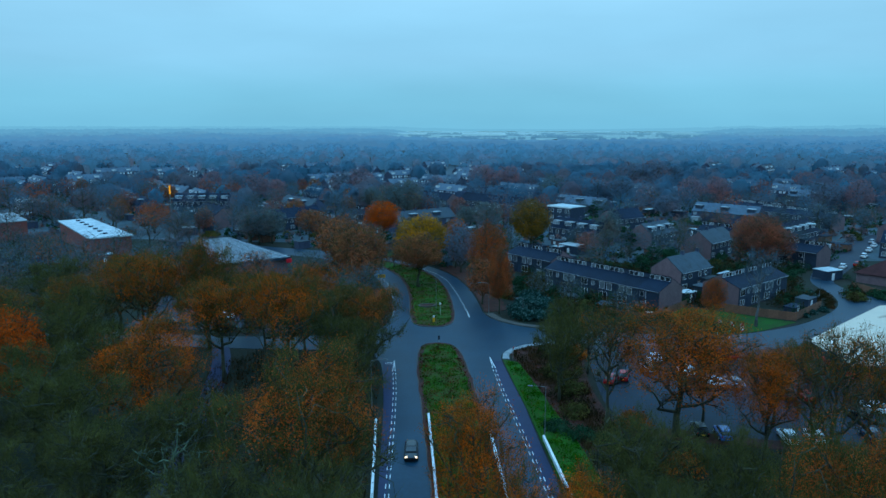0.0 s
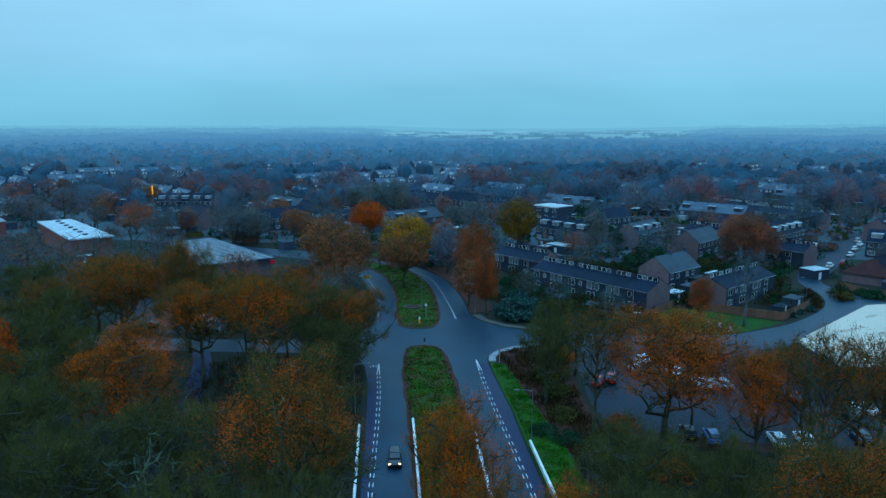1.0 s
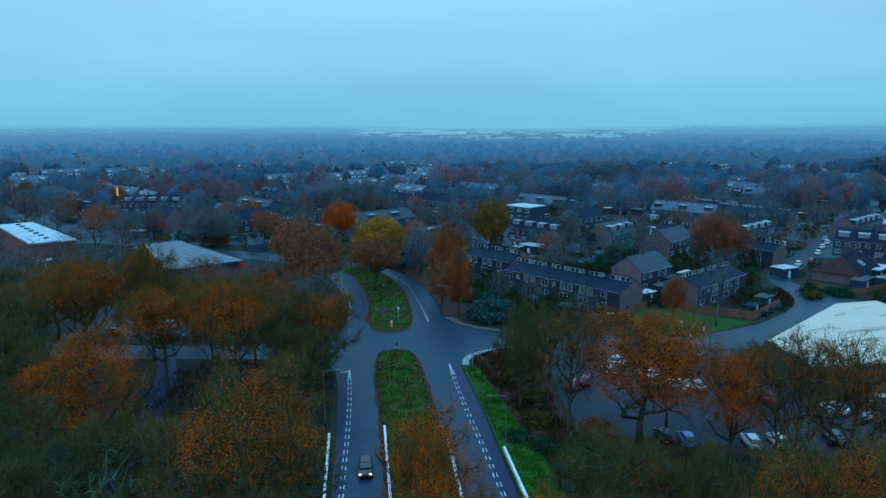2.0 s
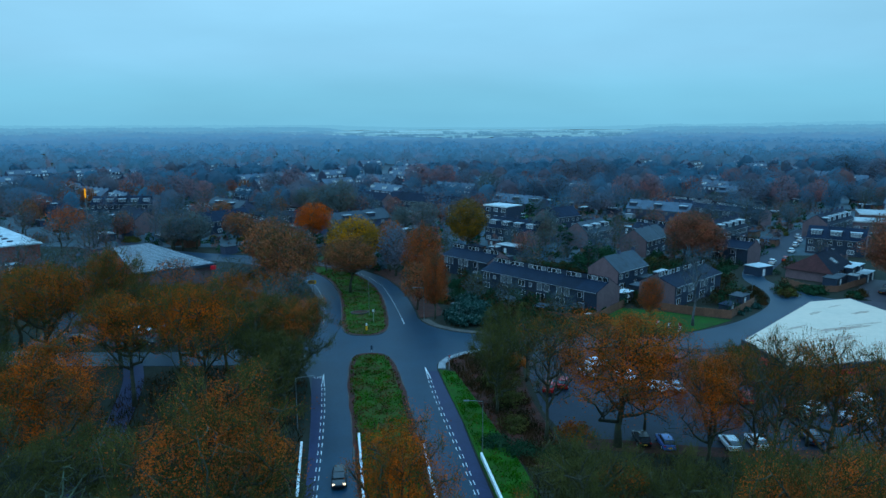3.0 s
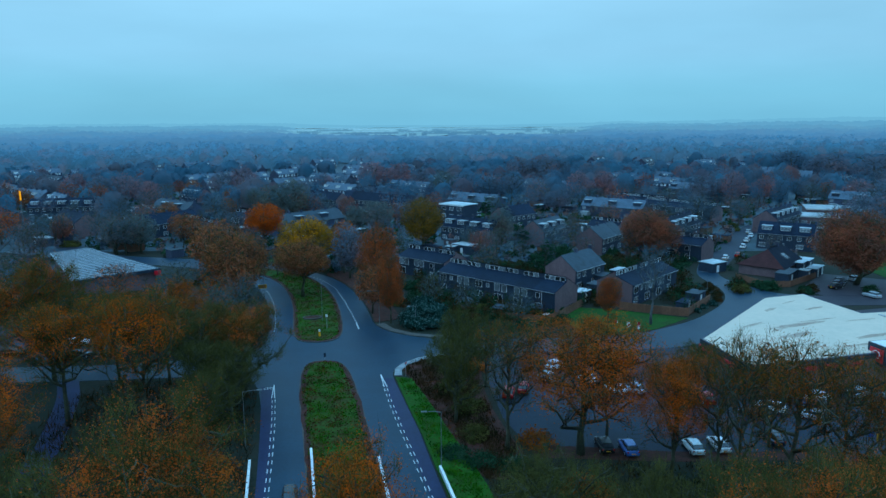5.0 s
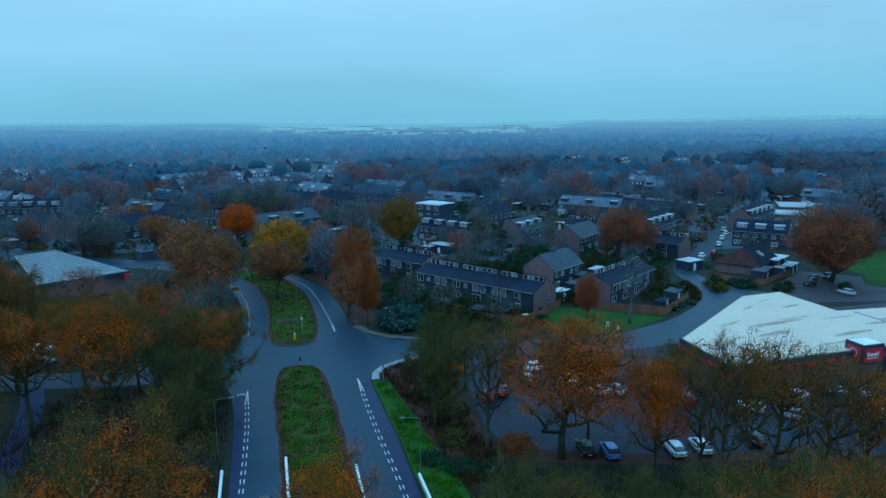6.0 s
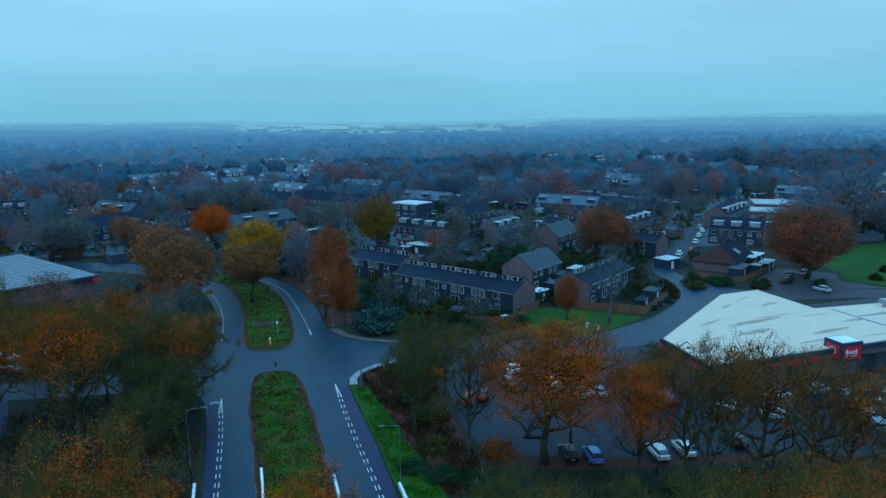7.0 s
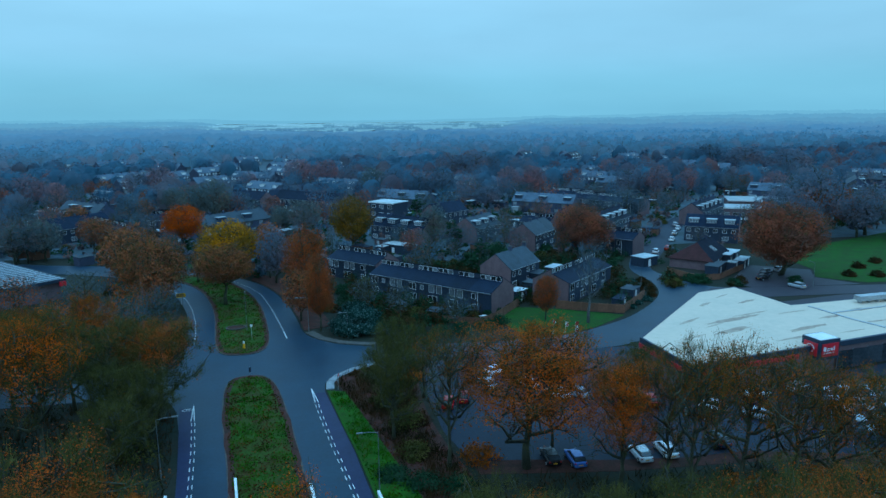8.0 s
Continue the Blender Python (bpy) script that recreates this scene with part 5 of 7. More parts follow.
row("clerestory", 5, 131.9, 326.9, -59.1, "far row with white high windows", pane=BLIND)
row("clerestory", 6, 138.6, 303.2, -61.7, "far row with white high windows", pane=BLIND)
row("gable", 8, 4.2, 350.1, -46, "far row with many chimneys", dormer=0)
row("gable", 8, -29.4, 372.2, -45.7, "far row with many chimneys", dormer=0)
row("gable", 4, -108.2, 298.3, -50.7, "houses beyond the school", dormer=0, extra=1)
row("gable", 5, -133.5, 339.1, 0.9, "long far row beyond the school", dormer=1)
row("clerestory", 6, -63.1, 289.7, -57.6, "rows beyond the school")
row("gable", 4, -66.0, 272.0, 46.0, "rows beyond the school", dormer=0)
row("clerestory", 2, -39.5, 290.9, -28.6, "houses behind the red tree")
row("gable", 3, -78.3, 389.2, -51.8, "far houses", dormer=1)
row("clerestory", 4, -83.9, 319.4, -58.6, "rows beyond the school")
row("gable", 4, 39.1, 252, -49.9, "houses behind the flat block", dormer=1)
row("gable", 5, 163.9, 241.3, 38, "houses along the far street", dormer=1)


def flat_block(x, y, angle, w, d, h, storeys, label, wall=CLADDING, roof=FELT):
    t = thing("flat_roofed_building", label, "building", pose(x, y, 0, 0, 0, angle))
    part("wall", Shape().box(0, 0, 0, w, d, h - 0.3), wall, t)
    part("roof", Shape().box(-0.3, -0.3, h - 0.3, w + 0.3, d + 0.3, h), roof, t)
    part("fascia", Shape().box(-0.36, -0.36, h - 0.5, w + 0.36, -0.3, h + 0.06), WHITE, t)
    n = max(2, int(w / 3.2))
    for s in range(storeys):
        for k in range(n):
            window(t, w * (k + 0.5) / n, -0.03, 0.8 + s * (h - 0.3) / storeys, 2.0, 1.4, 1, BLIND if (k + s) % 2 else GLASS)
    return t


flat_block(43.9, 285.7, -50, 12, 9, 9.2, 3, "three-storey block with a white flat roof edge")
flat_block(198.7, 272.6, -30, 34, 16, 5.0, 1, "low building with a large pale flat roof", BRICK)
flat_block(182.3, 259.7, -30, 26, 12, 4.2, 1, "low building with a large pale flat roof", BRICK)


def shed(x, y, angle, w, d, h, label, wall=CLADDING, roof=FELT):
    """A flat-roofed shed or garage with its door."""
    t = thing("shed", label, "shed", pose(x, y, 0, 0, 0, angle))
    part("wall", Shape().box(0, 0, 0, w, d, h), wall, t)
    part("roof", Shape().box(-0.15, -0.15, h, w + 0.15, d + 0.15, h + 0.14), roof, t)
    part("door", Shape().box(w * 0.3, -0.05, 0.02, w * 0.3 + 1.0, 0.0, 2.0), WHITE, t)
    return t


shed(-103.6, 268.0, -50, 7, 4.5, 2.6, "flat-roofed garage with a frosted white roof")
shed(38.9, 226.8, -50, 11, 5, 2.9, "dark flat-roofed garage block with a frosted roof")
shed(104.8, 183.6, 23, 6.0, 4.6, 2.6, "dark open carport with a frosted white roof")
shed(55.4, 163, 40, 5, 3, 2.5, "dark garden shed with a frosted roof")
shed(58.2, 159.5, 40, 4, 2.6, 2.4, "dark garden shed with a frosted roof")
shed(84.0, 153.8, 40, 4.6, 3, 2.3, "dark garden shed with a blue-grey roof", CLADDING, SLATE)
shed(78.4, 148.8, 40, 4.4, 2.4, 1.7, "low dark wooden garden shed", CLADDING, TILES)
shed(69.7, 172.7, 40, 5, 4, 2.7, "dark extension with a grey flat roof", CLADDING, SLATE)
shed(76.3, 177.9, 40, 5, 4, 2.7, "dark extension with a frosted flat roof")
shed(64.4, 164.9, 40, 4, 3.4, 2.6, "dark extension with a grey flat roof", CLADDING, SLATE)
shed(24.5, 214.8, -45, 8, 4, 3.4, "dark flat-roofed shed behind the houses")
shed(129.1, 179.4, 40, 4, 12, 2.8, "row of dark garages with frosted roofs")
shed(133.6, 182.8, 40, 5, 11, 2.6, "row of dark garages with frosted roofs")

# bungalow with a large dark roof
bung = thing("bungalow", "low brick bungalow with a large dark hipped roof", "house", pose(119.6, 174.2, 0, 0, 0, 40))
part("wall", Shape().box(0, 0, 0, 17.4, 11.4, 2.7), BRICK, bung)
slope = Shape().face((-0.6, -0.6, 2.6), (17.8, -0.6, 2.6), (17.8, 5.7, 6.6), (5.2, 5.7, 6.6))
slope.face((17.8, 12.0, 2.6), (-0.6, 12.0, 2.6), (5.2, 5.7, 6.6), (17.8, 5.7, 6.6))
slope.face((17.8, -0.6, 2.6), (17.8, 12.0, 2.6), (17.8, 5.7, 6.6))
slope.face((-0.6, 12.0, 2.59), (17.8, 12.0, 2.59), (17.8, -0.6, 2.59), (-0.6, -0.6, 2.59))
part("roof", slope, DARK_TILES, bung)
# this side's different light is painted as a red-brown tile colour
part("hip", Shape().face((-0.6, 12.0, 2.6), (-0.6, -0.6, 2.6), (5.2, 5.7, 6.6)), RED_SIDE_TILE, bung, "tiled hip, its different light painted red-brown")
for k in range(3):
    part("roof_window", Shape().side([(1.5, 3.96), (1.5, 3.92), (3.3, 5.06), (3.3, 5.12)], 8.6 + k * 1.0, 9.15 + k * 1.0), BLIND, bung, "pale roof window")
part("ridge", Shape().tube([(5.2, 5.7, 6.6), (17.8, 5.7, 6.6)], [0.14, 0.14], 6), DARK_TILES, bung)
ch = part("chimney", Shape().box(13.6, 5.3, 6.0, 14.4, 6.1, 7.5), HAZE_BRICK, bung)
part("cap", Shape().box(13.5, 5.2, 7.5, 14.5, 6.2, 7.62), KERB, ch)
for k in range(4):
    window(bung, 3.0 + 3.8 * k, -0.03, 0.8, 2.2, 1.3, 1, GLASS, 0.06)


# ---- supermarket ----
shop = thing("supermarket", "low supermarket with a huge cream flat roof and dark fascia", "shop")
SHOP = [(63.8, 102.1), (104.4, 106.1), (142, 109.8), (141.9, 126), (102.2, 125.7), (101.1, 141.1), (90.9, 139.6), (63.6, 116)]
part("wall", Shape().prism([(x + 0.0, y) for x, y in SHOP], 0, 4.2), BRICK, shop)
part("fascia", ribbon(Shape(), SHOP + SHOP[:1], 0.5, 4.1, 4.95), CLADDING, shop, "dark roof edge")
part("roof", Shape().prism(SHOP, 4.2, 4.92), CREAM, shop, "cream roof membrane with puddle stains")
rng = np.random.default_rng(4)
for x, y, a, b, turn in ((84.8, 120.6, 6.5, 0.8, 12), (81, 115.1, 4.5, 0.9, 14), (94.2, 112.6, 5.5, 0.7, 10), (96, 130.5, 3, 0.5, 20), (76.8, 121.9, 3.6, 0.5, 25), (103.5, 117, 3, 0.6, 8), (86.6, 131, 2.5, 0.5, 30), (112.7, 119.4, 4, 0.7, 5), (90.4, 122.8, 4.6, 0.28, 10), (99, 121.6, 3.4, 0.3, 6), (79.4, 118.4, 2.6, 0.24, 18), (72.2, 113.6, 3.2, 0.34, 15), (88.4, 108.6, 4.2, 0.4, 8), (108.6, 112.4, 3.8, 0.36, 4), (120.4, 115.8, 4.4, 0.4, 3), (93.6, 135.4, 2.2, 0.3, 24), (100.4, 108.9, 3.0, 0.26, 6)):
    ring = []
    for k in range(18):
        q = 2 * math.pi * k / 18
        s = rng.uniform(0.6, 1.15)
        dx, dy = a * math.cos(q) * s, b * math.sin(q) * s
        c, d = math.cos(radians(turn)), math.sin(radians(turn))
        ring.append((x + dx * c - dy * d, y + dx * d + dy * c))
    part("stain", Shape().prism(ring, 4.9, 4.925), STAIN, shop, "brown puddle stain")
part("roof_edge_strip", ribbon(Shape(), [(104.8, 124), (105.8, 114.1), (107.6, 107.4)], 0.5, 4.9, 5.05), METAL, shop, "light metal strip across the roof")
part("roof_edge_strip", ribbon(Shape(), [(105.8, 118.8), (141, 121)], 0.4, 4.9, 5.05), METAL, shop)
unit = part("roof_unit", Shape().box(115.5, 122.3, 5.5, 123, 124, 6.4), METAL, shop, "pale ventilation duct on feet")
for k in range(4):
    part("foot", Shape().box(116 + 2.1 * k, 122.7, 4.9, 116.3 + 2.1 * k, 123.5, 5.5), METAL, unit)
for k in range(14):
    x = 88 + 3.4 * k
    y = 105.9 + (x - 104.4) * 0.0984
    if k > 1:
        part("shop_window", Shape().box(x - 1.55, y - 0.34, 0.3, x + 1.55, y - 0.26, 3.4), GLASS, shop)
        part("mullion", Shape().box(x - 1.68, y - 0.38, 0.2, x - 1.56, y - 0.26, 3.5), POLE, shop)
part("red_band", ribbon(Shape(), [(63.5, 101.8), (63.3, 116.1)], 0.12, 3.2, 4.0), SIGN_RED, shop, "red sign band")
part("red_band", ribbon(Shape(), [(63.5, 101.8), (84.8, 103.9)], 0.12, 3.2, 4.0), SIGN_RED, shop, "red sign band")
cube = thing("sign_box", "dark box sign with red panels and white roof on the shop", "sign", pose(87.6, 102.6, 0, 0, 0, 5))
part("case", Shape().box(0, 0, 3.0, 4.2, 3.6, 6.3), CLADDING, cube)
part("roof", Shape().box(0.25, 0.25, 6.3, 3.95, 3.35, 6.36), WHITE, cube)
front = part("panel", Shape().box(0.35, -0.08, 3.5, 3.85, 0.0, 5.7), SIGN_RED, cube, "red sign panel with white shapes")
for x0, x1, z1 in ((0.62, 1.22, 5.2), (1.36, 1.92, 4.95), (2.06, 2.62, 4.95), (2.78, 2.98, 5.2)):
    part("white_shape", Shape().prism(rounded([(x0, 0), (x1, 0), (x1, z1 - 4.4), (x0, z1 - 4.4)], 2), 0, 0.04), WHITE, front, at=pose(0, -0.08, 4.4, 90, 0, 0))
part("white_bar", Shape().box(0.62, -0.12, 4.05, 3.0, -0.08, 4.16), WHITE, front)
left = part("panel", Shape().box(-0.08, 0.5, 3.5, 0.0, 3.1, 5.7), SIGN_RED, cube, "red sign panel with white shapes")
part("white_loop", Shape().tube([(-0.12, 1.8 + 0.7 * math.cos(k), 4.7 + 0.65 * math.sin(k)) for k in (0, 0.8, 1.6, 2.4, 3.2, 4.0, 4.8)], [0.08] * 7, 4), WHITE, left)


# canopies over the trolley bays and cycle stands, ribbed clear roofs on posts
def canopy(x, y, angle, w, d):
    t = thing("canopy", "long canopy with pale curved roof sheets on steel posts", "canopy", pose(x, y, 0, 0, 0, angle), "canopies before the shop")
    for k in range(4):
        part("post", Shape().tube([(0.3 + (w - 0.6) * k / 3, d / 2, 0), (0.3 + (w - 0.6) * k / 3, d / 2, 2.3)], [0.06, 0.06], 6), METAL, t)
    n = max(3, int(w / 1.5))
    for k in range(n):
        s = Shape()
        for j in range(4):
            y0, y1 = d * j / 4, d * (j + 1) / 4
            z0, z1 = 2.3 + 0.35 * math.sin(math.pi * j / 4), 2.3 + 0.35 * math.sin(math.pi * (j + 1) / 4)
            s.side([(y0, z0), (y1, z1), (y1, z1 + 0.04), (y0, z0 + 0.04)], w * k / n + 0.05, w * (k + 1) / n - 0.05)
        part("roof_sheet", s, RIBBED if k % 2 else SLATE, t)
    return t


for x, y in ((74, 81.5), (75, 84.4), (76.1, 87.4), (77.3, 90.5), (78.4, 93.7)):
    canopy(x, y, -9, 15, 2.0)

# ---- school and the flat building beside it ----
SCHOOL = [(-79.2, 221.4), (-71.9, 227.4), (-44.6, 193.8), (-60.5, 182.9)]
school = thing("school_hall", "hall with a large pale ribbed metal roof over brick walls", "building")
part("wall", Shape().prism(SCHOOL, 0, 4.6), BRICK, school)
part("roof", Shape().prism([(-80.2, 221.5), (-72.0, 228.4), (-43.6, 193.7), (-60.5, 181.9)], 4.6, 5.0), RIBBED, school)
for k in range(40):
    f = (k + 0.5) / 40
    a = Vector((-80.0, 221.4)).lerp(Vector((-60.5, 182.2)), f)
    b = Vector((-72.0, 228.1)).lerp(Vector((-43.9, 193.8)), f)
    part("seam", ribbon(Shape(), [tuple(a), tuple(b)], 0.16, 4.98, 5.12), CLADDING if k % 2 else METAL, school)
part("fascia", ribbon(Shape(), [(-60.6, 181.8), (-43.4, 193.7)], 0.2, 4.3, 5.06), CLADDING, school)
part("fascia", ribbon(Shape(), [(-43.4, 193.8), (-71.9, 228.6)], 0.2, 4.5, 5.06), CLADDING, school)
part("red_corner", Shape().box(-44.6, 192.6, 3.4, -43.2, 193.5, 4.5), SIGN_RED, school, "red painted panel at the corner")
FLAT = [(-142.7, 254.4), (-134.6, 260.8), (-101.3, 221), (-111.4, 214.8)]
flat = thing("school_block", "red brick block with a flat roof and a row of skylights", "building")
part("wall", Shape().prism(FLAT, 0, 6.6), RED_BRICK, flat)
part("roof", Shape().prism([(-143.4, 254.4), (-134.6, 261.5), (-100.4, 221), (-111.4, 213.9)], 6.6, 7.0), FELT, flat)
for k in range(7):
    f = (k + 0.7) / 7.6
    x, y = -138.4 + 31.4 * f, 257.4 - 39.0 * f
    part("skylight", Shape().box(x - 0.6, y - 0.6, 6.9, x + 0.6, y + 0.6, 7.4), CLADDING, flat, "dark domed skylight")
flat_block(-184.3, 271.1, -50, 30, 12, 7, 2, "red brick block with a frosted flat roof", RED_BRICK)
flat_block(-215.9, 345.9, -50, 30, 14, 6, 2, "block with a frosted flat roof", BRICK)


# ---- road furniture ----
def guard_rail(line, label):
    """A white-painted rail of two beams on posts, both ends sloping down."""
    t = thing("guard_rail", label, "guard rail", group="guard rails along the road")
    for x, y, a in along(line, 2.0):
        part("post", Shape().box(-0.05, -0.05, 0, 0.05, 0.05, 0.85), METAL, t, at=pose(x, y, 0.1, 0, 0, a))
    part("beam", ribbon(Shape(), line, 0.30, 0.66, 1.02), WHITE, t, "white-painted beam")
    part("beam", ribbon(Shape(), line, 0.14, 0.30, 0.46), WHITE, t, "white-painted beam")
    return t


guard_rail([(-9.5, 92), (-8, 71.1), (-5.5, 35.3)], "white-painted guard rail beside the road")
guard_rail([(-2.1, 93.9), (-0.7, 71.1), (1.9, 35.1)], "white-painted guard rail on the grassy median")
guard_rail([(6.3, 90.3), (7.2, 72.3), (8.9, 35.1)], "white-painted guard rail on the grassy median")
guard_rail([(13.5, 86.7), (14.5, 71.3), (16.4, 34.9)], "white-painted guard rail beside the green verge")


def street_lamp(x, y, h, turn, arm=1.8):
    t = thing("street_lamp", "slim grey street lamp with a flat head", "street lamp", pose(x, y, 0, 0, 0, turn), "street lamps")
    part("pole", Shape().tube([(0, 0, 0), (0, 0, 1.2), (0, 0, 1.25), (0, 0, h)], [0.075, 0.075, 0.05, 0.035], 8), POLE, t)
    part("arm", Shape().tube([(0, 0, h - 0.05), (arm * 0.5, 0, h + 0.12), (arm, 0, h + 0.15)], [0.04, 0.035, 0.03], 6), POLE, t)
    part("head", Shape().side([(-0.11, h + 0.10), (0.11, h + 0.10), (0.09, h + 0.22), (-0.09, h + 0.22)], arm - 0.05, arm + 0.65), POLE, t)
    return t


street_lamp(13.9, 88.3, 7.2, 180)
street_lamp(-10.7, 97.8, 7.6, 0)
street_lamp(-15.8, 177.1, 7.2, 20)
street_lamp(10.3, 150.3, 7.2, 180)
street_lamp(17.4, 145.4, 5.0, 200, 1.2)
street_lamp(-1.6, 154.6, 8.0, 90, 0.4)
street_lamp(91.7, 163.3, 5.2, 160, 1.0)
street_lamp(68.7, 79.8, 6.4, 60, 1.0)
street_lamp(132.3, 152.1, 6.0, 90, 1.2)


def post_sign(x, y, h, turn, w, ph, mat, label, name="road_sign"):
    t = thing(name, label, "sign", pose(x, y, 0, 0, 0, turn))
    part("post", Shape().tube([(0, 0, 0), (0, 0, h)], [0.045, 0.045], 6), METAL, t)
    p = part("plate", Shape().box(-w / 2, -0.09, h - ph, w / 2, -0.05, h), mat, t)
    return t, p


t, p = post_sign(-16.3, 178.7, 3.0, 10, 2.0, 0.9, YELLOW, "yellow direction sign on a grey post beside the road")
for k in range(2):
    part("dark_bar", Shape().box(-0.8, -0.10, 2.3 + 0.35 * k, 0.6, -0.09, 2.45 + 0.35 * k), CLADDING, p)
bol = thing("bollard", "yellow lit bollard with a white top on the island", "bollard", pose(-2, 143.9, 0.15))
part("body", Shape().tube([(0, 0, 0), (0, 0, 0.9)], [0.22, 0.2], 8), YELLOW, bol)
part("cap", Shape().tube([(0, 0, 0.9), (0, 0, 1.35), (0, 0, 1.42)], [0.17, 0.17, 0.08], 8), WHITE, bol)
t, p = post_sign(-0.6, 148.7, 3.2, 0, 0.45, 0.5, WHITE, "small white traffic sign on a thin grey post")
post_sign(-0.8, 130.2, 1.3, 0, 0.34, 0.8, CLADDING, "small dark marker post on the island tip")
post_sign(12.7, 119.6, 2.6, 60, 0.4, 0.4, RED, "small red-edged traffic sign on a thin post")
ring = thing("planter_ring", "low pale round planter bed on the grass island", "planter", pose(-3.8, 157.1, 0.12))
circle = [(1.9 * math.cos(k * math.pi / 10), 1.3 * math.sin(k * math.pi / 10)) for k in range(20)]
part("rim", ribbon(Shape(), circle + circle[:1], 0.25, 0, 0.3), KERB, ring)
part("soil", Shape().prism([(x * 0.95, y * 0.95) for x, y in circle], 0, 0.2), LITTER, ring)
t, p = post_sign(69.3, 83.8, 2.6, 0, 0.8, 0.9, BLUE, "blue square parking sign")
t, p = post_sign(69.7, 82.9, 2.6, 10, 1.0, 1.0, YELLOW, "yellow square sign with dark centre")
part("dark_square", Shape().box(-0.26, -0.11, 1.85, 0.26, -0.09, 2.35), CLADDING, p)

mast = thing("advertising_mast", "tall dark mast with a lit yellow panel", "sign", pose(-115.1, 290.1, 0))
part("pole", Shape().tube([(0, 0, 0), (0, 0, 16.5)], [0.22, 0.16], 8), POLE, mast)
part("panel", Shape().box(-0.24, -0.2, 13.4, 0.24, 0.2, 17.0), LIT_YELLOW, mast, "lit yellow panel")


def banner(x, y, mat, turn, top, drop):
    t = thing("banner_flag", "red and white banner flag on a white pole", "flag", pose(x, y, 0, 0, 0, turn), "banners by the car park")
    part("pole", Shape().tube([(0, 0, 0), (0, 0, top + 0.1)], [0.03, 0.02], 6), WHITE, t)
    cloth = Shape()
    for k in range(6):
        z0, z1 = top - drop * k / 6, top - drop * (k + 1) / 6
        cloth.face((0.05, 0.06 * math.sin(k), z1), (0.60, 0.16 * math.sin(k * 1.3 + 0.8), z1), (0.60, 0.16 * math.sin(k * 1.3 - 0.5), z0), (0.05, 0.06 * math.sin(k - 1), z0))
    fl = part("cloth", cloth, mat, t)
    part("emblem", Shape().box(0.14, -0.26, top - drop * 0.75, 0.5, -0.24, top - drop * 0.3), WHITE if mat == RED else RED, fl)


banner(54.8, 132.5, RED, 20, 4.0, 0.8)
banner(57.3, 132.5, WHITE, -10, 3.4, 1.0)
banner(59.3, 132.3, RED, -15, 3.3, 2.0)


def fence(line, h, label, mat=FENCE):
    t = thing("garden_fence", label, "fence")
    panel = Shape().box(0, -0.03, 0.05, 1.78, 0.03, h).mesh("panel", mat)
    post = Shape().box(-0.06, -0.06, 0, 0.06, 0.06, h + 0.1).mesh("post", mat)
    for x, y, a in along(line, 1.85):
        m = pose(x, y, 0, 0, 0, a)
        part("post", post, None, t, at=m)
        part("panel", panel, None, t, at=m @ pose(0.05, 0, 0))


fence([(64.4, 152.6), (69.9, 148.6), (76.6, 144.9), (87.6, 155)], 1.9, "brown wooden garden fence round the lawn side")
fence([(57.5, 157.2), (49.1, 148.1), (45.3, 145.2)], 1.8, "dark brown garden fence by the gable")
fence([(45.3, 145.2), (37.1, 149.7), (29.3, 156.8)], 1.5, "low brown fence along the front gardens")
shed(129.2, 173.6, 40, 3.2, 2.6, 2.3, "dark shed with a frosted roof beside the bungalow")
shed(132.6, 176.4, 40, 3.0, 2.6, 2.2, "dark shed with a frosted roof beside the bungalow")
shed(117.4, 168.6, 40, 8.6, 3.4, 2.4, "long low carport with a grey roof before the bungalow", CLADDING, SLATE)
shed(125.4, 172.0, 40, 2.6, 2.4, 2.3, "small shed with a frosted roof beside the bungalow")
fence([(107.2, 176.1), (109.2, 166.2), (115.4, 165.3)], 1.6, "brown fence with pale flowers along the street")
fence([(115.4, 165.3), (129.1, 173.7)], 1.6, "brown fence beside the bungalow garages")


# ---- cars ----
def loft(shape, sections):
    """Rings of equal corners joined in turn, closed at both ends."""
    k, n = len(shape.v), len(sections[0])
    for s in sections:
        shape.v += s
    for i in range(len(sections) - 1):
        for j in range(n):
            a, b = k + i * n + j, k + i * n + (j + 1) % n
            shape.f.append((a, b, b + n, a + n))
    shape.f += [tuple(range(k + n - 1, k - 1, -1)), tuple(range(k + (len(sections) - 1) * n, k + len(sections) * n))]
    return shape


def ring8(x, w, z0, z1, top=0.86):
    return [(x, -w * 0.9, z0), (x, w * 0.9, z0), (x, w, z0 + 0.16), (x, w, z1 - 0.14), (x, w * top, z1), (x, -w * top, z1), (x, -w, z1 - 0.14), (x, -w, z0 + 0.16)]


def car_paint(name, c):
    return material(name, c, tuple(v * 0.9 for v in c), 0.4, 0.22, spec=0.6)


PAINTS = {
    "white": car_paint("white_car_paint", (0.70, 0.72, 0.74)), "black": car_paint("black_car_paint", (0.012, 0.013, 0.015)),
    "red": car_paint("red_car_paint", (0.45, 0.010, 0.014)), "blue": car_paint("blue_car_paint", (0.05, 0.14, 0.42)),
    "silver": car_paint("silver_car_paint", (0.34, 0.37, 0.40)), "dark blue": car_paint("dark_blue_car_paint", (0.020, 0.032, 0.065)),
}
car_protos = {}


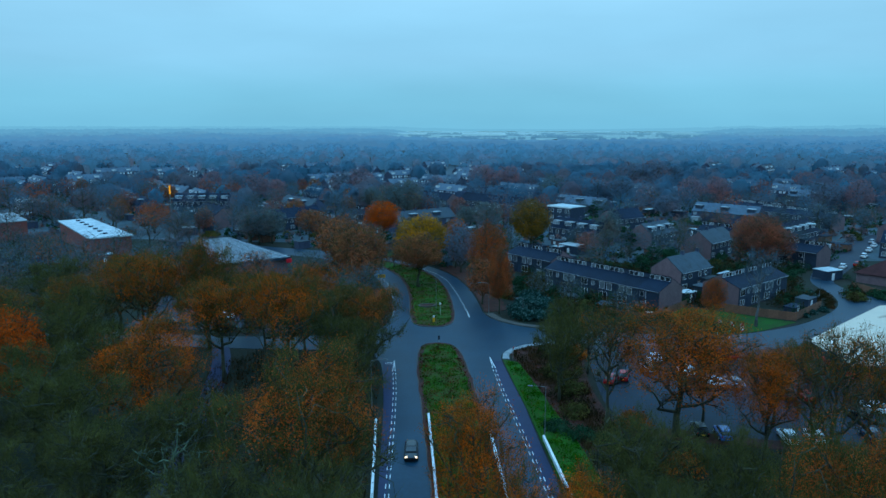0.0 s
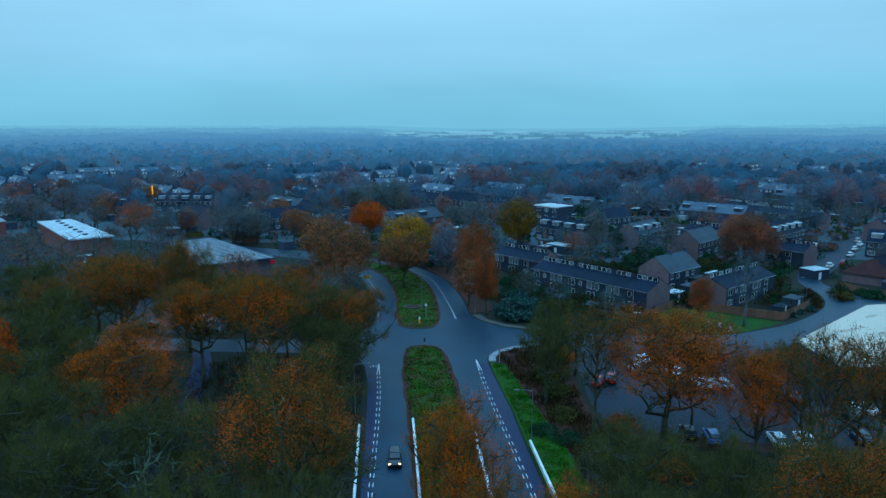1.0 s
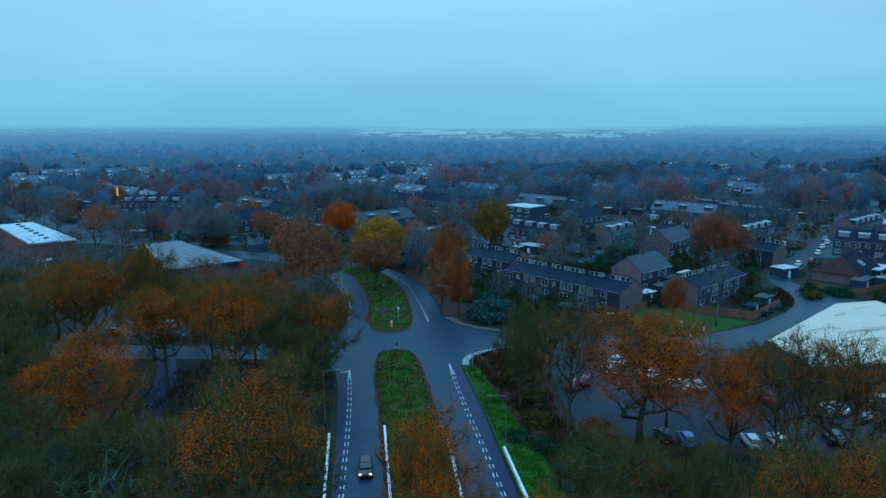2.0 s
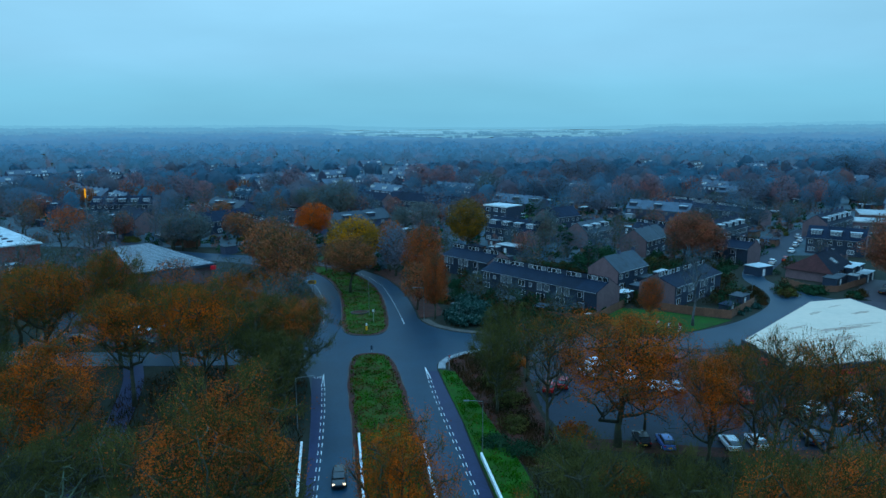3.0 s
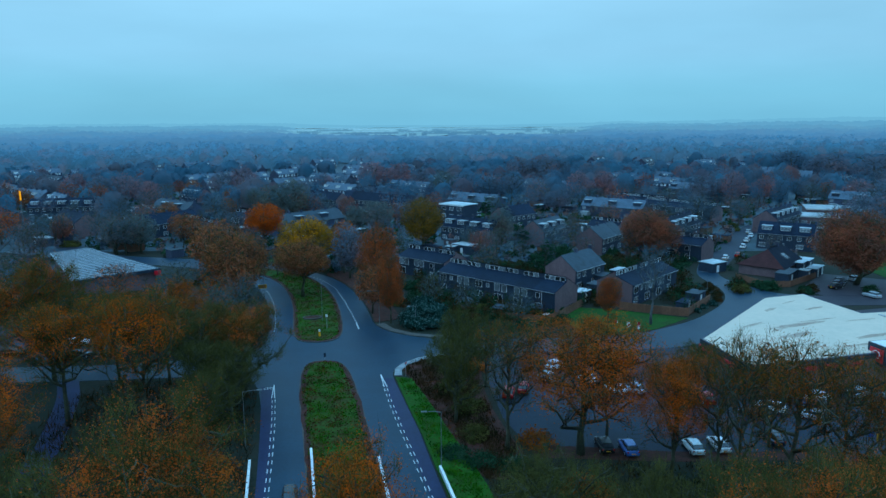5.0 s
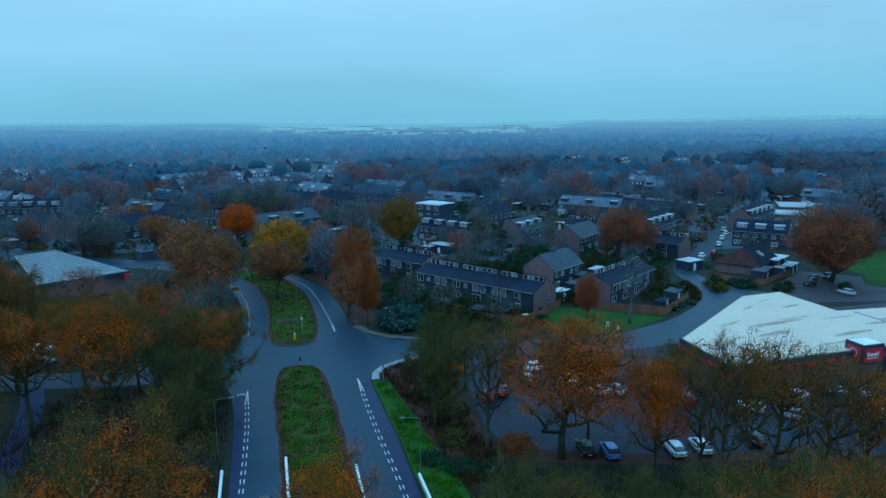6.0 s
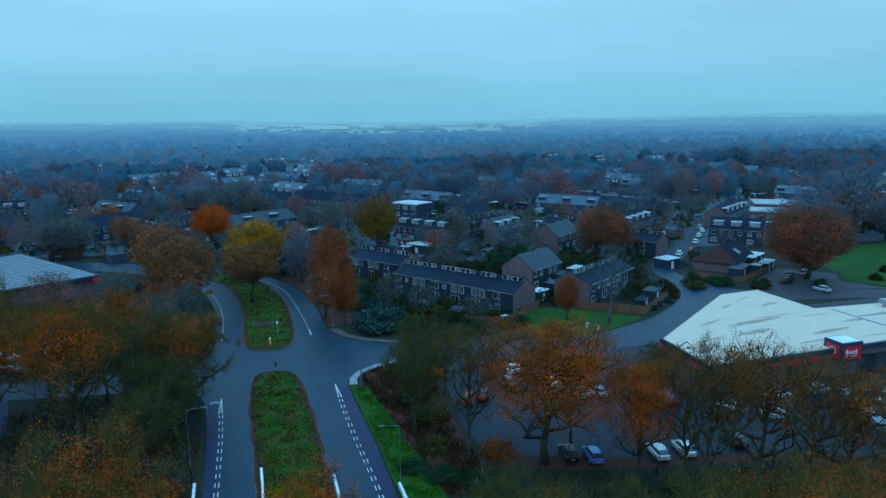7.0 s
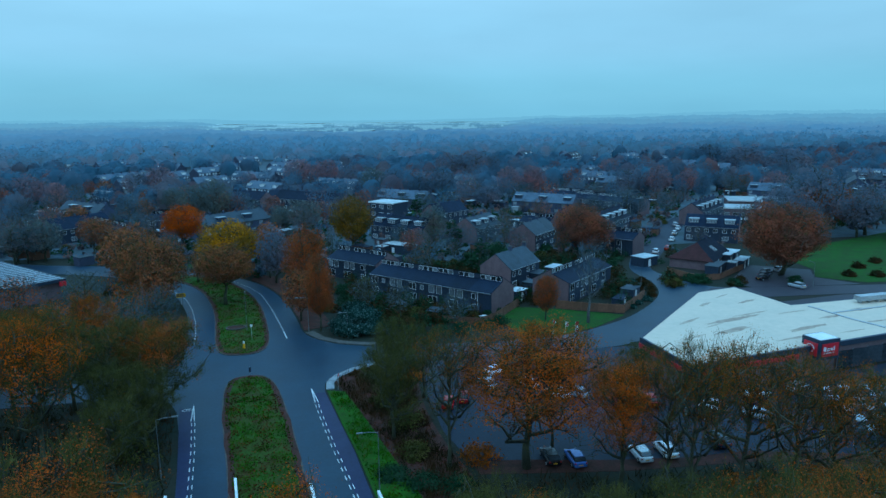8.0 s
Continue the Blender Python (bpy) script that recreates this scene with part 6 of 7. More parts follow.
def car(colour, x, y, turn, van=False, lit=False, state="parked"):
    kind = "van" if van else "car"
    key = (colour, van, lit)
    m = pose(x, y, 0.04, 0, 0, turn)
    if key in car_protos:
        return copy_thing(car_protos[key], m)
    paint = PAINTS[colour]
    t = thing(kind, "%s %s %s on wet paving" % (state, colour, "delivery van" if van else "hatchback car"), kind, m, "parked cars")
    up = 0.35 if van else 0.0
    if van:
        body = [ring8(-2.4, 0.86, 0.3, 1.95), ring8(-2.3, 0.92, 0.25, 2.0), ring8(0.9, 0.92, 0.25, 2.0), ring8(1.6, 0.90, 0.25, 1.25), ring8(2.3, 0.88, 0.28, 1.05), ring8(2.45, 0.80, 0.35, 0.9)]
        part("body", loft(Shape(), body), paint, t, smooth=False)
        part("windscreen", loft(Shape(), [ring8(0.92, 0.84, 1.3, 1.96, 0.92), ring8(1.5, 0.84, 1.22, 1.34, 0.92)]), GLASS, t)
        for s in (-1, 1):
            part("side_window", Shape().box(0.0, s * 0.925 - 0.01, 1.25, 0.95, s * 0.925 + 0.01, 1.75), GLASS, t)
    else:
        body = [ring8(-2.08, 0.74, 0.38, 0.86), ring8(-1.95, 0.84, 0.26, 0.97), ring8(-0.9, 0.88, 0.22, 0.98), ring8(0.8, 0.88, 0.22, 0.96), ring8(1.75, 0.84, 0.25, 0.80), ring8(2.05, 0.72, 0.34, 0.66)]
        part("body", loft(Shape(), body), paint, t)
        part("glasshouse", loft(Shape(), [ring8(-1.85, 0.70, 0.90, 1.06, 0.9), ring8(-1.35, 0.74, 0.90, 1.40, 0.86), ring8(0.25, 0.74, 0.90, 1.42, 0.86), ring8(1.05, 0.72, 0.90, 1.02, 0.9)]), GLASS, t, "dark windows all round")
        part("roof", loft(Shape(), [ring8(-1.42, 0.60, 1.28, 1.45, 0.8), ring8(-0.6, 0.68, 1.27, 1.50, 0.84), ring8(0.30, 0.66, 1.27, 1.47, 0.84)]), paint, t)
    for sx in (-1.28, 1.32):
        for s in (-1, 1):
            w = part("wheel", Shape().tube([(0, -0.10, 0), (0, 0.10, 0)], [0.32, 0.32], 12), RUBBER, t, at=pose(sx * (1.12 if van else 1), s * 0.80, 0.32))
            part("rim", Shape().tube([(0, s * 0.10, 0), (0, s * 0.115, 0)], [0.2, 0.18], 8), METAL, w)
    for s in (-1, 1):
        hx = 2.36 if van else 1.92
        part("headlight", Shape().box(hx - 0.1, s * 0.62 - 0.15, 0.60 + up, hx + 0.1, s * 0.62 + 0.15, 0.76 + up), HEADLIGHT if lit else BLIND, t)
        part("tail_light", Shape().box(-2.08 - 0.3 * van, s * 0.68 - 0.1, 0.72 + up, -1.96 - 0.3 * van, s * 0.68 + 0.1, 0.9 + up), LAMP_RED, t)
    part("plate", Shape().box(-2.12 - 0.32 * van, -0.26, 0.55, -2.06 - 0.3 * van, 0.26, 0.66), YELLOW, t)
    car_protos[key] = t
    return t


car("black", -4.1, 82.9, -88, lit=True, state="slowly driving")
car("blue", 38.3, 88.3, 84)
car("black", 35.5, 89.5, 84)
car("white", 50.2, 87.2, 84)
car("white", 46.6, 87.2, 84)
car("red", 27.7, 108.8, 70)
car("red", 30.4, 110.2, 70)
car("white", 38.8, 119.1, 20)
car("white", 44.4, 107.5, 120)
car("silver", 47.3, 107.1, 120)
car("red", 52, 119.8, 10)
car("black", 49, 120.6, 10)
car("red", 56.6, 101.5, 80)
car("black", 53.8, 102.2, 80)
car("silver", 35.5, 114.3, 100)
car("white", 41.5, 112.9, 110)
car("black", 60.5, 95.4, 130)
car("white", 64, 97, 130)
car("silver", 68.2, 93.1, 130)
car("dark blue", 71.1, 96.4, 130)
car("white", 73.5, 99.2, 10)
car("silver", 81, 99.5, 10)
car("dark blue", 58.2, 87.8, 84)
car("black", 125.9, 162, 20)
car("dark blue", 128.6, 164.6, 20)
car("dark blue", 131.4, 167.3, 20)
car("silver", 136.9, 168.8, 20)
car("silver", 128, 152.6, 100)
car("blue", 125.6, 233.6, 45, van=True)
car("white", 131.3, 231.7, 45, van=True)
car("white", 138.1, 247.7, 45)
car("white", 119, 200.8, 50)
car("silver", 154.7, 245, 50)
car("white", 150.6, 237.1, 50)
car("white", 135.4, 217.6, 50)
car("red", 125.3, 204.2, 50)
car("white", 143.4, 228.2, 50)
car("white", -47.8, 146.5, 10)
car("dark blue", -44.9, 138.7, 10)
car("silver", -56.4, 155.4, 10)
car("dark blue", -39.2, 139.4, 15)
car("black", -57.7, 141.9, 10)
car("black", -51.5, 147.5, 10)
car("dark blue", -42.5, 146.9, 10)
car("dark blue", -30.5, 210.4, 150)

# ---- the rest of the town and its trees ----
rng = np.random.default_rng(21)
STREETS = [[(19.5, 135.1), (60.2, 130.3), (75.3, 135.3), (91.3, 151.6), (96, 170.2), (103.4, 186.6), (123.5, 207.6), (181.3, 272.4)], [(91.3, 151.6), (161.6, 143.2)], [(-10.1, 157), (-20, 201.5), (-45.2, 223.9), (-102.1, 258.1)], [(-0.2, 156.4), (4.8, 185.3), (-10, 207.6), (-45.2, 227.8)], [(-102.1, 258.1), (-155.4, 307.1), (-243.7, 398.4)], [(181.3, 272.4), (236.6, 339.9), (301.2, 417.7)]]


def near_street(x, y, gap):
    for line in STREETS:
        for a, b in zip(line, line[1:]):
            ax, ay, bx, by = *a, *b
            f = max(0, min(1, ((x - ax) * (bx - ax) + (y - ay) * (by - ay)) / ((bx - ax) ** 2 + (by - ay) ** 2)))
            if math.hypot(x - ax - f * (bx - ax), y - ay - f * (by - ay)) < gap:
                return True
    return False


def taken(x, y, r):
    return any((x - a) ** 2 + (y - b) ** 2 < (r + c) ** 2 for a, b, c in FOOT)


FOOT += [(-58.6, 207.1, 26), (-121.3, 237.5, 26), (114.6, 117.4, 40), (82.9, 121.7, 24), (124.5, 176.8, 16), (105.2, 179, 9), (51.6, 278.4, 13), (209.8, 271.4, 20), (194.4, 258.5, 18), (-172.2, 259.9, 18), (-204.7, 336.4, 18), (96.7, 203.8, 5), (133.4, 164.6, 6), (186.2, 173.9, 50), (159.8, 161.7, 20)]


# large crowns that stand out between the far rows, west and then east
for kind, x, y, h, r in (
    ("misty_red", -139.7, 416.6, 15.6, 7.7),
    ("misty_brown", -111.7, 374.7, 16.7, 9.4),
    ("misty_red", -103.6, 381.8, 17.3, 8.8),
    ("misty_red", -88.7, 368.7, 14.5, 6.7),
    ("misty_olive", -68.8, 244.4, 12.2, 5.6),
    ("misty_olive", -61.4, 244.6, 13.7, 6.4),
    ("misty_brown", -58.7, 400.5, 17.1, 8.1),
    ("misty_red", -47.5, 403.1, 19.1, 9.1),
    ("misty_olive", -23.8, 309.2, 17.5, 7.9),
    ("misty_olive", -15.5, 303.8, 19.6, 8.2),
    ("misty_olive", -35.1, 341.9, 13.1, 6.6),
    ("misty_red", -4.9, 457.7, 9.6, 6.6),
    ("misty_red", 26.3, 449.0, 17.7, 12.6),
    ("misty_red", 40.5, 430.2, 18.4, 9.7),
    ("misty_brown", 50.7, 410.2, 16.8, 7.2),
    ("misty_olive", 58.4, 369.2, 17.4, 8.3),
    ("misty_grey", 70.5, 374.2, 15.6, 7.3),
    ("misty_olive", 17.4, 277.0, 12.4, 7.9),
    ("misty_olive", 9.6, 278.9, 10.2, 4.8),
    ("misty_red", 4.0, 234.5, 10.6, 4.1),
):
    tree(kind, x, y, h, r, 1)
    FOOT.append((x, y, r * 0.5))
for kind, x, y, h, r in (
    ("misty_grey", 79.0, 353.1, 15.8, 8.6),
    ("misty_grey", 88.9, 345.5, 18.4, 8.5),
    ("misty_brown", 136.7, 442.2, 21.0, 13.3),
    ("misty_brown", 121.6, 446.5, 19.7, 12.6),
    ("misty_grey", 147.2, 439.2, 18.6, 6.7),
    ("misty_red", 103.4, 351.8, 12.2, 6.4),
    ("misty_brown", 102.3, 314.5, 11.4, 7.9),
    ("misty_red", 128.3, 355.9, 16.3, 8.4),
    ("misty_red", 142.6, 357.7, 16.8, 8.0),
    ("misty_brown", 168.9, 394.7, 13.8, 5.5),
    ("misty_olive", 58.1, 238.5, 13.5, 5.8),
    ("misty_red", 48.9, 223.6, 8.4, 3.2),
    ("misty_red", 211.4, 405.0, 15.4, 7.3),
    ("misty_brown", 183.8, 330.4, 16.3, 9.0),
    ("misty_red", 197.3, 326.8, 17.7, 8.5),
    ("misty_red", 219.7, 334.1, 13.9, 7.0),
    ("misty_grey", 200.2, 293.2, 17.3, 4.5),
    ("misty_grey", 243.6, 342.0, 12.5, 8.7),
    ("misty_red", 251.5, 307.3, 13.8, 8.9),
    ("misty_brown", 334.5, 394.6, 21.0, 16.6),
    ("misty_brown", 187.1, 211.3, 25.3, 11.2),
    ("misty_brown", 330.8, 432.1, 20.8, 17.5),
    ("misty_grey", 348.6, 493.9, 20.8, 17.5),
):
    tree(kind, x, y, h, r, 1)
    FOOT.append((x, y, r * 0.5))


def terrace(n, x, y, angle, variant):
    """A far row of houses as one building: walls, roofs, each chimney, dormer and window."""
    w = 5.6 * n
    key = ("terrace", n, variant)
    m = pose(x, y, 0, 0, 0, angle)
    if key in car_protos:
        return copy_thing(car_protos[key], m)
    roof = (HAZE_ROOF, SLATE, HAZE_ROOF, TILES)[variant]
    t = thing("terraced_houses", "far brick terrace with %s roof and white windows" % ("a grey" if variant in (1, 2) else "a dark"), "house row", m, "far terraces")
    part("wall", Shape().side([(0, 0), (9, 0), (9, 5.2), (4.5, 8.3), (0, 5.2)], 0, w), HAZE_BRICK, t)
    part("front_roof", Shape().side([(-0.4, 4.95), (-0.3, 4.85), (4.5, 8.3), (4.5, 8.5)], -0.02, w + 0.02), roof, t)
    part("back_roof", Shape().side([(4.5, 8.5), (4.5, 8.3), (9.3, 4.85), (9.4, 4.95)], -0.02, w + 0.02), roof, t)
    pane = Shape().box(0, -0.06, 0, 1.7, -0.01, 1.4).mesh("window", BLIND)
    for i in range(n):
        part("window", pane, None, t, at=pose(5.6 * i + 0.7, 0, 3.2))
        part("window", pane, None, t, at=pose(5.6 * i + 3.1, 0, 0.9))
        part("chimney", Shape().box(5.6 * i + 5.2, 4.1, 8.0, 5.6 * i + 5.8, 4.9, 9.3), KERB if variant == 3 else HAZE_BRICK, t)
        if (i + variant) % 2 == 0:
            d = part("dormer", Shape().box(5.6 * i + 1.0, 1.0, 5.9, 5.6 * i + 4.2, 3.8, 7.4), WHITE if variant == 2 else CLADDING, t)
            part("dormer_roof", Shape().box(5.6 * i + 0.9, 0.9, 7.4, 5.6 * i + 4.3, 3.9, 7.55), FELT, d)
    part("extension", Shape().box(1.0, -3.0, 0, 4.5, 0, 2.7), FELT, t, "low extension with a frosted flat roof")
    car_protos[key] = t
    return t


FAR_ROWS = []

CLEARINGS = [(0, 540, 34, 135), (-52, 480, 22, 85), (-85, 405, 26, 60), (272, 555, 62, 95), (338, 440, 40, 60), (-256, 500, 44, 80), (-192, 545, 32, 70), (33, 392, 30, 30), (155, 345, 40, 40), (-349, 590, 29, 45), (-120, 600, 22, 60), (110, 610, 18, 60)]


def clearing(x, y):
    """Far gaps in the wood, stretched along the camera's view so house clusters show."""
    return any(((x - a) / c) ** 2 + ((y - d) / e) ** 2 < 1 for a, d, c, e in CLEARINGS)


for gy in range(225, 820, 36):
    for gx in range(int(-0.70 * gy) - 40, int(1.02 * gy) + 40, 40):
        x, y = gx + rng.uniform(-9, 9), gy + rng.uniform(-8, 8)
        n = int(rng.integers(4, 7))
        angle = (-49.1, 40.9)[int(rng.uniform() < 0.4)] + rng.uniform(-8, 8)
        a = radians(angle)
        mid = [(x + math.cos(a) * 5.6 * (i + 0.5) - math.sin(a) * 4.5, y + math.sin(a) * 5.6 * (i + 0.5) + math.cos(a) * 4.5) for i in range(n)]
        keep = rng.uniform() < (0.92 if gy < 380 else 0.97 if gy < 660 and clearing(x, y) else 0.75 if gy < 470 else 0.3 if gy < 640 else 0.0)
        if not keep or any(near_street(px, py, 9) or taken(px, py, 6.0) for px, py in mid) or any(py < 205 for px, py in mid):
            continue
        if gy < 400:
            terrace(n, x, y, angle, int(rng.integers(0, 4)))
        else:
            FAR_ROWS.append((n, x, y, angle, int(rng.integers(0, 4))))
        FOOT += [(px, py, 5.2) for px, py in mid]

# garden sheds and conservatories between the rows
made = 0
while made < 60:
    y = rng.uniform(200, 520)
    x = rng.uniform(-0.68 * y, 1.0 * y)
    if near_street(x, y, 6) or taken(x, y, 3.0):
        continue
    made += 1
    shed(x, y, (-49.1, 40.9)[made % 2], rng.uniform(2.5, 5), rng.uniform(2.2, 3.4), rng.uniform(2.2, 2.8), "small garden shed with a pale flat roof", CLADDING if made % 3 else BRICK, FELT if made % 3 else SLATE)
    FOOT.append((x, y, 3))



def far_sheds(n, mat_wall, mat_roof, seed):
    """Sheds, carports and conservatories past counting behind the far rows."""
    rng = np.random.default_rng(seed)
    wall, roof = Shape(), Shape()
    while n:
        y = math.sqrt(rng.uniform(205**2, 520**2))
        x = rng.uniform(-0.68, 1.0) * y
        if near_street(x, y, 5.5) or taken(x, y, 1.2):
            continue
        n -= 1
        m = pose(x, y, 0, 0, 0, (-49.1, 40.9)[n % 2])
        w, d, h = rng.uniform(1.6, 3.6), rng.uniform(1.2, 1.9), rng.uniform(2.1, 2.8)
        for shape, (a0, b0, z0, a1, b1, z1) in ((wall, (-w, -d, 0, w, d, h)), (roof, (-w - 0.1, -d - 0.1, h, w + 0.1, d + 0.1, h + 0.14))):
            sh = Shape().box(a0, b0, z0, a1, b1, z1)
            base = len(shape.v)
            shape.v += [tuple(m @ Vector(v)) for v in sh.v]
            shape.f += [tuple(i + base for i in f) for f in sh.f]
    tagged(new("far_shed_walls", wall.mesh("walls", mat_wall)), "garden sheds and carports behind far houses", "sheds", kind="stuff")
    tagged(new("far_shed_roofs", roof.mesh("roofs", mat_roof)), "flat roofs of far garden sheds", "sheds", kind="stuff")


far_sheds(170, CLADDING, FELT, 41)
far_sheds(230, HAZE_BRICK, SLATE, 42)
far_sheds(150, FENCE, TILES, 43)

# garden and street trees, thinning into woods
beyond = []
made = 0
kinds = ("bare", "grey", "brown", "brown", "russet", "grey", "brown", "brown", "grey", "bare")
while made < 150:
    y = rng.uniform(196, 345)
    x = rng.uniform(-0.70 * y, 1.02 * y)
    r = rng.uniform(2.2, 5.2)
    if near_street(x, y, 4.5) or taken(x, y, r * 0.45):
        continue
    made += 1
    kind = kinds[int(rng.integers(0, 10))]
    h = r * rng.uniform(1.7, 2.3) + 1.5
    if y < 262:
        tree(kind, x, y, h, r, 1, rng.uniform(0, 360))
    else:
        beyond.append((kind, x, y, h, r, rng.uniform(0, 360)))
    FOOT.append((x, y, r * 0.5))

# brown canopy round the school and the rows beyond it
made = 0
while made < 75:
    y = math.sqrt(rng.uniform(205**2, 420**2))
    x = rng.uniform(-0.72, -0.05) * y
    r = rng.uniform(3.6, 6.8)
    if near_street(x, y, 5.0) or taken(x, y, 1.2):
        continue
    made += 1
    beyond.append((("brown", "brown", "russet", "brown", "grey", "dull")[made % 6], x, y, r * 1.3 + rng.uniform(3.5, 6), r, rng.uniform(0, 360)))
    FOOT.append((x, y, r * 0.45))
joined_trees(beyond, "bare and brown-leaved trees among far gardens")


def far_houses():
    """Rows too far off to be told apart singly, joined by their material."""
    shapes = {"walls": (Shape(), HAZE_BRICK), "roofs": (Shape(), HAZE_ROOF), "grey_roofs": (Shape(), SLATE), "white_windows": (Shape(), WHITE), "flat_roofs": (Shape(), FELT)}
    for n, x, y, angle, variant in FAR_ROWS:
        m = pose(x, y, 0, 0, 0, angle)
        w = 5.6 * n
        todo = {k: Shape() for k in shapes}
        todo["walls"].side([(0, 0), (9, 0), (9, 5.2), (4.5, 8.3), (0, 5.2)], 0, w)
        roof = todo["grey_roofs" if variant == 1 else "roofs"]
        roof.side([(-0.4, 4.95), (-0.3, 4.85), (4.5, 8.3), (4.5, 8.5)], -0.02, w + 0.02).side([(4.5, 8.5), (4.5, 8.3), (9.3, 4.85), (9.4, 4.95)], -0.02, w + 0.02)
        for i in range(n):
            todo["walls"].box(5.6 * i + 5.2, 4.1, 8.0, 5.6 * i + 5.8, 4.9, 9.3)
            todo["white_windows"].box(5.6 * i + 0.8, -0.06, 3.2, 5.6 * i + 2.4, -0.01, 4.6)
            todo["white_windows"].box(5.6 * i + 3.2, -0.06, 3.2, 5.6 * i + 4.6, -0.01, 4.6)
            if (i + variant) % 2 == 0:
                todo["white_windows"].box(5.6 * i + 1.0, 1.0, 5.9, 5.6 * i + 4.0, 3.8, 7.2)
                todo["flat_roofs"].box(5.6 * i + 0.9, 0.9, 7.2, 5.6 * i + 4.1, 3.9, 7.35)
        for i in range(variant % 2, n, 2):
            todo["flat_roofs"].box(5.6 * i + 1.0, -3.0, 0, 5.6 * i + 4.8, 0, 2.7)
        for k, sh in todo.items():
            base = len(shapes[k][0].v)
            shapes[k][0].v += [tuple(m @ Vector(v)) for v in sh.v]
            shapes[k][0].f += [tuple(i + base for i in f) for f in sh.f]
    for k, (sh, mat) in shapes.items():
        tagged(new("far_house_" + k, sh.mesh(k, mat)), "far rows of brick houses seen over the trees", "houses", kind="stuff")


far_houses()


def far_trees(count, y0, y1, r0, r1, seed):
    """Trees past counting, made from the far crowns and joined kind by kind."""
    rng = np.random.default_rng(seed)
    got = {}
    while count:
        y = math.sqrt(rng.uniform(y0**2, y1**2))
        x = rng.uniform(-0.72 * y, 1.06 * y)
        r = rng.uniform(r0, r1)
        if near_street(x, y, 5) or taken(x, y, r * 0.12) or (y > 370 and clearing(x, y) and rng.uniform() < 0.8):
            continue
        count -= 1
        kind = ("grey", "grey", "brown", "grey", "brown", "bare", "brown", "grey", "brown", "bare", "grey", "russet")[int(rng.integers(0, 12))]
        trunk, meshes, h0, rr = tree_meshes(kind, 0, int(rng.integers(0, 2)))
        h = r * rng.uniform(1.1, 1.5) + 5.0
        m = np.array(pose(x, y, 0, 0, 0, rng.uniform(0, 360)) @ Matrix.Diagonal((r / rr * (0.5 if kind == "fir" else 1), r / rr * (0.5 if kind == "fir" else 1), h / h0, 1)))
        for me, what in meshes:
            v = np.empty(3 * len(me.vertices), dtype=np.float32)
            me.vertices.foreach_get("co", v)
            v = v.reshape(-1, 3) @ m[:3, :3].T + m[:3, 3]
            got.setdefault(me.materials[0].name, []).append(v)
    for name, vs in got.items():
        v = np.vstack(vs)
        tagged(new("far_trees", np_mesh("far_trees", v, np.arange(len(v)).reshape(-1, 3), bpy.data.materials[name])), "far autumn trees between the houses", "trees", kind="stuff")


far_trees(190, 290, 460, 4.0, 7.5, 77)


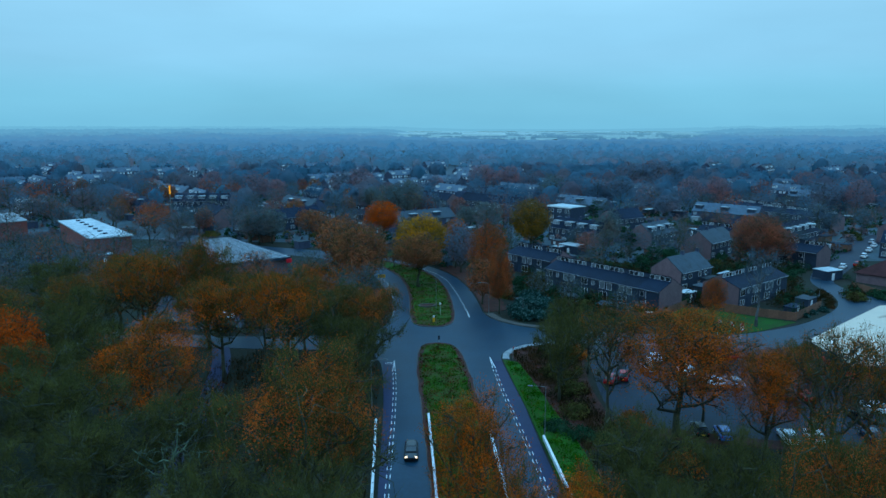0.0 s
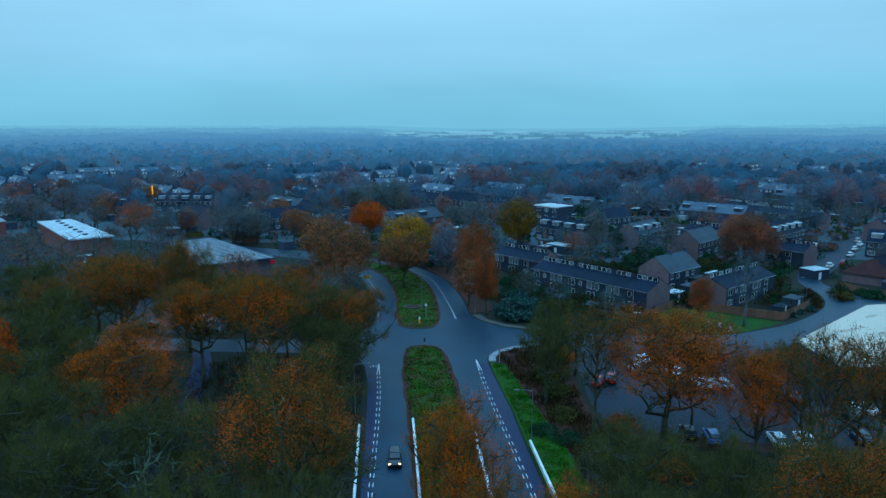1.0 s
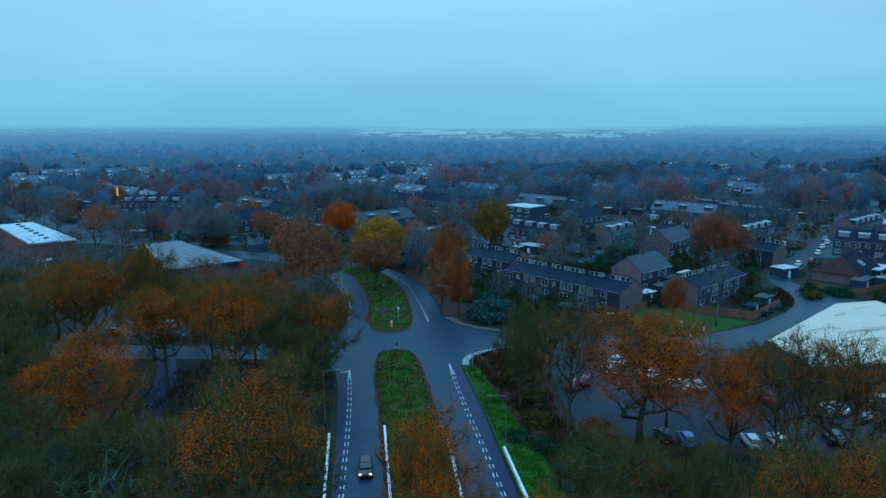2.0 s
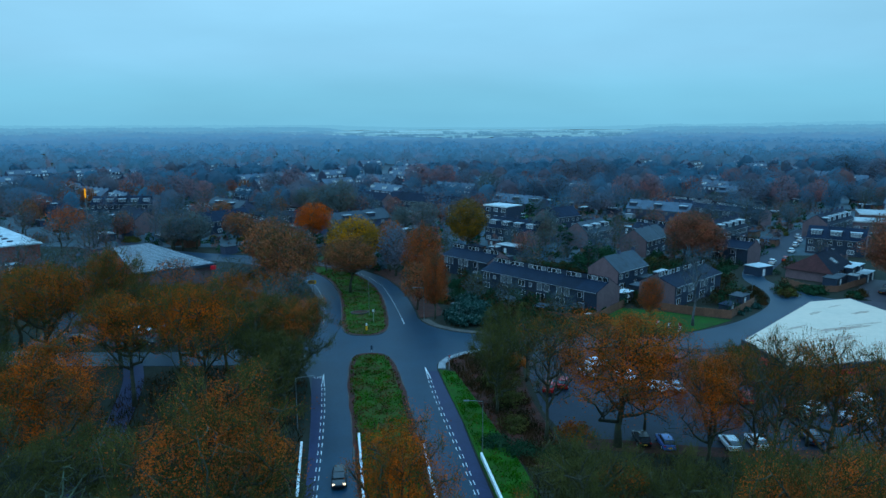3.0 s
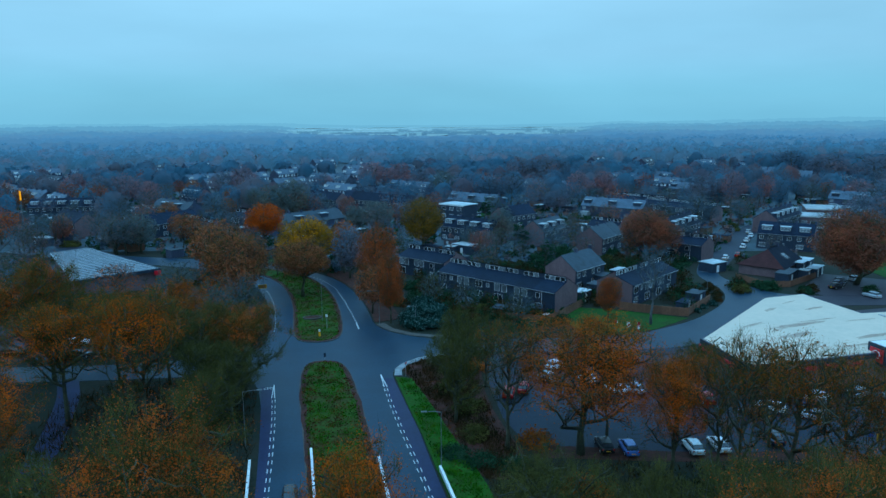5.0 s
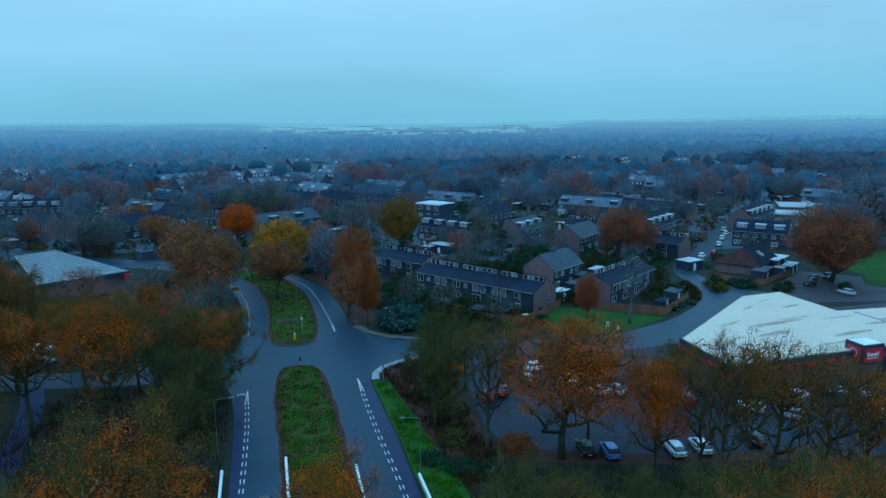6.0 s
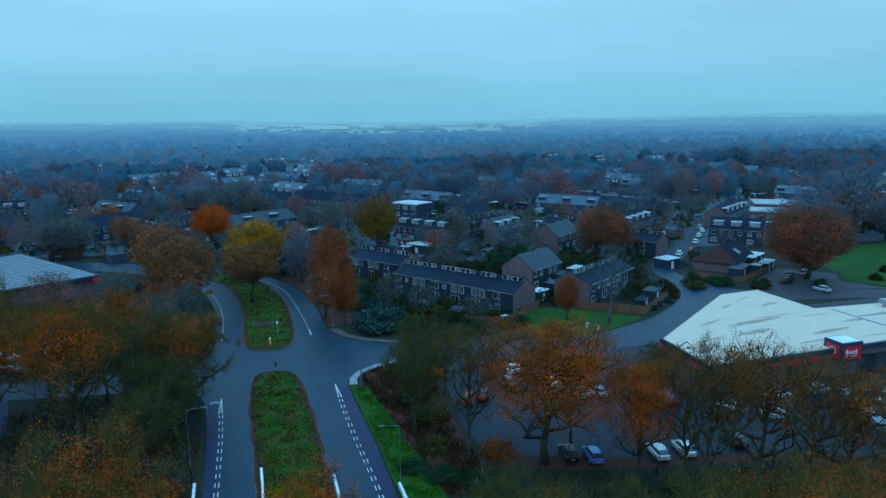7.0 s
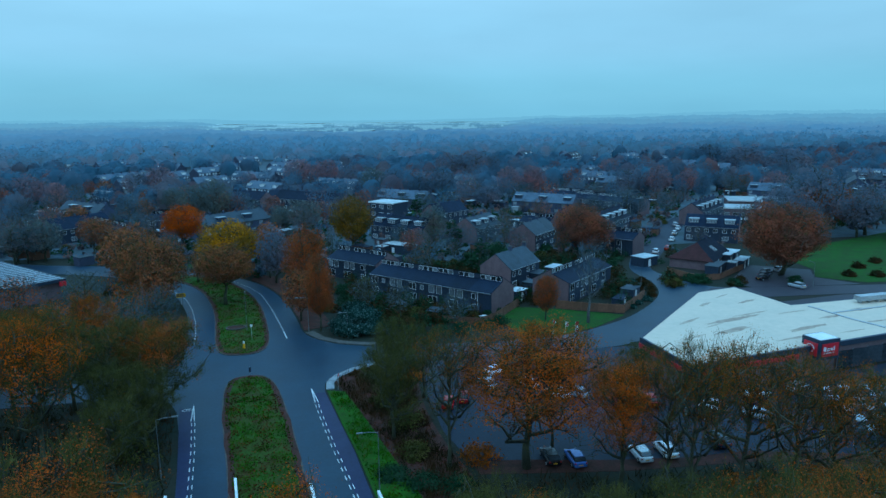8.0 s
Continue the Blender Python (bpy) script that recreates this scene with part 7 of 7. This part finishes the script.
def woods(n, y0, y1, label, seed, mats, k=110, leaf=0.75):
    """Far woods: uncountable crowns, each an uneven dome of small loose faces, shared out among the materials."""
    rng = np.random.default_rng(seed)
    y = np.sqrt(rng.uniform(y0**2, y1**2, n))
    x = rng.uniform(-0.74, 1.10, n) * y
    stay = [rng.uniform() < (0.05 if clearing(a, b) else 1.0) and not (b < 450 and (near_street(a, b, 5) or taken(a, b, 1.5))) for a, b in zip(x, y)]
    x, y = x[stay], y[stay]
    n = len(x)
    r = rng.uniform(3.2, 8.6, n)
    h = r * rng.uniform(0.9, 1.3, n) + rng.uniform(4, 7, n)
    d = rng.normal(size=(n, k, 3))
    d /= np.linalg.norm(d, axis=2)[:, :, None]
    d[:, :, 2] = np.abs(d[:, :, 2])
    lump = rng.normal(size=(n, 7, 3))
    lump[:, :, 2] = np.abs(lump[:, :, 2])
    lump /= np.linalg.norm(lump, axis=2)[:, :, None]
    swell = 0.78 + 0.28 * np.max(np.exp(-7 * (1 - np.einsum("nki,nji->nkj", d, lump))), axis=2)
    base = np.stack([x, y, h * 0.40], axis=1)[:, None, :]
    c = base + d * (swell * rng.uniform(0.88, 1.03, (n, k)))[:, :, None] * np.stack([r, r, h * 0.58], axis=1)[:, None, :]
    pick = rng.choice(len(mats), n, p=np.array([w for m, w in mats]) / sum(w for m, w in mats))
    for i, (mat, w) in enumerate(mats):
        mine = c[pick == i].reshape(-1, 3)
        hub = np.repeat((base - np.array([0, 0, 2.0]))[pick == i][:, 0, :], k, axis=0)
        v, q = scatter_leaves(rng, mine, 1, 0.2, leaf, mid=hub, loose=0.32)
        # the dense twigs within each crown
        turn = np.arange(7) * 2 * math.pi / 7
        ring = [np.stack([np.cos(turn) * f, np.sin(turn) * f, np.full(7, g)], axis=1) for f, g in ((0.80, -0.5), (0.82, 0.05), (0.60, 0.52), (0.22, 0.78))]
        core = np.vstack(ring)
        quads = np.array([(7 * j + m, 7 * j + (m + 1) % 7, 7 * j + 7 + (m + 1) % 7, 7 * j + 7 + m) for j in range(3) for m in range(7)])
        tris = np.vstack([quads[:, [0, 1, 2]], quads[:, [0, 2, 3]], np.array([(21, 21 + m, 22 + m) for m in range(1, 6)])])
        some = pick == i
        cv = base[some] + core[None] * np.stack([r[some], r[some], h[some] * 0.58], axis=1)[:, None, :] * rng.uniform(0.82, 1.05, (some.sum(), 28, 1))
        cq = (tris[None] + (np.arange(some.sum()) * 28)[:, None, None]).reshape(-1, 3) + len(v)
        v, q = np.vstack([v, cv.reshape(-1, 3)]), np.vstack([q, cq])
        v[:, 2] = np.maximum(v[:, 2], 0.3)
        tagged(new("woods", np_mesh("woods", v, q, mat)), label, "woods", kind="stuff")


# nearer belts: their haze lies in the leaf colours
woods(420, 345, 470, "bare woods among far houses, tinted blue for haze", 30, ((DULL_LEAF, 6), (FAR_LEAF, 2), (MISTY_RUST, 1)), 150, 0.54)
woods(950, 450, 590, "far belt of bare woods with haze in their colour", 31, ((FAR_LEAF, 6), (DULL_LEAF, 3), (MISTY_RUST, 1)), 110, 0.66)
# near edge, far edge, count, three glowing haze colours, haze-blue twig colour
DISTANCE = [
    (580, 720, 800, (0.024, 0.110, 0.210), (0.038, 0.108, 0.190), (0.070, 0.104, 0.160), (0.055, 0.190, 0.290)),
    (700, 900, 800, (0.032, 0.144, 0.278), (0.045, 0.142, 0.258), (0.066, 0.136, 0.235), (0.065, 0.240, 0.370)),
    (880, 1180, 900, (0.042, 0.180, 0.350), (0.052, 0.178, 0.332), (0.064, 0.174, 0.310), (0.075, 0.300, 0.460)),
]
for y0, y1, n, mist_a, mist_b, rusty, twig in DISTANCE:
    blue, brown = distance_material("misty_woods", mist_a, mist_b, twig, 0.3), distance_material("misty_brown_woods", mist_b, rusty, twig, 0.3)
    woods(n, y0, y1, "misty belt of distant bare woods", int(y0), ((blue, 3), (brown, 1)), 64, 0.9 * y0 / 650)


def garden_growth(n, mat, label, seed, near=196, far=430, west=-0.70, east=1.03, k=32, leaf=0.46):
    """Hedges and low bushes past counting that fill the far gardens."""
    rng = np.random.default_rng(seed)
    spots = []
    while len(spots) < n:
        y = math.sqrt(rng.uniform(near**2, far**2))
        x = rng.uniform(west, east) * y
        if not near_street(x, y, 5) and not taken(x, y, 0.2) and not (45 < x < 78 and y < 156):
            spots.append((x, y, rng.uniform(0.7, 2.3), rng.uniform(1.0, 4.2)))
    p = np.array(spots)
    d = rng.normal(size=(n, k, 3))
    d /= np.linalg.norm(d, axis=2)[:, :, None]
    d[:, :, 2] = np.abs(d[:, :, 2])
    c = np.stack([p[:, 0], p[:, 1], p[:, 3] * 0.1], axis=1)[:, None, :] + d * rng.uniform(0.5, 1.05, (n, k, 1)) * np.stack([p[:, 2], p[:, 2], p[:, 3] * 0.9], axis=1)[:, None, :]
    hub = np.repeat(np.stack([p[:, 0], p[:, 1], p[:, 3] * 0.05], axis=1), k, axis=0)
    v, q = scatter_leaves(rng, c.reshape(-1, 3), 1, 0.1, leaf, mid=hub)
    v[:, 2] = np.maximum(v[:, 2], 0.05)
    return tagged(new("garden_growth", np_mesh("garden_growth", v, q, mat)), label, "bushes", kind="stuff")


garden_growth(1100, EVERGREEN, "dark green hedges and bushes in far gardens", 61)
garden_growth(1500, HAZED_DRY_LEAF, "brown winter bushes in far gardens", 62)
garden_growth(260, EVERGREEN, "dark green hedges in the gardens", 64, 146, 200, 0.12, 0.62, 120, 0.2)
garden_growth(420, BRAMBLE, "brown winter bushes in the gardens", 65, 146, 200, 0.12, 0.62, 90, 0.22)
garden_growth(900, DULL_LEAF, "bushes in far gardens, tinted blue for haze", 63)

# clutter in the gardens of the front row and round the corner plot
shrub(66.5, 197, 7.0, 5.2, EVERGREEN, "large dark evergreen bush behind the houses", 5000, 0.2, "bush")
shrub(58.6, 194.5, 5.4, 4.2, EVERGREEN, "large dark evergreen bush behind the houses", 4000, 0.2, "bush")
for x, y, h, r in ((80.6, 147.9, 0.9, 1.0), (83.6, 150.6, 1.1, 1.2), (87, 152.6, 1.2, 1.3), (90.2, 156, 1.1, 1.3), (92.4, 160, 1.4, 1.5), (94.2, 164.6, 1.5, 1.6), (95.4, 169.4, 1.3, 1.5), (90.4, 162.2, 1.2, 1.4), (91.8, 167.6, 1.5, 1.6)):
    shrub(x, y, h, r, RHODO if (x * 7) % 3 < 1 else BRAMBLE, "low frosted garden shrub by the kerb" if (x * 7) % 3 < 1 else "low brown garden shrub by the kerb", 900, 0.10)
for x, y, h, r in ((47.6, 150.6, 1.6, 1.3), (50.6, 153, 1.4, 1.3), (53.4, 155.4, 1.5, 1.3), (49, 147.6, 1.2, 1.1)):
    shrub(x, y, h, r, EVERGREEN, "clipped dark green hedge by the lawn", 1200, 0.10, "hedge")


def garden_table(x, y, turn):
    t = thing("garden_table", "white plastic garden table with frost", "table", pose(x, y, 0, 0, 0, turn))
    part("tabletop", Shape().prism(rounded([(-0.9, -0.5), (0.9, -0.5), (0.9, 0.5), (-0.9, 0.5)], 2), 0.70, 0.75), WHITE, t)
    for sx in (-0.65, 0.65):
        for sy in (-0.3, 0.3):
            part("leg", Shape().tube([(sx, sy, 0), (sx * 0.9, sy * 0.9, 0.70)], [0.03, 0.035], 5), WHITE, t)


def lean_to(x, y, turn, w):
    """A low glazed frame or canopy with a pale sloping roof."""
    t = thing("garden_canopy", "low garden canopy with a weathered grey roof", "canopy", pose(x, y, 0, 0, 0, turn))
    part("roof", Shape().side([(-1.0, 1.75), (1.0, 2.25), (1.0, 2.31), (-1.0, 1.81)], -w / 2, w / 2), SLATE, t)
    for sx in (-w / 2 + 0.1, w / 2 - 0.1):
        part("post", Shape().box(sx - 0.05, -0.95, 0, sx + 0.05, -0.85, 1.78), FENCE, t)
        part("post", Shape().box(sx - 0.05, 0.85, 0, sx + 0.05, 0.95, 2.22), FENCE, t)


for x, y, a in ((40.2, 150.4, 20), (46.4, 149.6, 10)):
    garden_table(x, y, a)
for x, y, a, w in ((36.8, 152.6, -51, 3.2), (44.8, 151.6, -20, 2.6), (30.8, 160.4, 39, 2.4)):
    lean_to(x, y, a, w)

# hedges and shrubs in the gardens
bush_protos = [None, None, None]
made = 0
while made < 240:
    y = 150 + 150 * rng.uniform() ** 1.3
    x = rng.uniform(12, 0.95 * y) if rng.uniform() < 0.75 else rng.uniform(-0.62 * y, -12)
    if near_street(x, y, 5.5) or taken(x, y, 0.6) or (y < 152 and x > 56) or (x > 56 and y < 160 and x < 92):
        continue
    k = int(rng.integers(0, 3))
    size = rng.uniform(0.7, 1.5)
    m = pose(x, y, 0, 0, 0, rng.uniform(0, 360)) @ Matrix.Diagonal((size * rng.uniform(0.9, 1.6), size, size, 1))
    if bush_protos[k] is None:
        bush_protos[k] = shrub(x, y, 1.7, 1.6, (EVERGREEN, OLIVE, BRAMBLE)[k], ("dark green garden shrub by the houses", "olive winter shrub by the houses", "brown-leaved garden shrub by the houses")[k], 420, 0.16)
    else:
        copy_thing(bush_protos[k], m)
    made += 1


# ---- the hazy distance ----
def treeline(radius, z_top, rough, mat, seed):
    """A ring of far woods with an uneven crest, too far off to shift: low before the open fields, higher where a wooded ridge lies."""
    rng = np.random.default_rng(seed)
    n = int(min(radius, 2000) * 2.2 / rough)
    s = Shape()
    h, crest = 0.0, []
    for i in range(n + 1):
        az = 130 * i / n - 60
        open_land = math.exp(-(((az + 8.5) / 11) ** 4)) * (radius > 1500)
        ridge = max(0.0, min(1.0, (-az - 26) / 12)) * max(0, radius - 2200) / 2000
        h = h * 0.90 + rng.normal() * 0.26
        z = (z_top + rough * max(-1.5, min(1.5, h)) + rng.uniform(-0.6, 0.6) * rough) * (1 - 0.55 * open_land) + 14 * ridge
        sink = max(0.0, min(1.0, (open_land - 0.12) / 0.7)) if 2000 < radius < 4000 else 0.0
        crest.append((radians(90 + az), z * (1 - sink) - 30 * sink))
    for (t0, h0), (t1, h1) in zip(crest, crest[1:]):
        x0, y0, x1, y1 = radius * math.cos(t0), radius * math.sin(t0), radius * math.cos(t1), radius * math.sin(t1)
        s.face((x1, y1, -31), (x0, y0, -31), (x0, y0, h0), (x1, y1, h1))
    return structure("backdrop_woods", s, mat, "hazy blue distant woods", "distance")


# radius, crest, unevenness, glowing colours with ever more haze painted in
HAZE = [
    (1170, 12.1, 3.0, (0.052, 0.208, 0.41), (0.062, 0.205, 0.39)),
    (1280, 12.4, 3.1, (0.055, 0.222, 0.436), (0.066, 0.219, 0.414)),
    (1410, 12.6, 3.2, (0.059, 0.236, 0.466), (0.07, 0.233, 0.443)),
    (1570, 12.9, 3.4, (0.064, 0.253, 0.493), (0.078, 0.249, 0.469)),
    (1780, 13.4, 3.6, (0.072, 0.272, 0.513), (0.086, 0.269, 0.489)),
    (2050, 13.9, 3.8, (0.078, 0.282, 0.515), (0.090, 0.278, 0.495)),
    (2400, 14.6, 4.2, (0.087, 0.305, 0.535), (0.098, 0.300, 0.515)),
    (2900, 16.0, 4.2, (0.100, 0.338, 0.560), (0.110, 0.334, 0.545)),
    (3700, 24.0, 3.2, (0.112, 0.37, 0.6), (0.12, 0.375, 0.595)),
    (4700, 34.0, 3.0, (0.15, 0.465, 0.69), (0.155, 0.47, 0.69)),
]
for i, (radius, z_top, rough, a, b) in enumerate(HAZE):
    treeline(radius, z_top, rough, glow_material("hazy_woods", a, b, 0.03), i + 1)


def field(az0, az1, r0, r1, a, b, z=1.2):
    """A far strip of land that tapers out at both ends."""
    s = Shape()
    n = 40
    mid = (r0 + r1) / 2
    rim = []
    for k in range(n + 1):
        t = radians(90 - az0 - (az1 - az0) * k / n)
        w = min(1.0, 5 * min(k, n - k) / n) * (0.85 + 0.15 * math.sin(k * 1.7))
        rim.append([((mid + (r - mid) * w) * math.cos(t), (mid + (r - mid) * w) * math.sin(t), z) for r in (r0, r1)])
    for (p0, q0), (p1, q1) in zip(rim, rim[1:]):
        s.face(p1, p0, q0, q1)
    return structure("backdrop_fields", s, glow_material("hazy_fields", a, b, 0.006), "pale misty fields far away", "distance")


# mist over the fields is painted in as pale emission
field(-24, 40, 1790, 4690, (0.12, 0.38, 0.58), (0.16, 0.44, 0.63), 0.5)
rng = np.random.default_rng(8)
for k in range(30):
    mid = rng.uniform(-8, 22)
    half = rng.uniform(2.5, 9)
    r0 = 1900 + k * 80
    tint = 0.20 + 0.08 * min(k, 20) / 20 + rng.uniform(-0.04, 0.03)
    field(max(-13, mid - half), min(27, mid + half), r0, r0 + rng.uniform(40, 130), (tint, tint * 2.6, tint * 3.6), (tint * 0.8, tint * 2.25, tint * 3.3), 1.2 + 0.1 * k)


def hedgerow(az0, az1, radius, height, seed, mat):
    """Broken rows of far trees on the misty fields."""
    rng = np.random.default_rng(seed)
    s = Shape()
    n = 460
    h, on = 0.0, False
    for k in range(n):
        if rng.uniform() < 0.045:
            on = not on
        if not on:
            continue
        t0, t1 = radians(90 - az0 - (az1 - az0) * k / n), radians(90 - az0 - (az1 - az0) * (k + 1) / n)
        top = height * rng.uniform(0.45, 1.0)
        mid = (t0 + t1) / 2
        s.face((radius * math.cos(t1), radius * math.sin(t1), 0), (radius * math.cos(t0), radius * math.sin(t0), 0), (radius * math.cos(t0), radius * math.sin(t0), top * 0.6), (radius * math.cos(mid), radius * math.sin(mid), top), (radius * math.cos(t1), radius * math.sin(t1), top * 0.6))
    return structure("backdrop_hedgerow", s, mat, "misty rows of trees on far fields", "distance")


# each farther row glows paler, haze painted into its colour
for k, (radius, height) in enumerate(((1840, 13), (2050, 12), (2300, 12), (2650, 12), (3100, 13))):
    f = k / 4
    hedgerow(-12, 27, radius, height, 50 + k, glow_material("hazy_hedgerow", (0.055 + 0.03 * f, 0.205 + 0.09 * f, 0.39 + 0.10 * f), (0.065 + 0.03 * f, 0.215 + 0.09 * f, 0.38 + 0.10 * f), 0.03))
